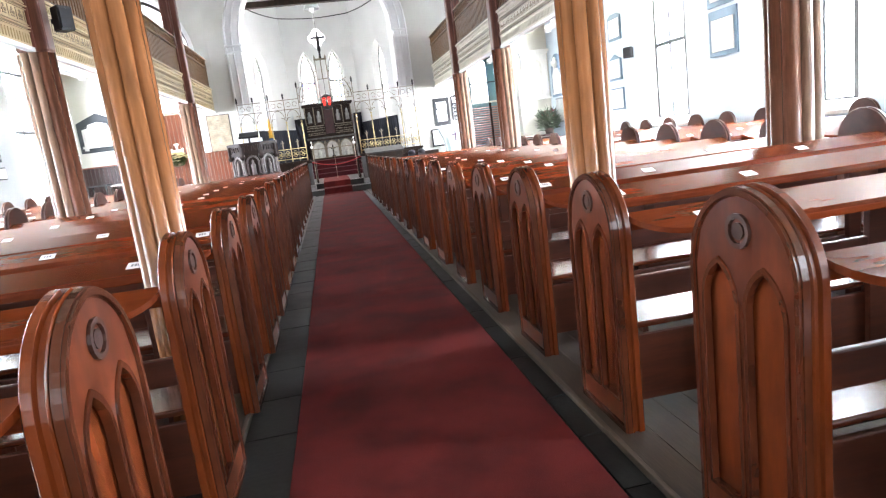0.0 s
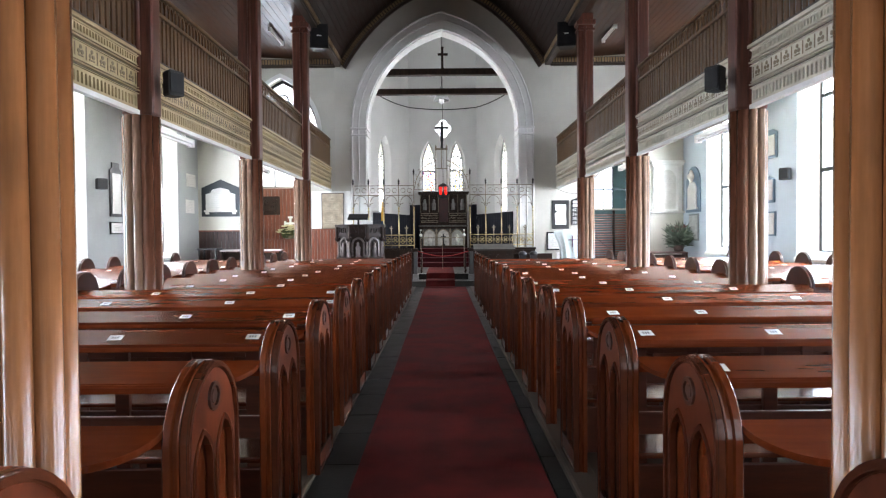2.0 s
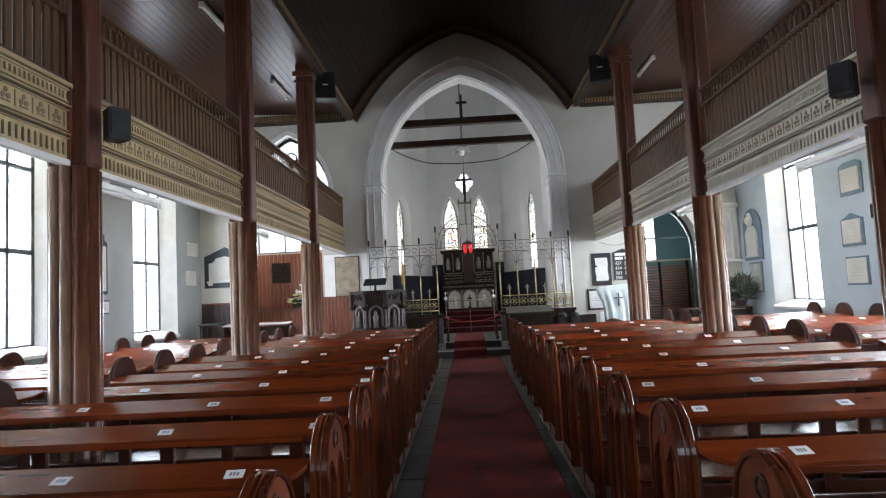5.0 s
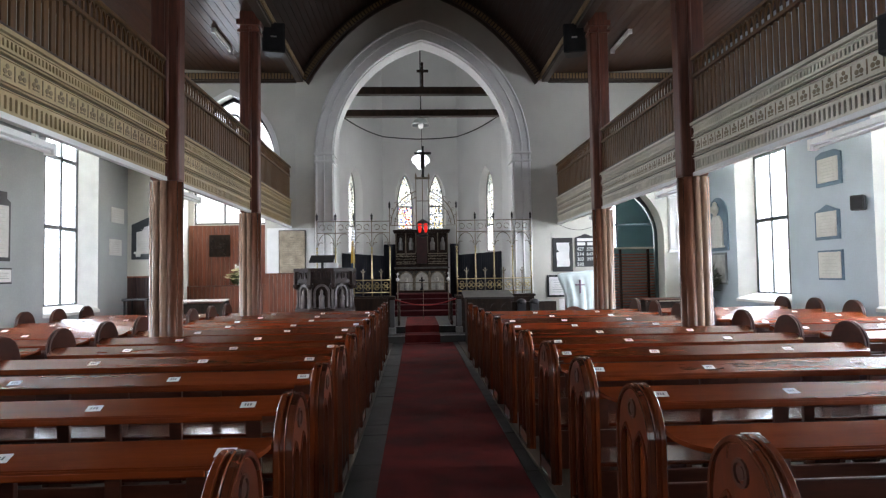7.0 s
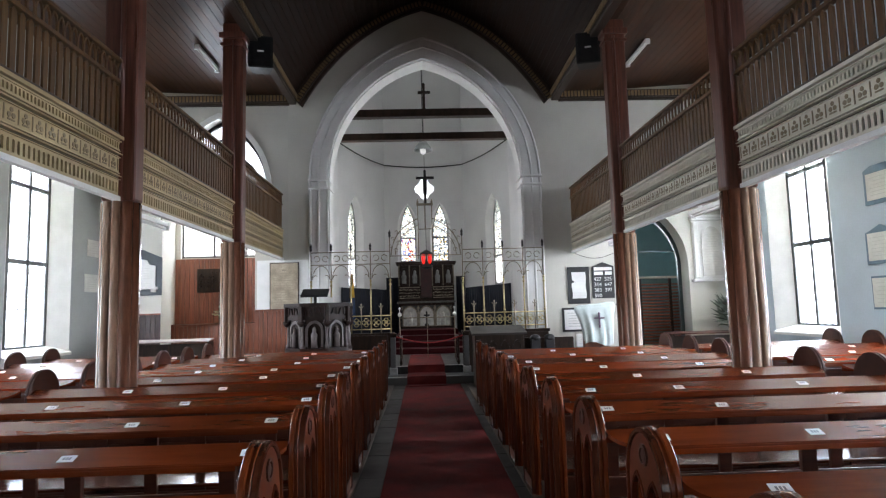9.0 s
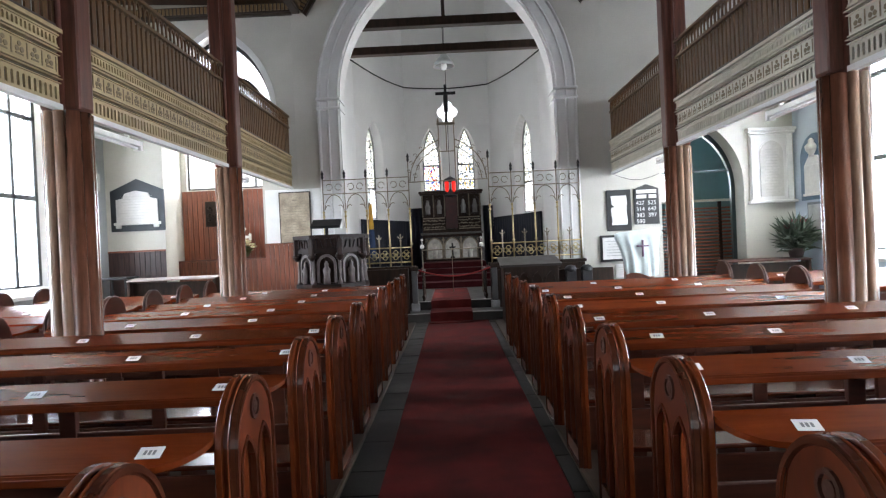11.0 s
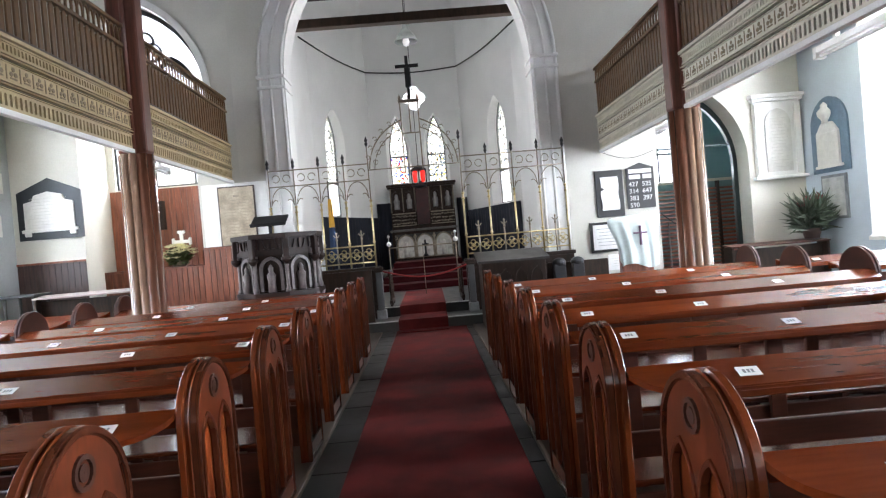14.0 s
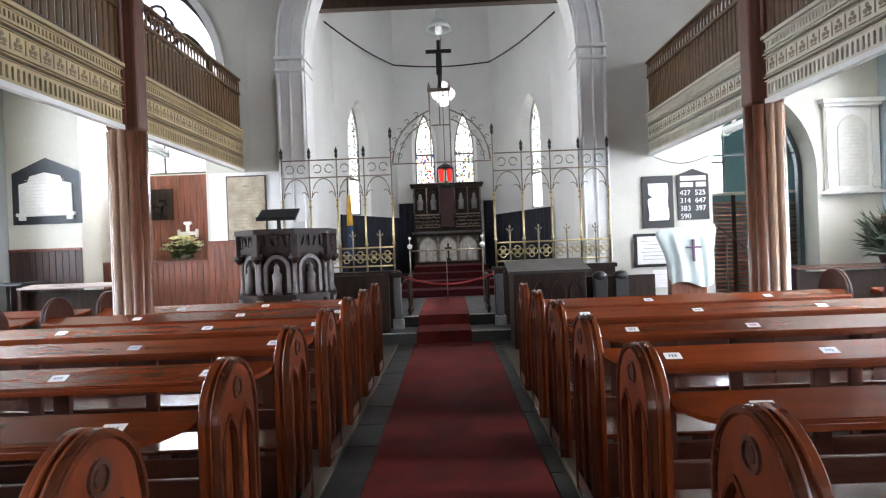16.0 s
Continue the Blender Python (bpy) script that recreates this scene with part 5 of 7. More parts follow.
# ---- brass chancel screen ----
SY = 20.45
for s, xs in ((-1, (-2.72, -2.24, -1.77, -1.30, -0.83)), (1, (0.92, 1.41, 1.90, 2.39, 2.88))):
    sc = thing("chancel_screen", "tall slender brass chancel screen with gothic scrollwork on a carved base", "screen", (0, SY, 0), group="chancel screens")
    x0, x1 = min(xs), max(xs)
    bm = bmesh.new()
    box(bm, x0 - 0.05, x1 + 0.05, -0.09, 0.09, 0.0, 1.08, 0.012)
    base = part("base_wall", bm, DARKWOOD, sc, "dark carved timber base")
    bm = bmesh.new()
    box(bm, x0 - 0.08, x1 + 0.08, -0.12, 0.12, 1.08, 1.15, 0.012)
    part("base_capping", bm, DARKWOOD, sc)
    k = 6
    for i in range(k):
        a = x0 + (x1 - x0) * i / k + 0.03
        b = x0 + (x1 - x0) * (i + 1) / k - 0.03
        bm = bmesh.new()
        ring(bm, lancet(a, b, 0.42, 0.82, 1.0, 5), lancet(a + 0.03, b - 0.03, 0.45, 0.82, 0.96, 5), "y", -0.115, -0.085)
        part("base_panel", bm, DARKWOOD, base)
    for x in xs:
        bm = bmesh.new()
        hi = 3.42 if abs(x) < 1.0 else 3.12
        tube(bm, [(x, 0, 1.15), (x, 0, 2.42)], 0.017, 8)
        for z in (1.62, 2.40, 2.30):
            lathe(bm, [(0.018, z - 0.025), (0.033, z), (0.018, z + 0.025)], (x, 0, 0), 8)
        pst = part("post", bm, BRASS, sc)
        bm = bmesh.new()
        tube(bm, [(x, 0, 2.42), (x, 0, hi)], 0.012, 6)
        part("upper_post", bm, BRASS_DULL, pst)
        bm = bmesh.new()
        lathe(bm, [(0.008, hi), (0.032, hi + 0.05), (0.02, hi + 0.09), (0.034, hi + 0.12), (0.004, hi + 0.2)], (x, 0, 0), 8)
        part("finial", bm, IRON, pst, "dark spear finial")
    for z, r, m in ((1.24, 0.016, BRASS), (1.56, 0.016, BRASS), (2.80, 0.012, BRASS_DULL), (3.10, 0.012, BRASS_DULL)):
        bm = bmesh.new()
        tube(bm, [(x0, 0, z), (x1, 0, z)], r, 6)
        part("rail", bm, m, sc)
    for a, b in zip(xs, xs[1:]):
        c, h = (a + b) / 2, abs(b - a) / 2
        bm = bmesh.new()
        tube(bm, [(c + h * 0.86 * math.cos(math.pi * t / 12), 0, 2.46 + 0.32 * math.sin(math.pi * t / 12)) for t in range(13)], 0.010, 5)
        for k in (-1, 1):
            tube(bm, [(c + k * (0.10 + 0.07 * math.cos(t * 0.6)), 0, 2.95 + 0.07 * math.sin(t * 0.6)) for t in range(10)], 0.009, 5)
            tube(bm, [(c + k * h * (0.9 - 0.5 * t / 6), 0, 2.45 + 0.05 * t - 0.012 * t * t * 0.5) for t in range(7)], 0.009, 5)
        part("scrollwork", bm, BRASS_DULL, sc)
        bm = bmesh.new()
        for q in (-0.5, 0.5):
            cx = c + q * h
            for k in range(4):
                ox, oz = 0.05 * math.cos(k * math.pi / 2), 0.05 * math.sin(k * math.pi / 2)
                tube(bm, [(cx + ox + 0.05 * math.cos(t * math.pi / 5), 0, 1.40 + oz + 0.05 * math.sin(t * math.pi / 5)) for t in range(10)], 0.009, 5, closed=True)
        part("quatrefoil_grille", bm, BRASS, sc)
        bm = bmesh.new()
        tube(bm, [(c, 0, 1.16), (c, 0, 1.72)], 0.016, 6)
        lathe(bm, [(0.014, 1.68), (0.024, 1.71), (0.014, 1.74), (0.012, 1.80), (0.020, 1.83), (0.003, 1.86)], (c, 0, 0), 8)
        for k in (-1, 1):
            tube(bm, [(c, 0, 1.75), (c + k * 0.035, 0, 1.77), (c + k * 0.055, 0, 1.80)], 0.011, 5)
        part("short_finial", bm, BRASS_DULL, sc)
# cresting over the gateway and the rood cross
gt = thing("screen_cresting", "scrolled ironwork arch over the screen gateway carrying a crucifix stand", "cresting", (0.04, SY, 0))
for k in (-1, 1):
    bm = bmesh.new()
    for (ax, az), (bx, bz), (cx, cz), r in (((0.84, 3.0), (0.80, 3.62), (0.17, 3.88), 0.014), ((0.74, 3.0), (0.70, 3.50), (0.17, 3.72), 0.010)):
        tube(bm, [(k * (ax * (1 - t) ** 2 + 2 * bx * t * (1 - t) + cx * t * t), 0, az * (1 - t) ** 2 + 2 * bz * t * (1 - t) + cz * t * t) for t in [q / 12 for q in range(13)]], r, 6)
    for q in range(5):
        t = 0.15 + 0.17 * q
        ox = 0.84 * (1 - t) ** 2 + 1.6 * t * (1 - t) + 0.17 * t * t
        oz = 3.0 * (1 - t) ** 2 + 7.24 * t * (1 - t) + 3.88 * t * t
        tube(bm, [(k * (ox + 0.04 + 0.035 * math.cos(w * 0.7)), 0, oz + 0.04 + 0.035 * math.sin(w * 0.7)) for w in range(8)], 0.008, 5)
        tube(bm, [(k * (ox - 0.10 + 0.045 * math.cos(w * 0.7)), 0, oz - 0.06 + 0.045 * math.sin(w * 0.7)) for w in range(9)], 0.007, 5)
    part("arch_scroll", bm, BRASS_DULL, gt)
    bm = bmesh.new()
    tube(bm, [(k * 0.17, 0, 2.9), (k * 0.17, 0, 4.20)], 0.013, 6)
    part("upright", bm, BRASS_DULL, gt)
bm = bmesh.new()
tube(bm, [(0, 0, 3.62), (0, 0, 4.25)], 0.013, 6)
part("upright", bm, BRASS_DULL, gt)
for z in (2.98, 3.62):
    bm = bmesh.new()
    tube(bm, [(-0.86 if z < 3 else -0.17, 0, z), (0.86 if z < 3 else 0.17, 0, z)], 0.012, 6)
    part("rail", bm, BRASS_DULL, gt)
bm = bmesh.new()
box(bm, -0.2, 0.2, -0.05, 0.05, 4.20, 4.25, 0.008)
for k in (-1, 0, 1):
    lathe(bm, [(0.02, 4.25), (0.03, 4.29), (0.004, 4.36)], (k * 0.17, 0, 0), 6)
part("stand", bm, BRASS_DULL, gt)
bm = bmesh.new()
box(bm, -0.03, 0.03, -0.025, 0.025, 4.24, 5.06, 0.005)
box(bm, -0.22, 0.22, -0.022, 0.022, 4.84, 4.90, 0.005)
box(bm, -0.05, 0.05, -0.05, -0.022, 4.45, 4.84, 0.02)
ro = tagged(part("rood_cross", bm, IRON), "dark wooden crucifix standing on the screen cresting", "cross")
ro.location = (0.06, SY, 0.012)

# gates, newels, rope
PALE_FOOT = mat("grey_worn_marble", (0.30, 0.30, 0.29), 0.5, var=0.3, scale=5)
for s in (-1, 1):
    nw = thing("gate_newel", "grey stone newel post beside the chancel steps", "post", (s * 0.86 + 0.08, 20.24, 0.17), group="gate newels")
    nw.scale.z = 1.21
    bm = bmesh.new()
    box(bm, -0.09, 0.09, -0.09, 0.09, 0, 0.14, 0.012)
    part("foot", bm, PALE_FOOT, nw)
    bm = bmesh.new()
    box(bm, -0.06, 0.06, -0.06, 0.06, 0.14, 0.72, 0.012)
    part("shaft", bm, mat("pale_worn_stone_post", (0.09, 0.09, 0.09), 0.5, var=0.25, scale=4) if s < 0 else bpy.data.materials["pale_worn_stone_post"], nw)
    bm = bmesh.new()
    box(bm, -0.085, 0.085, -0.085, 0.085, 0.72, 0.80, 0.02)
    part("cap", bm, DARKWOOD, nw)
    gate = thing("chancel_gate", "open dark wooden gate with turned balusters beside the carpet", "gate", (s * 0.70 + 0.08, 20.62, 0.345), group="chancel gates")
    for z0, z1 in ((0.05, 0.12), (0.60, 0.68)):
        bm = bmesh.new()
        box(bm, -0.03, 0.03, 0, 0.85, z0, z1, 0.008)
        part("rail", bm, DARKWOOD, gate)
    for k in range(6):
        bm = bmesh.new()
        lathe(bm, [(0.022, 0.0), (0.022, 0.12), (0.014, 0.2), (0.024, 0.34), (0.014, 0.48), (0.022, 0.6), (0.022, 0.64)], (0, 0.05 + 0.15 * k, 0), 8)
        part("baluster", bm, DARKWOOD, gate)
bm = bmesh.new()
tube(bm, [(-0.72 + 1.6 * t / 16, 20.20, 1.06 - 0.16 * math.sin(math.pi * t / 16)) for t in range(17)], 0.016, 6)
tagged(part("barrier_rope", bm, mat("red_rope", (0.32, 0.03, 0.03), 0.8, var=0.2)), "sagging red barrier rope across the chancel gate", "rope")
for x in (-0.70, 0.80):
    bl = thing("altar_rail_lamp", "small white globe lamp on the communion rail", "lamp", (x, 22.6, 0), group="rail lamps")
    bm = bmesh.new()
    tube(bm, [(0, 0, 0.34), (0, 0, 1.50)], 0.014, 6)
    part("stem", bm, BRASS_DULL, bl)
    bm = bmesh.new()
    bmesh.ops.create_uvsphere(bm, u_segments=12, v_segments=8, radius=0.055, matrix=Matrix.Translation((0, 0, 1.55)))
    part("globe", bm, PAPER, bl)
    bm = bmesh.new()
    bmesh.ops.create_uvsphere(bm, u_segments=10, v_segments=6, radius=0.034, matrix=Matrix.Translation((0, 0, 1.72)))
    tube(bm, [(0, 0, 1.58), (0, 0, 1.70)], 0.008, 6)
    part("finial", bm, PAPER, bl)
bm = bmesh.new()
tube(bm, [(-0.70, 22.6, 1.46), (0.80, 22.6, 1.46)], 0.016, 6)
tube(bm, [(0.05, 22.6, 0.345), (0.05, 22.6, 1.46)], 0.008, 6)
tagged(part("communion_rail", bm, BRASS_DULL), "thin brass communion rail before the altar", "rail")

# processional flag
fl = thing("flag", "furled yellow and blue flag on a dark pole", "flag", (-2.22, 24.0, 0.34))
bm = bmesh.new()
tube(bm, [(0, 0, 0), (0.05, 0, 2.9)], 0.016, 6)
part("pole", bm, DARKWOOD, fl)
for nm, z0, z1, m in (("yellow_cloth", 1.75, 2.45, mat("ochre_flag", (0.55, 0.30, 0.03), 0.8)), ("blue_cloth", 0.95, 1.75, mat("navy_flag", (0.015, 0.04, 0.10), 0.8))):
    bm = bmesh.new()
    rows = []
    for j in range(7):
        z = z0 + (z1 - z0) * j / 6
        w = 0.035 + 0.055 * (1 - (z - 0.95) / 1.6)
        rows.append([bm.verts.new((0.06 + w * math.cos(a * math.pi / 5) * (1 + 0.3 * math.cos(3 * a)), 0.6 * w * math.sin(a * math.pi / 5), z)) for a in range(10)])
    for u, v in zip(rows, rows[1:]):
        for a in range(10):
            bm.faces.new((u[a], u[(a + 1) % 10], v[(a + 1) % 10], v[a]))
    bm.faces.new(rows[0][::-1])
    bm.faces.new(rows[-1])
    part(nm, bm, m, fl)

for ob in bpy.data.objects:
    if ob not in built_before and ob.parent is None:
        ob.location.x -= APX

# ---- pulpit and its book desk ----
pu = thing("pulpit", "octagonal dark carved pulpit with arcaded panels and pale colonnettes", "pulpit", (-2.42, 19.10, 0.0))
pu.scale = (0.96, 0.96, 0.92)
R = 0.74
PUW = mat("dark_carved_pulpit_wood", (0.026, 0.013, 0.010), 0.5, var=0.5, scale=5, spec=0.25)
def octagon(r):
    return [(r * math.cos((k + 0.5) * math.pi / 4), r * math.sin((k + 0.5) * math.pi / 4)) for k in range(8)]
bm = bmesh.new()
prism(bm, octagon(R * 0.94), "z", 0.0, 0.95)
part("plinth", bm, PUW, pu)
bm = bmesh.new()
prism(bm, octagon(R * 0.86), "z", 0.95, 1.86)
part("drum", bm, DARKWOOD, pu)
for z0, z1, r in ((0.95, 1.02, 1.02), (1.66, 1.74, 0.98), (1.74, 1.95, 0.93), (1.95, 2.03, 1.06)):
    bm = bmesh.new()
    prism(bm, octagon(R * r), "z", z0, z1)
    part("moulding", bm, PUW, pu)
for k in range(8):
    a = (k + 1) * math.pi / 4
    h = R * 0.86 * math.cos(math.pi / 8)
    wd = R * 0.86 * math.sin(math.pi / 8)
    bm = bmesh.new()
    ring(bm, lancet(-wd + 0.05, wd - 0.05, 1.05, 1.42, 1.64, 6), lancet(-wd + 0.10, wd - 0.10, 1.05, 1.42, 1.58, 6), "y", -0.05, 0.004)
    o = part("arch_panel", bm, mat("pale_carved_stone", (0.13, 0.105, 0.10), 0.45, var=0.4, scale=8) if "pale_carved_stone" not in bpy.data.materials else bpy.data.materials["pale_carved_stone"], pu)
    o.matrix_basis = Matrix.Rotation(a + math.pi / 2, 4, "Z") @ Matrix.Translation((0, -h, 0))
    bm = bmesh.new()
    lathe(bm, [(0.07, 1.03), (0.06, 1.2), (0.075, 1.32), (0.035, 1.38), (0.042, 1.44), (0.01, 1.50)], n=9)
    o = part("figure", bm, bpy.data.materials["pale_carved_stone"], pu)
    o.matrix_basis = Matrix.Rotation(a + math.pi / 2, 4, "Z") @ Matrix.Translation((0, -h - 0.05, 0))
    for q in range(5):
        bm = bmesh.new()
        u = wd * (-0.8 + 0.4 * q)
        if q % 2:
            prism(bm, [(u - 0.045, 1.775), (u + 0.045, 1.775), (u, 1.915)], "y", -0.035, 0.0)
        else:
            box(bm, u - 0.022, u + 0.022, -0.03, 0.0, 1.765, 1.925, 0.006)
        o = part("frieze_carving", bm, PUW, pu)
        o.matrix_basis = Matrix.Rotation(a + math.pi / 2, 4, "Z") @ Matrix.Translation((0, -R * 0.93 * math.cos(math.pi / 8), 0))
    x, y = octagon(R * 0.97)[k]
    bm = bmesh.new()
    box(bm, -0.05, 0.05, -0.05, 0.05, 1.60, 2.0, 0.012)
    lathe(bm, [(0.03, 1.50), (0.085, 1.57), (0.085, 1.62)], n=10)
    o = part("corner_pilaster", bm, PUW, pu)
    o.matrix_basis = Matrix.Translation((x, y, 0)) @ Matrix.Rotation((k + 0.5) * math.pi / 4, 4, "Z")
    x, y = octagon(R * 0.92)[k]
    bm = bmesh.new()
    lathe(bm, [(0.05, 1.02), (0.05, 1.08), (0.032, 1.11), (0.032, 1.54), (0.06, 1.62), (0.06, 1.66)], (x, y, 0), 10)
    part("colonnette", bm, bpy.data.materials["pale_carved_stone"], pu)
    bm = bmesh.new()
    lathe(bm, [(0.05, 0.0), (0.05, 0.1), (0.035, 0.14), (0.035, 0.85), (0.06, 0.95)], (x * 1.02, y * 1.02, 0), 10)
    part("colonnette", bm, bpy.data.materials["pale_carved_stone"], pu)
bd = thing("pulpit_book_desk", "black sloping book desk on a short stem above the pulpit", "book desk", (-2.44, 18.75, 1.868))
bm = bmesh.new()
tube(bm, [(0, 0, 0), (0, 0, 0.16)], 0.03, 8)
part("stem", bm, IRON, bd)
bm = bmesh.new()
box(bm, -0.28, 0.28, -0.16, 0.16, -0.015, 0.015, 0.006)
box(bm, -0.28, 0.28, -0.18, -0.155, -0.015, 0.04, 0.004)
o = part("top", bm, BLACK, bd)
o.matrix_basis = pose(0, 0, 0.22, 28, 0, 0)
bm = bmesh.new()
box(bm, -0.1, 0.1, -0.03, 0.03, 0, 0.12, 0.004)
o = tagged(part("service_card_stack", bm, PAPER), "small stack of white service cards", "cards")
o.location = (-2.20, 18.98, 1.868)
bm = bmesh.new()
box(bm, -1.86, -0.98, 19.72, 19.80, 0.0, 1.12, 0.01)
fr = tagged(part("choir_front", bm, DARKWOOD), "dark plain panelled choir front", "panel front")

# reading desk on the other side
rdk = thing("reading_desk", "heavy dark wooden reading desk with a sloping top", "desk", (1.42, 18.95, 0.0))
bm = bmesh.new()
box(bm, -0.52, 0.52, -0.30, 0.35, 0.03, 1.12, 0.012)
part("body", bm, DARKWOOD, rdk)
bm = bmesh.new()
prism(bm, [(-0.36, 1.10), (0.40, 1.24), (0.40, 1.28), (-0.36, 1.14)], "x", -0.58, 0.58)
part("top", bm, mat("worn_grey_desk_top", (0.022, 0.017, 0.015), 0.4, var=0.3, scale=5), rdk, "worn greyish sloping top")
for k in range(4):
    bm = bmesh.new()
    x = -0.38 + 0.253 * k
    ring(bm, lancet(x - 0.11, x + 0.11, 0.15, 0.82, 1.0, 5), lancet(x - 0.08, x + 0.08, 0.18, 0.82, 0.96, 5), "y", -0.325, -0.296)
    part("arch_panel", bm, DARKWOOD, rdk)
for x in (2.3, 2.62):
    bm = bmesh.new()
    bmesh.ops.create_uvsphere(bm, u_segments=14, v_segments=8, radius=0.12, matrix=Matrix.Translation((x, 19.35, 0.98)) @ Matrix.Diagonal((1, 0.8, 0.7, 1)))
    box(bm, x - 0.10, x + 0.10, 19.28, 19.42, 0.0, 0.95, 0.01)
    tagged(part("stall_end", bm, BLACK), "dark rounded choir stall end", "stall", "stall ends")
bm = bmesh.new()
box(bm, 1.98, 3.2, 19.5, 19.58, 0.0, 0.98, 0.01)
tagged(part("choir_front", bm, DARKWOOD), "dark plain panelled choir front", "panel front")

# veiled stand with a purple cross
vs = thing("veiled_stand", "pale green-white veil with a purple cross draped over a stand", "veiled stand", (3.72, 19.6, 0.0))
bm = bmesh.new()
rows = []
m = 72
# a cloth over a flat board: wide shoulders with a raised corner, then folds falling close together
prof = ((1.70, 0.02, 0.02), (1.695, 0.36, 0.06), (1.66, 0.45, 0.085), (1.58, 0.465, 0.10), (1.45, 0.43, 0.115), (1.28, 0.385, 0.125), (1.08, 0.35, 0.135), (0.92, 0.335, 0.14), (0.80, 0.325, 0.14))
for z, rx, ry in prof:
    row = []
    for k in range(m):
        a = 2 * math.pi * k / m
        drop = max(0.0, min(1.0, (1.68 - z) / 0.5))
        ca, sa = math.cos(a), math.sin(a)
        x = rx * math.copysign(abs(ca) ** 0.6, ca)
        y = ry * math.copysign(abs(sa) ** 0.6, sa)
        lean = 0.07 * drop
        y += drop * (0.026 * math.sin(27 * x + 0.9 + 2 * z) + 0.014 * math.sin(46 * x + 1.3 * z))
        tip = 0.10 * max(0.0, x / 0.45) ** 2 - 0.03 * abs(x / 0.45)
        row.append(bm.verts.new((x + lean, y, z + tip * (1 - 0.6 * drop) - 0.05 * drop * math.sin(9 * x) * (z < 0.95))))
    rows.append(row)
for u, v in zip(rows, rows[1:]):
    for k in range(m):
        f = bm.faces.new((u[k], u[(k + 1) % m], v[(k + 1) % m], v[k]))
        f.smooth = True
bm.faces.new(rows[0])
part("veil", bm, mat("pale_veil_cloth", (0.60, 0.68, 0.68), 0.85, var=0.12, scale=5, grain=90), vs)
bm = bmesh.new()
box(bm, 0.06, 0.09, -0.165, -0.10, 1.16, 1.50, 0.006)
box(bm, -0.04, 0.19, -0.165, -0.10, 1.36, 1.39, 0.006)
part("cross", bm, mat("dull_purple", (0.16, 0.10, 0.16), 0.8), vs, "dull purple embroidered cross")
bm = bmesh.new()
box(bm, -0.26, 0.30, -0.05, 0.12, 0.0, 1.5, 0.01)
part("stand", bm, PANEL_WOOD, vs)
ms = thing("microphone_stand", "black boom microphone stand beside the veiled stand", "microphone stand", (4.32, 19.5, 0))
bm = bmesh.new()
lathe(bm, [(0.13, 0), (0.13, 0.02), (0.02, 0.03)], n=14)
part("foot", bm, IRON, ms)
bm = bmesh.new()
tube(bm, [(0, 0, 0.02), (0, 0, 1.52)], 0.012, 6)
part("pole", bm, IRON, ms)
bm = bmesh.new()
tube(bm, [(-0.12, 0, 1.68), (0.5, 0, 1.16)], 0.010, 6)
part("boom", bm, IRON, ms)

# ---- north recess with its boarded screen ----
bm = bmesh.new()
box(bm, -7.2, -3.35, EAST + 0.6, 22.9, -0.5, -0.03)
structure("floor_recess", bm, FLOOR_STONE, "dark stone floor of the side recess", "floor")
bm = bmesh.new()
box(bm, -7.3, -6.9, EAST + 0.6, 23.0, -0.5, 4.7)
box(bm, -3.75, -3.35, EAST + 0.6, 23.0, -0.5, 4.7)
box(bm, -7.3, -3.35, EAST + 0.6, 23.0, 4.5, 4.7)
structure("wall_recess", bm, PLASTER, "plain plastered walls of the side recess", "wall")
wall_with_holes("wall_recess_back", "y", 22.62, 22.95, -7.3, -3.35, -0.5, 4.7, [rect(-6.75, -4.15, 3.25, 4.35)], PLASTER, "plastered back wall of the recess with a high window")
bm = bmesh.new()
for x in (-6.75, -5.9, -5.03, -4.19):
    box(bm, x, x + 0.05, 22.7, 22.76, 3.25, 4.35)
box(bm, -6.75, -4.15, 22.7, 22.76, 3.25, 3.30)
structure("window_40", bm, FRAME_PAINT, "high recess window frame, bright with daylight", "window")


def planking(name, x0, x1, y, z0, z1, w, material, label, t=0.022):
    """Vertical tongue-and-groove boards on the plane y, facing the nave."""
    p = thing(name, label, "panelling", (0, 0, 0), kind="structure")
    n = max(1, round((x1 - x0) / w))
    pw = (x1 - x0) / n
    bm = bmesh.new()
    box(bm, -pw / 2 + 0.003, pw / 2 - 0.003, -t, 0, 0, z1 - z0, 0.004)
    me = mesh_of("plank", bm, material)
    for i in range(n):
        o = new("plank", me)
        o.parent = p
        o.location = (x0 + (i + 0.5) * pw, y, z0)
    return p


planking("boarded_screen", -6.88, -3.77, 22.60, 1.45, 3.22, 0.13, PANEL_WOOD, "red-brown boarded screen at the back of the recess")
planking("boarded_dado", -6.88, -3.77, 21.75, 0.0, 1.42, 0.11, PANEL_WOOD, "red-brown boarded dado under the flower ledge")
bm = bmesh.new()
box(bm, -6.88, -3.77, 21.70, 22.6, 1.42, 1.46, 0.008)
structure("recess_ledge", bm, PANEL_WOOD, "red-brown timber ledge in the recess", "ledge")
planking("boarded_dado", -4.20, -2.84, EAST - 0.004, 0.0, 1.76, 0.105, PANEL_WOOD, "red-brown boarded dado under the brass plaque")
planking("boarded_dado", -7.71, -6.42, EAST - 0.004, 0.0, 1.72, 0.12, mat("dark_brown_dado", (0.050, 0.022, 0.018), 0.4, var=0.4, scale=3, stretch=(7, 7, 0.7)), "dark brown boarded dado under the black memorial")
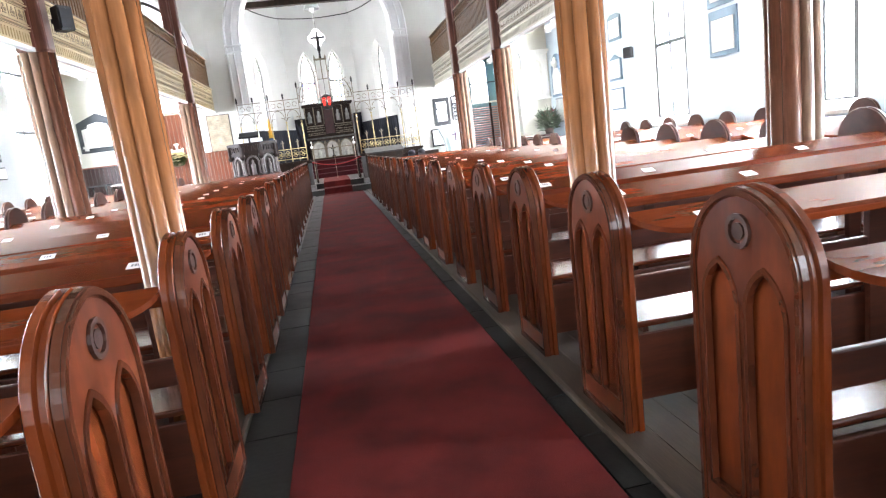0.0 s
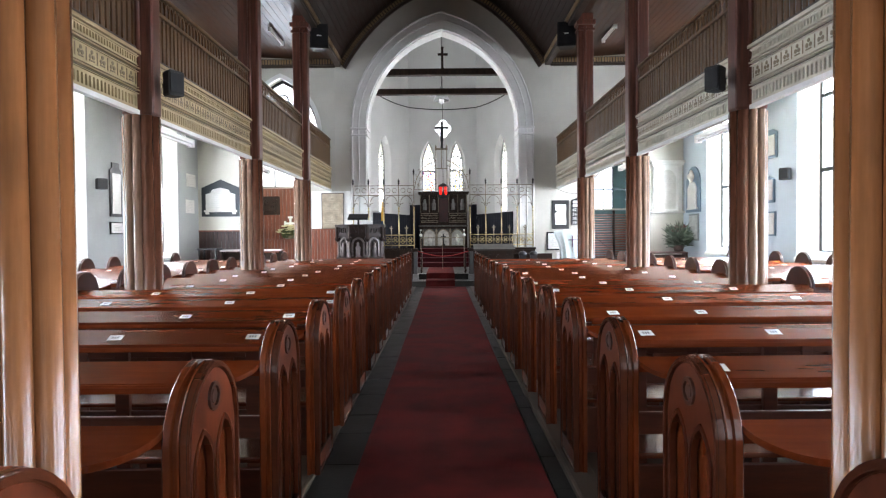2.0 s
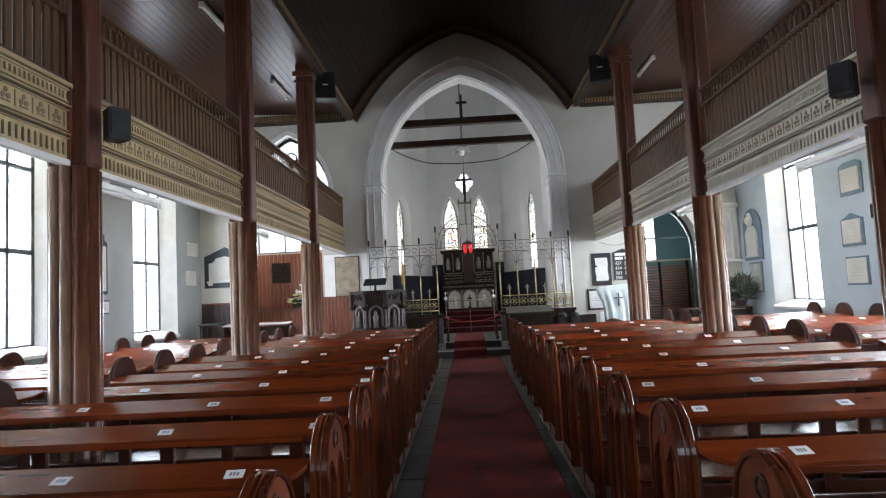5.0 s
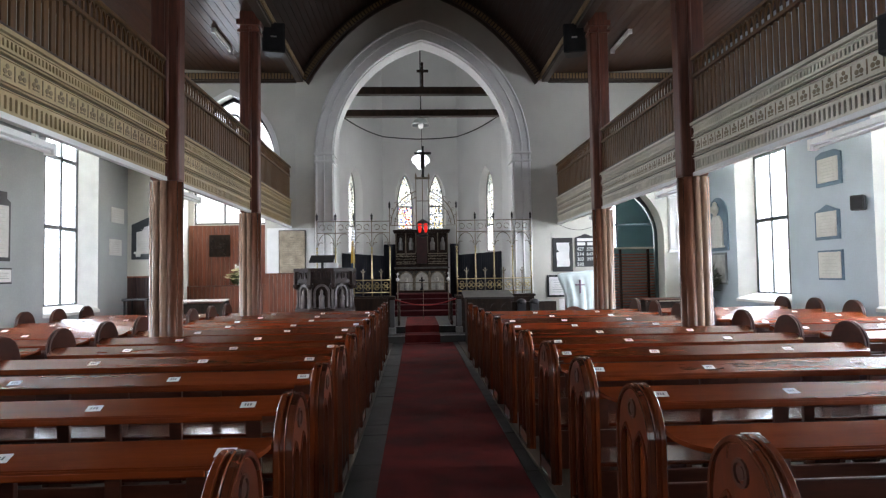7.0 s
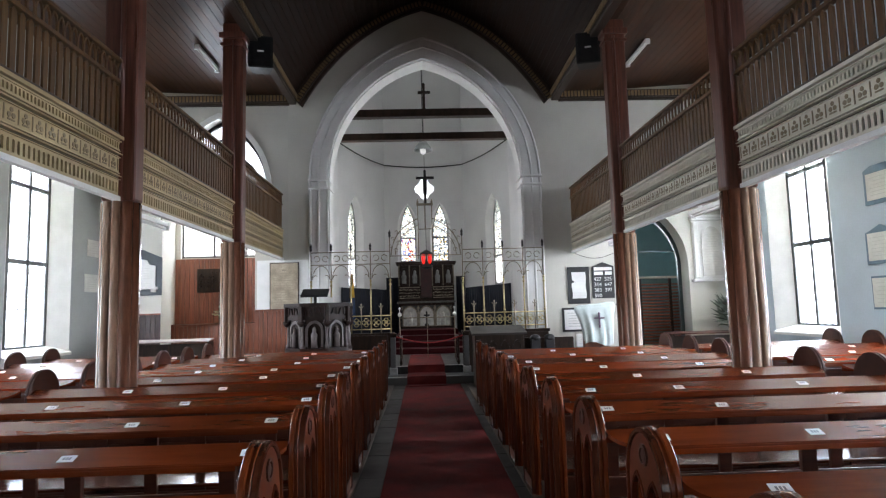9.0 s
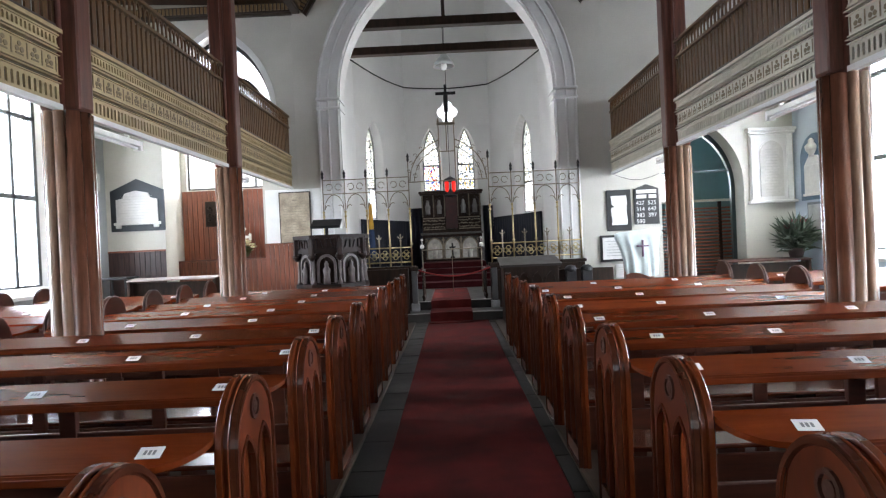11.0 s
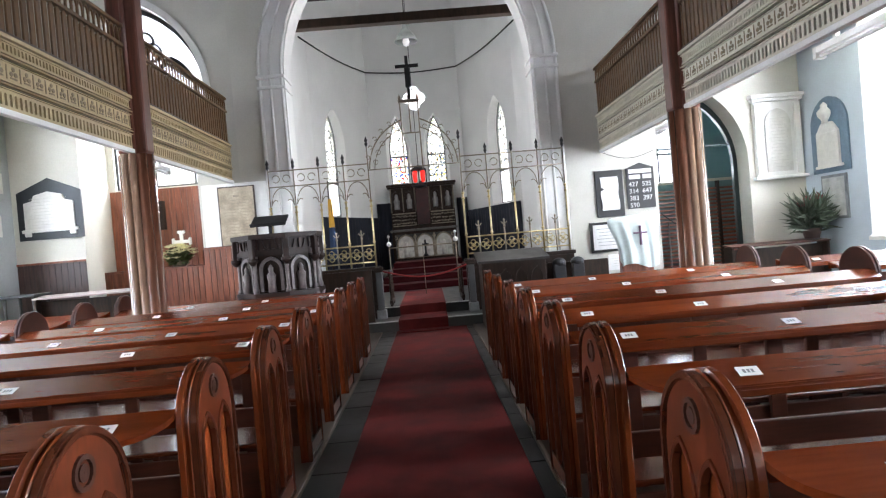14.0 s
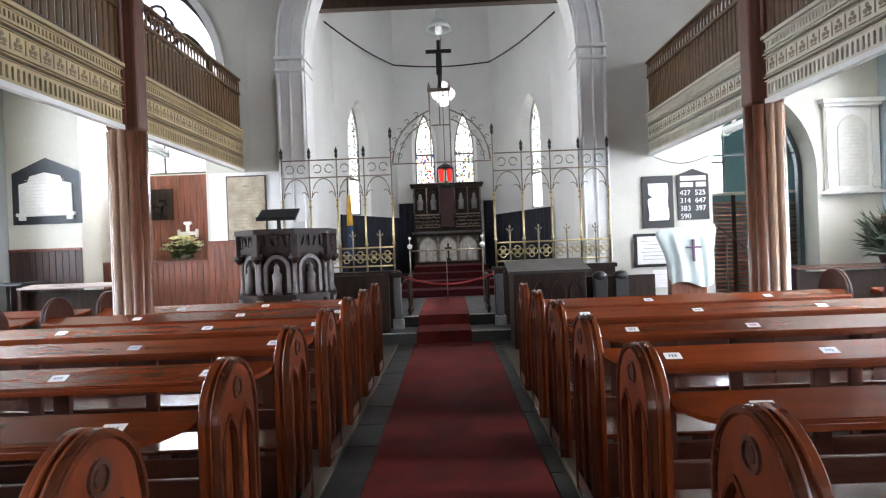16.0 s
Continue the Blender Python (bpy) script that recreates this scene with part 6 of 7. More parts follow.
for x0, x1, z in ((-4.20, -2.84, 1.74), (-7.71, -6.42, 1.72)):
    bm = bmesh.new()
    box(bm, x0, x1, EAST - 0.05, EAST - 0.003, z, z + 0.04, 0.008)
    structure("dado_rail", bm, PANEL_WOOD, "red-brown dado rail", "trim")
cp = thing("carved_panel", "dark carved wooden panel hung on the boarded screen", "carving", (-5.98, 22.56, 2.62))
bm = bmesh.new()
box(bm, -0.30, 0.30, -0.03, 0.012, -0.32, 0.32, 0.008)
part("backing", bm, DARKWOOD, cp)
bm = bmesh.new()
random.seed(12)
for k in range(26):
    bmesh.ops.create_icosphere(bm, subdivisions=1, radius=random.uniform(0.025, 0.05), matrix=Matrix.Translation((random.uniform(-0.22, 0.22), -0.03, random.uniform(-0.24, 0.24))))
part("relief", bm, DARKWOOD, cp)
rp = thing("bell_rope", "pale rope hanging in loops on the boarded screen", "rope", (-4.55, 22.5, 0))
bm = bmesh.new()
tube(bm, [(0, 0, 3.15), (0.03, 0, 2.7), (-0.05, 0, 2.4), (0.02, 0, 2.15), (0.12, 0, 2.05), (0.16, 0, 2.3), (0.08, 0, 2.8), (0.02, 0, 3.15)], 0.012, 6)
part("loop", bm, mat("hemp_rope", (0.5, 0.42, 0.3), 0.9), rp)

# flowers and white cross on the ledge
LEAF = mat("green_leaves", (0.10, 0.14, 0.035), 0.6, var=0.4, scale=20, islands=0.5)
PETAL = mat("cream_petals", (0.80, 0.76, 0.48), 0.7, var=0.2, scale=20, islands=0.3)


def leaves(bm, count, size, shape, seed, slim=0.22):
    random.seed(seed)
    for k in range(count):
        p, d = shape(random)
        d = d.normalized()
        u = d.orthogonal().normalized()
        u = Matrix.Rotation(random.uniform(0, 6.28), 3, d) @ u
        L = size * random.uniform(0.6, 1.3)
        w = L * slim
        nrm = d.cross(u) * 0.06 * L
        v = [bm.verts.new(q) for q in (p, p + d * L * 0.5 + u * w + nrm, p + d * L, p + d * L * 0.5 - u * w + nrm)]
        bm.faces.new((v[0], v[1], v[2]))
        bm.faces.new((v[0], v[2], v[3]))


fa = thing("flower_arrangement", "cream and yellow altar flowers with green leaves on the ledge", "flowers", (-5.20, 21.85, 1.46))
fa.scale = (1.35, 1.2, 1.1)
bm = bmesh.new()
lathe(bm, [(0.09, 0), (0.12, 0.06), (0.10, 0.12), (0.08, 0.13)], n=12)
part("bowl", bm, BRASS_DULL, fa)
bm = bmesh.new()
leaves(bm, 260, 0.15, lambda r: (Vector((r.uniform(-0.1, 0.1), r.uniform(-0.08, 0.08), r.uniform(0.05, 0.25))), Vector((r.uniform(-1, 1), r.uniform(-1, 1), r.uniform(-0.2, 1)))), 5)
tagged(part("foliage", bm, LEAF, fa), kind="stuff")
random.seed(6)
for k in range(60):
    bm = bmesh.new()
    a, e = random.uniform(0, 6.28), random.uniform(0.1, 1.5)
    c = Vector((math.cos(a) * math.cos(e) * 0.27, math.sin(a) * math.cos(e) * 0.22, 0.12 + math.sin(e) * 0.28))
    for j in range(6):
        b = j * math.pi / 3
        q = Vector((math.cos(b), math.sin(b), 0.5)) * 0.06
        v = [bm.verts.new(c + t) for t in (Vector((0, 0, 0)), q + Vector((-math.sin(b), math.cos(b), 0)) * 0.02, q * 1.4, q - Vector((-math.sin(b), math.cos(b), 0)) * 0.02)]
        bm.faces.new(v)
    part("blossom", bm, PETAL, fa)
bm = bmesh.new()
box(bm, -0.035, 0.035, -0.02, 0.02, 0.0, 0.72, 0.006)
box(bm, -0.17, 0.17, -0.02, 0.02, 0.50, 0.57, 0.006)
for x, z in ((0, 0.74), (-0.18, 0.535), (0.18, 0.535), (-0.05, 0.74), (0.05, 0.74), (-0.18, 0.585), (0.18, 0.585), (-0.18, 0.485), (0.18, 0.485)):
    bmesh.ops.create_icosphere(bm, subdivisions=1, radius=0.04, matrix=Matrix.Translation((x, 0, z)))
wc = tagged(part("ledge_cross", bm, WHITE), "white ornamental cross standing behind the flowers", "cross")
wc.location = (-5.22, 22.15, 1.455)

# gallery-level window in the east wall
gw = thing("window_41", "large pointed gallery window with tracery, bright with daylight", "window", (0, EAST, 0), kind="structure")
bm = bmesh.new()
ring(bm, lancet(-6.36, -3.80, 4.42, 4.75, 6.64, 10), lancet(-6.24, -3.92, 4.46, 4.75, 6.49, 10), "y", -0.05, 0.03)
part("surround", bm, STONE_WHITE, gw)
bm = bmesh.new()
ring(bm, lancet(-6.24, -3.92, 4.46, 4.75, 6.49, 10), lancet(-6.17, -3.99, 4.52, 4.75, 6.39, 10), "y", 0.25, 0.33)
box(bm, -5.11, -5.05, 0.25, 0.33, 4.46, 5.6)
for c in (-5.57, -4.59):
    ring(bm, lancet(c - 0.46, c + 0.46, 4.5, 4.8, 5.55, 8)[2:], lancet(c - 0.40, c + 0.40, 4.5, 4.8, 5.46, 8)[2:], "y", 0.26, 0.32, closed=False)
for k in range(3):
    a = math.pi / 2 + k * 2 * math.pi / 3
    cx, cz = -5.08 + 0.15 * math.cos(a), 5.72 + 0.15 * math.sin(a)
    ring(bm, [(cx + 0.19 * math.cos(t * math.pi / 8), cz + 0.19 * math.sin(t * math.pi / 8)) for t in range(16)], [(cx + 0.145 * math.cos(t * math.pi / 8), cz + 0.145 * math.sin(t * math.pi / 8)) for t in range(16)], "y", 0.26, 0.32)
part("tracery", bm, IRON, gw)
bm = bmesh.new()
prism(bm, lancet(-6.17, -3.99, 4.52, 4.75, 6.39, 10), "y", 0.29, 0.294)
g = part("pane", bm, CLEAR_PALE, gw)
g.visible_shadow = False

# ---- south side room behind the arch ----
bm = bmesh.new()
box(bm, 3.7, 8.1, EAST + 0.6, 23.8, -0.5, -0.03)
structure("floor_side_room", bm, FLOOR_STONE, "dark floor of the side room", "floor")
bm = bmesh.new()
box(bm, 3.7, 4.0, EAST + 0.6, 23.7, -0.5, 4.8)
box(bm, 7.7, 8.1, EAST + 0.6, 23.7, -0.5, 4.8)
box(bm, 3.7, 8.1, EAST + 0.6, 23.7, 4.6, 4.8)
structure("wall_side_room", bm, TEAL, "teal painted walls of the side room", "wall")
wall_with_holes("wall_side_room_back", "y", 23.4, 23.7, 3.7, 8.1, -0.5, 4.8, [rect(5.40, 6.10, 2.42, 3.95)], TEAL, "teal painted back wall with a small window")
wd = thing("window_42", "small bright side-room window with a dark crossbar", "window", (5.75, 23.45, 0), kind="structure")
bm = bmesh.new()
for b in ((-0.35, -0.31, 2.42, 3.95), (0.31, 0.35, 2.42, 3.95), (-0.02, 0.02, 2.42, 3.95), (-0.35, 0.35, 3.12, 3.17), (-0.35, 0.35, 2.42, 2.46)):
    box(bm, b[0], b[1], -0.02, 0.03, b[2], b[3])
part("window_frame", bm, FRAME_PAINT, wd)
bm = bmesh.new()
box(bm, -0.31, 0.31, 0.0, 0.005, 2.46, 3.95)
g = part("pane", bm, CLEAR_PALE, wd)
g.visible_shadow = False
bm = bmesh.new()
o = lancet(4.61, 6.41, -0.03, 2.6, 4.04, 12)
i2 = lancet(4.69, 6.33, -0.03, 2.6, 3.90, 12)
ring(bm, o[1:] + [o[0]], i2[1:] + [i2[0]], "y", EAST + 0.42, EAST + 0.52, closed=False)
box(bm, 4.69, 6.33, EAST + 0.44, EAST + 0.5, 2.96, 3.0)
structure("arch_frame", bm, mat("dark_teal_paint", (0.03, 0.05, 0.055), 0.4), "dark painted timber frame within the side arch", "frame")
lp = thing("louvred_partition", "brown slatted timber partition with a pale top rail", "partition", (0, 22.6, 0))
for k in range(26):
    bm = bmesh.new()
    prism(bm, [(-0.02, 0.0), (0.02, 0.03), (0.02, 0.045), (-0.02, 0.015)], "x", 4.15, 7.5)
    o = part("slat", bm, PANEL_WOOD, lp)
    o.location.z = 0.05 + 0.085 * k
for x in (4.15, 5.0, 5.85, 6.7, 7.46):
    bm = bmesh.new()
    box(bm, x, x + 0.07, -0.035, 0.035, 0, 2.36, 0.006)
    part("post", bm, DARKWOOD, lp)
bm = bmesh.new()
box(bm, 4.1, 7.55, -0.06, 0.06, 2.36, 2.42, 0.008)
part("top_rail", bm, CREAM_PALE, lp)

# ---- wall tablets, boards and fittings ----
def lines(bm, x0, x1, z0, z1, n, y, seed):
    random.seed(seed)
    for k in range(n):
        z = z1 - (z1 - z0) * (k + 0.5) / n
        d = random.uniform(0.0, 0.18) * (x1 - x0)
        box(bm, x0 + d, x1 - d, y - 0.0015, y, z - 0.0035, z + 0.0035)


def tablet(name, w, h, label, place, rz, frame_m=None, face=MARBLE, ink=INK, border=0.05, rows=7, head=None, seed=1, d=0.035):
    """A wall tablet standing off a wall plane at y = 0, facing -y; its foot at the middle of its lower edge."""
    t = thing(name, label, "tablet", place, rz=rz)
    if frame_m:
        bm = bmesh.new()
        pts = rect(-w / 2, w / 2, 0, h) if head is None else head(w, h)
        prism(bm, pts, "y", -d, -0.002)
        part("backing", bm, frame_m, t)
        b = border
    else:
        b = 0.0
        d = 0.0
    bm = bmesh.new()
    box(bm, -w / 2 + b, w / 2 - b, -d - 0.016, -d + 0.002 if frame_m else -0.002, b, h - b if head is None else h * 0.80, 0.004)
    part("slab", bm, face, t)
    bm = bmesh.new()
    lines(bm, -w / 2 + b + 0.05, w / 2 - b - 0.05, b + 0.05, (h - b if head is None else h * 0.8) - 0.05, rows, -d - 0.016, seed)
    tagged(part("inscription", bm, ink, t, "rows of small unreadable lettering"), kind="stuff")
    return t


FAINT = mat("faint_lettering", (0.52, 0.51, 0.48), 0.7, var=0.1)
N, S = 90.0, -90.0  # facing from the north wall (+x) and from the south wall (-x)
tablet("memorial_tablet", 0.66, 0.38, "plain pale marble tablet with faint lettering", (NORTH, 20.05, 3.09), N, None, MARBLE, FAINT, rows=5)
tablet("memorial_tablet", 0.62, 0.40, "plain pale marble tablet with faint lettering", (NORTH, 19.95, 2.28), N, None, MARBLE, FAINT, rows=6)
tb = tablet("memorial_tablet", 0.50, 1.26, "tall white marble tablet on a black slate back", (NORTH, 15.72, 2.04), N, BLACK, MARBLE, FAINT, border=0.07, rows=12, head=lambda w, h: [(-w / 2, 0), (w / 2, 0), (w / 2, h * 0.86), (w * 0.3, h * 0.9), (w * 0.3, h), (-w * 0.3, h), (-w * 0.3, h * 0.9), (-w / 2, h * 0.86)])
tablet("framed_notice", 0.56, 0.29, "small white notice in a black frame", (NORTH, 15.74, 1.63), N, BLACK, PAPER, INK, border=0.03, rows=4)
BLUE_T = "white marble tablet on a blue-grey slate back"
tablet("memorial_tablet", 0.70, 0.66, BLUE_T, (SOUTH, 15.53, 3.23), S, SLATE_BLUE, MARBLE, FAINT, border=0.07, rows=6, head=lambda w, h: [(-w / 2, 0), (w / 2, 0), (w / 2, h * 0.9), (w * 0.25, h), (-w * 0.25, h), (-w / 2, h * 0.9)])
tablet("memorial_tablet", 0.68, 0.66, BLUE_T, (SOUTH, 15.62, 2.22), S, SLATE_BLUE, MARBLE, FAINT, border=0.06, rows=6, head=lambda w, h: [(-w / 2, 0), (w / 2, 0), (w / 2, h * 0.82), (w * 0.3, h * 0.88), (0, h), (-w * 0.3, h * 0.88), (-w / 2, h * 0.82)])
tablet("memorial_tablet", 0.68, 0.56, BLUE_T, (SOUTH, 15.57, 1.46), S, SLATE_BLUE, MARBLE, FAINT, border=0.035, rows=6)
tablet("memorial_tablet", 0.95, 0.82, BLUE_T, (SOUTH, 11.03, 3.13), S, SLATE_BLUE, MARBLE, FAINT, border=0.10, rows=7)
tablet("memorial_tablet", 0.85, 0.86, BLUE_T, (SOUTH, 11.06, 2.2), S, SLATE_BLUE, MARBLE, FAINT, border=0.09, rows=6, head=lambda w, h: [(-w / 2, 0), (w / 2, 0), (w / 2, h), (-w / 2, h)])
tablet("memorial_tablet", 0.68, 0.80, "grey stone tablet in a dark frame", (SOUTH, 19.75, 1.32), S, mat("mid_grey_slate", (0.22, 0.24, 0.26), 0.5), mat("pale_grey_stone", (0.48, 0.49, 0.49), 0.6), FAINT, border=0.05, rows=8)
# arched blue memorial with an urn
bt = thing("memorial_tablet", "arched blue slate memorial with a white urn and scroll", "tablet", (SOUTH, 19.78, 2.17), rz=S)
bm = bmesh.new()
prism(bm, lancet(-0.5, 0.5, 0, 0.85, 1.37, 10), "y", -0.04, -0.002)
part("backing", bm, SLATE_BLUE, bt)
bm = bmesh.new()
box(bm, -0.30, 0.30, -0.085, -0.038, 0.12, 0.72, 0.01)
box(bm, -0.36, 0.36, -0.09, -0.038, 0.08, 0.13, 0.01)
prism(bm, [(-0.30, 0.72), (0.30, 0.72), (0.14, 0.90), (-0.14, 0.90)], "y", -0.08, -0.038)
lathe(bm, [(0.06, 0.88), (0.05, 0.94), (0.11, 1.02), (0.12, 1.10), (0.05, 1.18), (0.06, 1.22), (0.01, 1.27)], (0, -0.09, 0), 12)
part("monument", bm, MARBLE, bt, "white marble urn on a panel")
# black pentagonal memorial
hm = thing("memorial_tablet", "white marble scroll memorial on a black pentagonal back", "tablet", (-7.0, EAST, 2.19), rz=0)
bm = bmesh.new()
prism(bm, [(-0.60, 0), (0.60, 0), (0.60, 0.90), (0.0, 1.16), (-0.60, 0.90)], "y", -0.04, -0.003)
part("backing", bm, mat("blue_black_slate", (0.018, 0.024, 0.032), 0.4), hm)
bm = bmesh.new()
prism(bm, [(-0.46, 0.20), (0.46, 0.20), (0.46, 0.70), (0.30, 0.74), (0.26, 0.84), (0.0, 0.90), (-0.26, 0.84), (-0.30, 0.74), (-0.46, 0.70)], "y", -0.075, -0.038)
box(bm, -0.52, 0.52, -0.09, -0.038, 0.14, 0.20, 0.01)
for k in (-1, 1):
    box(bm, k * 0.42 - 0.06, k * 0.42 + 0.06, -0.085, -0.038, 0.07, 0.15, 0.015)
part("scroll", bm, MARBLE, hm)
bm = bmesh.new()
lines(bm, -0.38, 0.38, 0.25, 0.80, 9, -0.075, 3)
tagged(part("inscription", bm, FAINT, hm, "rows of faint lettering"), kind="stuff")
# brass plaque beside the chancel arch
bp = thing("memorial_plaque", "large tan mottled metal plaque in a thin dark frame", "plaque", (-3.49, EAST, 1.76), rz=0)
# thin white sheet painted in for the brightly lit wall round the plaque
bm = bmesh.new()
box(bm, -0.66, 0.58, -0.012, -0.003, -0.04, 1.2, 0.004)
part("backing", bm, WHITE, bp)
bm = bmesh.new()
box(bm, -0.35, 0.35, -0.05, -0.012, 0.0, 1.14, 0.006)
part("frame", bm, BROWN_PAINT, bp)
bm = bmesh.new()
box(bm, -0.325, 0.325, -0.06, -0.046, 0.025, 1.115, 0.004)
part("plate", bm, mat("tan_mottled_plate", (0.40, 0.33, 0.24), 0.45, metal=0.2, var=0.35, scale=5, grain=30), bp)
bm = bmesh.new()
box(bm, -0.05, 0.05, -0.066, -0.059, 0.93, 0.97)
lines(bm, -0.27, 0.27, 0.1, 0.9, 14, -0.06, 8)
part("inscription", bm, mat("tan_lettering", (0.27, 0.22, 0.16), 0.6), bp, "rows of worn lettering")
# notice board, hymn board, lower notice
nb = thing("notice_board", "white curled sheet on a black notice board", "notice board", (3.65, EAST, 1.71), rz=0)
bm = bmesh.new()
box(bm, -0.27, 0.27, -0.035, -0.003, 0, 0.90, 0.006)
part("board", bm, BLACK, nb)
bm = bmesh.new()
rows = []
for k in range(9):
    z = 0.13 + 0.64 * k / 8
    y = -0.045 - 0.012 * math.sin(k * 0.9)
    rows.append([bm.verts.new((x + 0.01 * math.sin(k * 1.3), y - dy, z)) for x, dy in ((-0.17, 0.0), (0.17, 0.008), (0.17, 0.005), (-0.17, -0.003))])
for u, v in zip(rows, rows[1:]):
    for k in range(4):
        bm.faces.new((u[k], u[(k + 1) % 4], v[(k + 1) % 4], v[k]))
bm.faces.new(rows[0])
bm.faces.new(rows[-1][::-1])
bmesh.ops.recalc_face_normals(bm, faces=bm.faces)
part("sheet", bm, PAPER, nb)
hb = thing("hymn_board", "black hymn board with white hymn numbers under a small pediment", "hymn board", (4.26, EAST, 1.83), rz=0)
bm = bmesh.new()
prism(bm, [(-0.27, 0), (0.27, 0), (0.27, 0.78), (0.0, 0.88), (-0.27, 0.78)], "y", -0.035, -0.003)
part("board", bm, BLACK, hb)
for k, (a, b) in enumerate((("427", "525"), ("314", "647"), ("383", "397"), ("590", ""))):
    for x, txt in ((-0.14, a), (0.12, b)):
        if txt:
            cu = bpy.data.curves.new("hymn_number", "FONT")
            cu.body, cu.size, cu.align_x, cu.extrude = txt, 0.125, "CENTER", 0.002
            cu.materials.append(PAPER)
            o = new("hymn_number", cu)
            o.parent = hb
            o.matrix_basis = pose(x, -0.040, 0.43 - 0.135 * k, 90, 0, 0)
for z0, z1, x0, x1 in ((0.68, 0.76, -0.22, 0.22), (0.57, 0.65, -0.22, 0.0), (0.57, 0.65, 0.05, 0.22)):
    bm = bmesh.new()
    box(bm, x0, x1, -0.04, -0.033, z0, z1)
    part("card", bm, PAPER, hb)
tablet("framed_notice", 0.66, 0.58, "white lettered tablet in a black frame", (3.54, EAST, 1.04), 0, BLACK, PAPER, INK, border=0.05, rows=6)
tablet("paper_notice", 0.45, 0.30, "white paper notice with faint lettering", (3.75, EAST, 0.68), 0, None, PAPER, FAINT, rows=4)
# white classical monument
mo = thing("wall_monument", "white stone wall monument with a cornice and arched tablet", "monument", (7.0, EAST, 2.17), rz=0)
bm = bmesh.new()
box(bm, -0.46, 0.46, -0.06, -0.003, 0.06, 1.50, 0.008)
part("body", bm, STONE_WHITE, mo)
for k in (-1, 1):
    bm = bmesh.new()
    box(bm, k * 0.39 - 0.06, k * 0.39 + 0.06, -0.10, -0.058, 0.1, 1.46, 0.012)
    part("pilaster", bm, STONE_WHITE, mo)
bm = bmesh.new()
box(bm, -0.5, 0.5, -0.13, -0.003, 1.50, 1.56, 0.012)
box(bm, -0.53, 0.53, -0.16, -0.003, 1.56, 1.64, 0.012)
part("cornice", bm, STONE_WHITE, mo)
bm = bmesh.new()
box(bm, -0.52, 0.52, -0.14, -0.003, 0.0, 0.06, 0.012)
part("sill", bm, STONE_WHITE, mo)
bm = bmesh.new()
prism(bm, lancet(-0.25, 0.25, 0.14, 1.08, 1.36, 10), "y", -0.085, -0.055)
part("arched_slab", bm, MARBLE, mo)
bm = bmesh.new()
lines(bm, -0.19, 0.19, 0.2, 1.2, 16, -0.085, 5)
tagged(part("inscription", bm, FAINT, mo, "rows of faint lettering"), kind="stuff")
bm = bmesh.new()
lines(bm, 6.6, 7.2, 1.3, 1.75, 4, EAST - 0.003, 4)
tagged(part("wall_lettering", bm, FAINT), "faint grey painted lettering on the wall", "lettering")

bm = bmesh.new()
tube(bm, [(3.56 + 1.0 * t / 12, EAST - 0.03, 2.96 - 0.03 * t / 12 - 0.13 * math.sin(math.pi * t / 12)) for t in range(13)], 0.006, 5)
tagged(part("wall_cable", bm, IRON), "thin slack cable hanging on the wall above the hymn board", "cable")

# loudspeakers
def speaker(x, y, z, w, d, h, rz, label, group, tilt=0.0):
    p = thing("loudspeaker", label, "loudspeaker", (x, y, z), group=group, rz=rz)
    bm = bmesh.new()
    prism(bm, [(-w / 2, -d / 2), (w / 2, -d / 2), (w * 0.36, d / 2), (-w * 0.36, d / 2)], "z", 0, h)
    bmesh.ops.bevel(bm, geom=list(bm.edges), offset=0.012, segments=2, affect="EDGES")
    part("cabinet", bm, BLACK, p)
    bm = bmesh.new()
    box(bm, -w * 0.42, w * 0.42, -d / 2 - 0.008, -d / 2 + 0.002, 0.03, h - 0.03, 0.004)
    part("grille", bm, IRON, p)
    bm = bmesh.new()
    box(bm, -0.025, 0.025, d / 2 - 0.02, d / 2 + 0.09, h * 0.4, h * 0.6, 0.004)
    part("bracket", bm, IRON, p)
    return p


speaker(-3.20, 8.62, 3.20, 0.20, 0.18, 0.29, 55, "black loudspeaker bracketed to a gallery column", "column loudspeakers")
speaker(3.20, 8.62, 3.20, 0.20, 0.18, 0.29, -55, "black loudspeaker bracketed to a gallery column", "column loudspeakers")
for s in (-1, 1):
    sp = speaker(s * 3.18, 17.2, 6.33, 0.46, 0.36, 0.62, s * -12, "large black loudspeaker hung below the vault edge", "hung loudspeakers")
    bm = bmesh.new()
    tube(bm, [(0, 0, 0.6), (0, 0, 0.72)], 0.012, 6)
    part("hanger", bm, IRON, sp)
    bm = bmesh.new()
    box(bm, -0.06, 0.06, -0.197, -0.187, 0.30, 0.33)
    part("badge", bm, PAPER, sp)
speaker(-7.58, 14.9, 2.62, 0.22, 0.18, 0.24, 60, "small black loudspeaker on the side wall", "wall loudspeakers")
speaker(7.38, 14.62, 2.67, 0.22, 0.18, 0.26, -60, "small blue-black loudspeaker on the side wall", "wall loudspeakers")

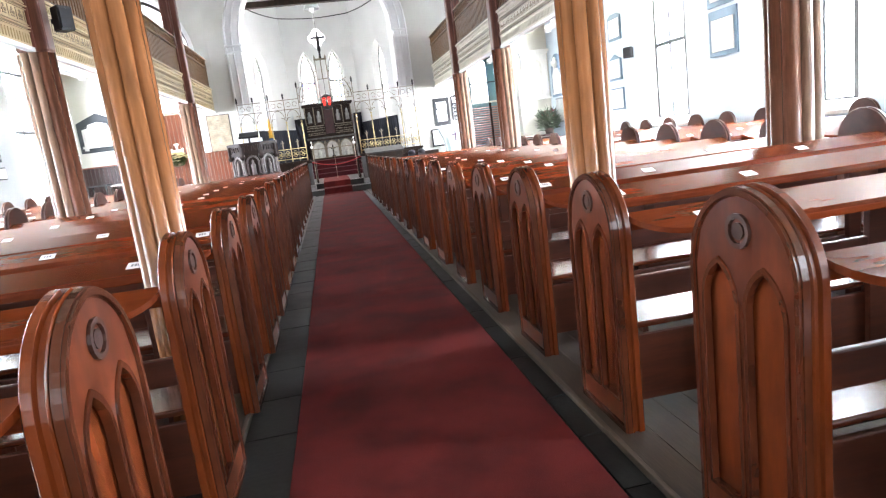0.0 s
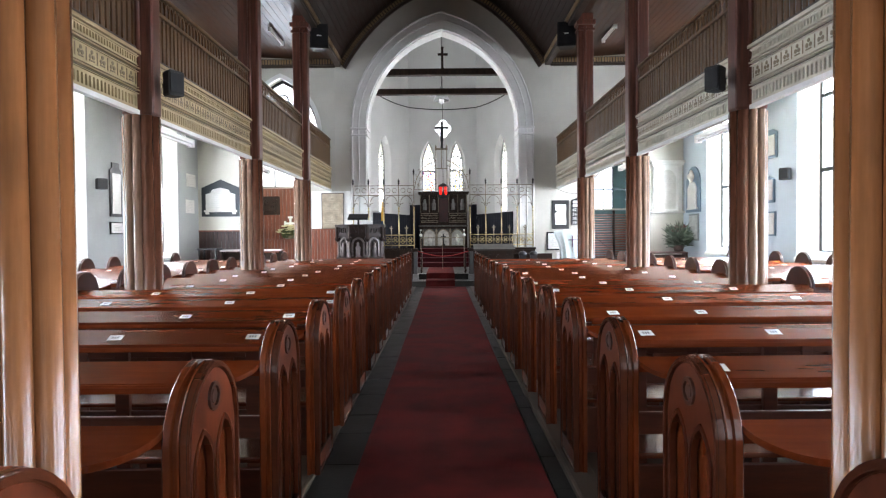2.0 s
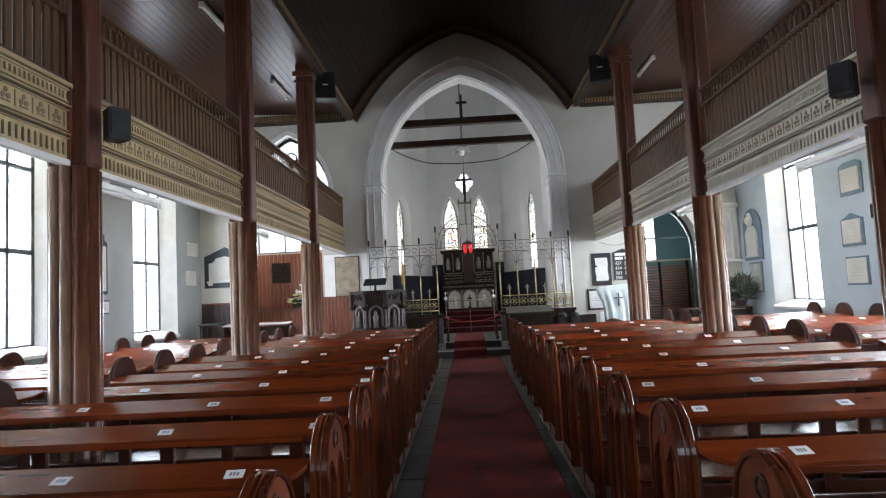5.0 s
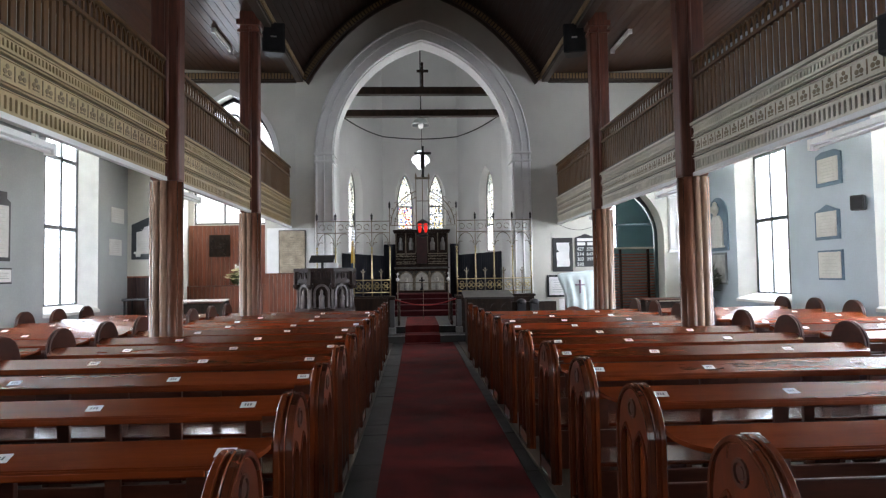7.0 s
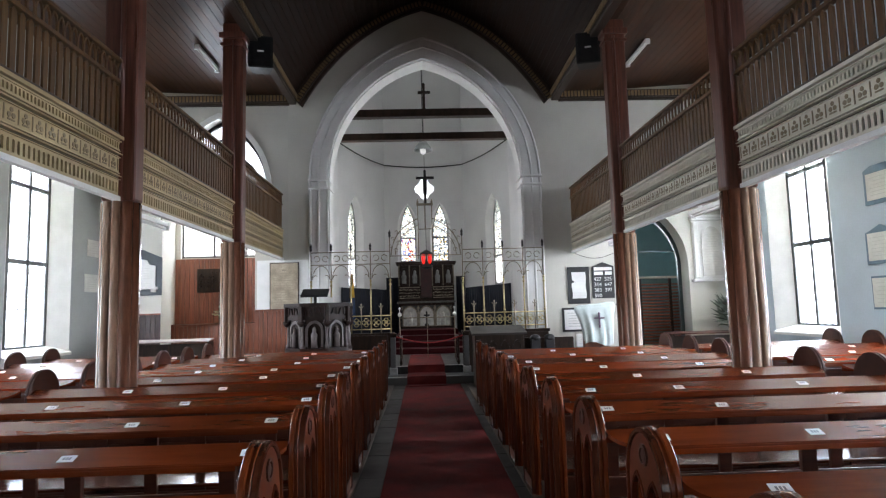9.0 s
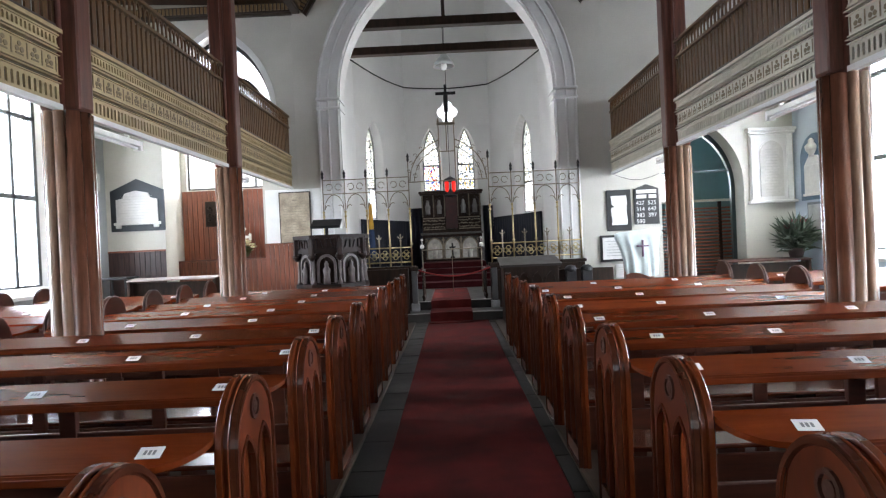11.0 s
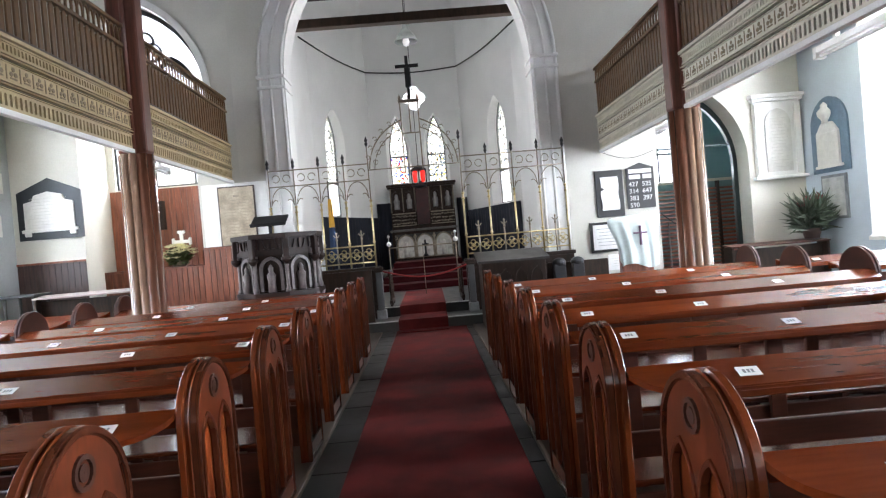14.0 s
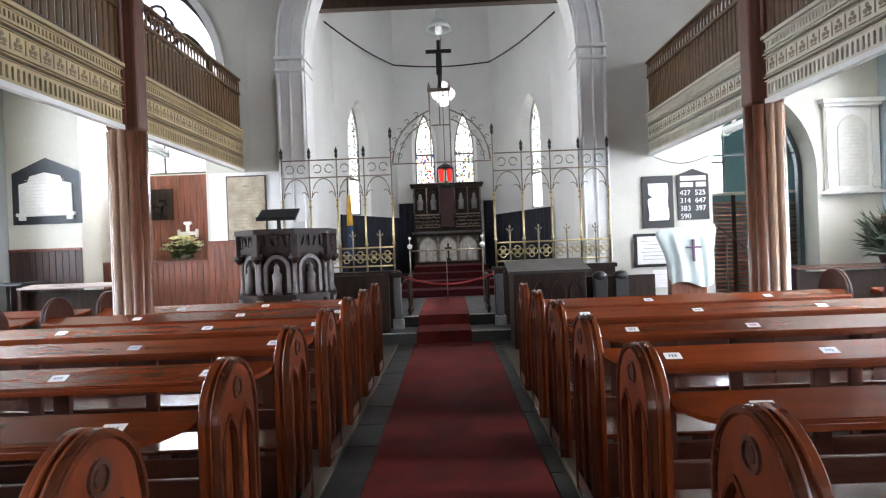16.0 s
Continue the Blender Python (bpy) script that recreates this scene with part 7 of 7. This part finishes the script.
# fluorescent battens: on the gallery ceiling and under the gallery fronts
def batten(x, y, z, L, label, group, hang):
    b = thing("batten_light", label, "light fitting", (x, y, z), group=group)
    bm = bmesh.new()
    box(bm, -0.045, 0.045, -L / 2, L / 2, 0.03, 0.09, 0.008)
    part("body", bm, WHITE, b)
    bm = bmesh.new()
    tube(bm, [(0, -L / 2 + 0.04, 0.005), (0, L / 2 - 0.04, 0.005)], 0.018, 8)
    part("tube", bm, PAPER, b)
    for k in (-1, 1):
        bm = bmesh.new()
        box(bm, -0.05, 0.05, *sorted((k * (L / 2 - 0.05), k * L / 2)), -0.02, 0.092, 0.008)
        part("end_cap", bm, WHITE, b)
    for k in (-1, 1):
        bm = bmesh.new()
        box(bm, -0.02, 0.02, k * L * 0.3 - 0.02, k * L * 0.3 + 0.02, 0.085, 0.09 + hang)
        part("clip", bm, WHITE, b)


for s in (-1, 1):
    for y in (5.5, 9.9, 14.25, 18.2):
        batten(s * 4.55, y, 6.97, 1.25, "white fluorescent batten on the gallery ceiling", "ceiling battens", 0.04)
    for y in (6.6, 10.6, 14.5, 18.3):
        batten(s * 3.70, y - 0.9, 2.87, 1.3, "white fluorescent batten under the gallery front", "gallery battens", 0.08)

# plant, tables and benches before the east wall
pl = thing("potted_plant", "spiky green potted plant with reddish tips on the desk", "plant", (7.08, 19.85, 1.0))
bm = bmesh.new()
lathe(bm, [(0.12, 0), (0.16, 0.14), (0.165, 0.18), (0.14, 0.18)], n=14)
part("pot", bm, mat("dark_clay", (0.06, 0.035, 0.03), 0.6), pl)
bm = bmesh.new()
leaves(bm, 520, 0.42, lambda r: (Vector((r.uniform(-0.14, 0.14), r.uniform(-0.1, 0.1), r.uniform(0.12, 0.5))), Vector((r.uniform(-1, 1), r.uniform(-1, 1), r.uniform(-0.1, 1.4)))), 21, 0.06)
tagged(part("foliage", bm, mat("grey_green_leaves", (0.10, 0.13, 0.09), 0.6, var=0.4, scale=20, islands=0.5), pl), kind="stuff")
bm = bmesh.new()
leaves(bm, 60, 0.12, lambda r: (Vector((r.uniform(-0.2, 0.2), r.uniform(-0.15, 0.15), r.uniform(0.45, 0.72))), Vector((r.uniform(-1, 1), r.uniform(-1, 1), r.uniform(0.2, 1)))), 22)
tagged(part("blossom", bm, mat("dull_red_tips", (0.20, 0.05, 0.05), 0.7, islands=0.4), pl), kind="stuff")


def front_desk(x0, x1, y, h, top_m, label):
    d = thing("front_desk", label, "desk", ((x0 + x1) / 2, y, 0), group="front desks")
    w = (x1 - x0) / 2
    bm = bmesh.new()
    box(bm, -w + 0.04, w - 0.04, -0.02, 0.02, 0.12, h - 0.1, 0.006)
    part("panel", bm, DARKWOOD, d)
    bm = bmesh.new()
    prism(bm, [(-0.18, h - 0.06), (0.18, h - 0.02), (0.18, h), (-0.18, h - 0.035)], "x", -w, w)
    part("top", bm, top_m, d)
    for k in (-1, 1):
        bm = bmesh.new()
        box(bm, *sorted((k * w, k * (w - 0.05))), -0.15, 0.15, 0.0, h - 0.045, 0.008)
        part("end", bm, DARKWOOD, d)


front_desk(-6.5, -4.75, 19.2, 1.18, mat("pale_desk_top", (0.32, 0.26, 0.25), 0.4, var=0.15), "dark low desk with a pale polished top")
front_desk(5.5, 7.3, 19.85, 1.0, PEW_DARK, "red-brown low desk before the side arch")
stl = thing("small_table", "small dark carved side table by the wall", "table", (-7.05, 19.75, 0))
bm = bmesh.new()
box(bm, -0.30, 0.30, -0.25, 0.25, 1.16, 1.21, 0.01)
part("top", bm, BLACK, stl)
for x in (-0.25, 0.25):
    for y in (-0.2, 0.2):
        bm = bmesh.new()
        lathe(bm, [(0.03, 0), (0.03, 0.3), (0.022, 0.5), (0.035, 0.7), (0.022, 0.9), (0.03, 1.165)], (x, y, 0), 8)
        part("leg", bm, BLACK, stl)
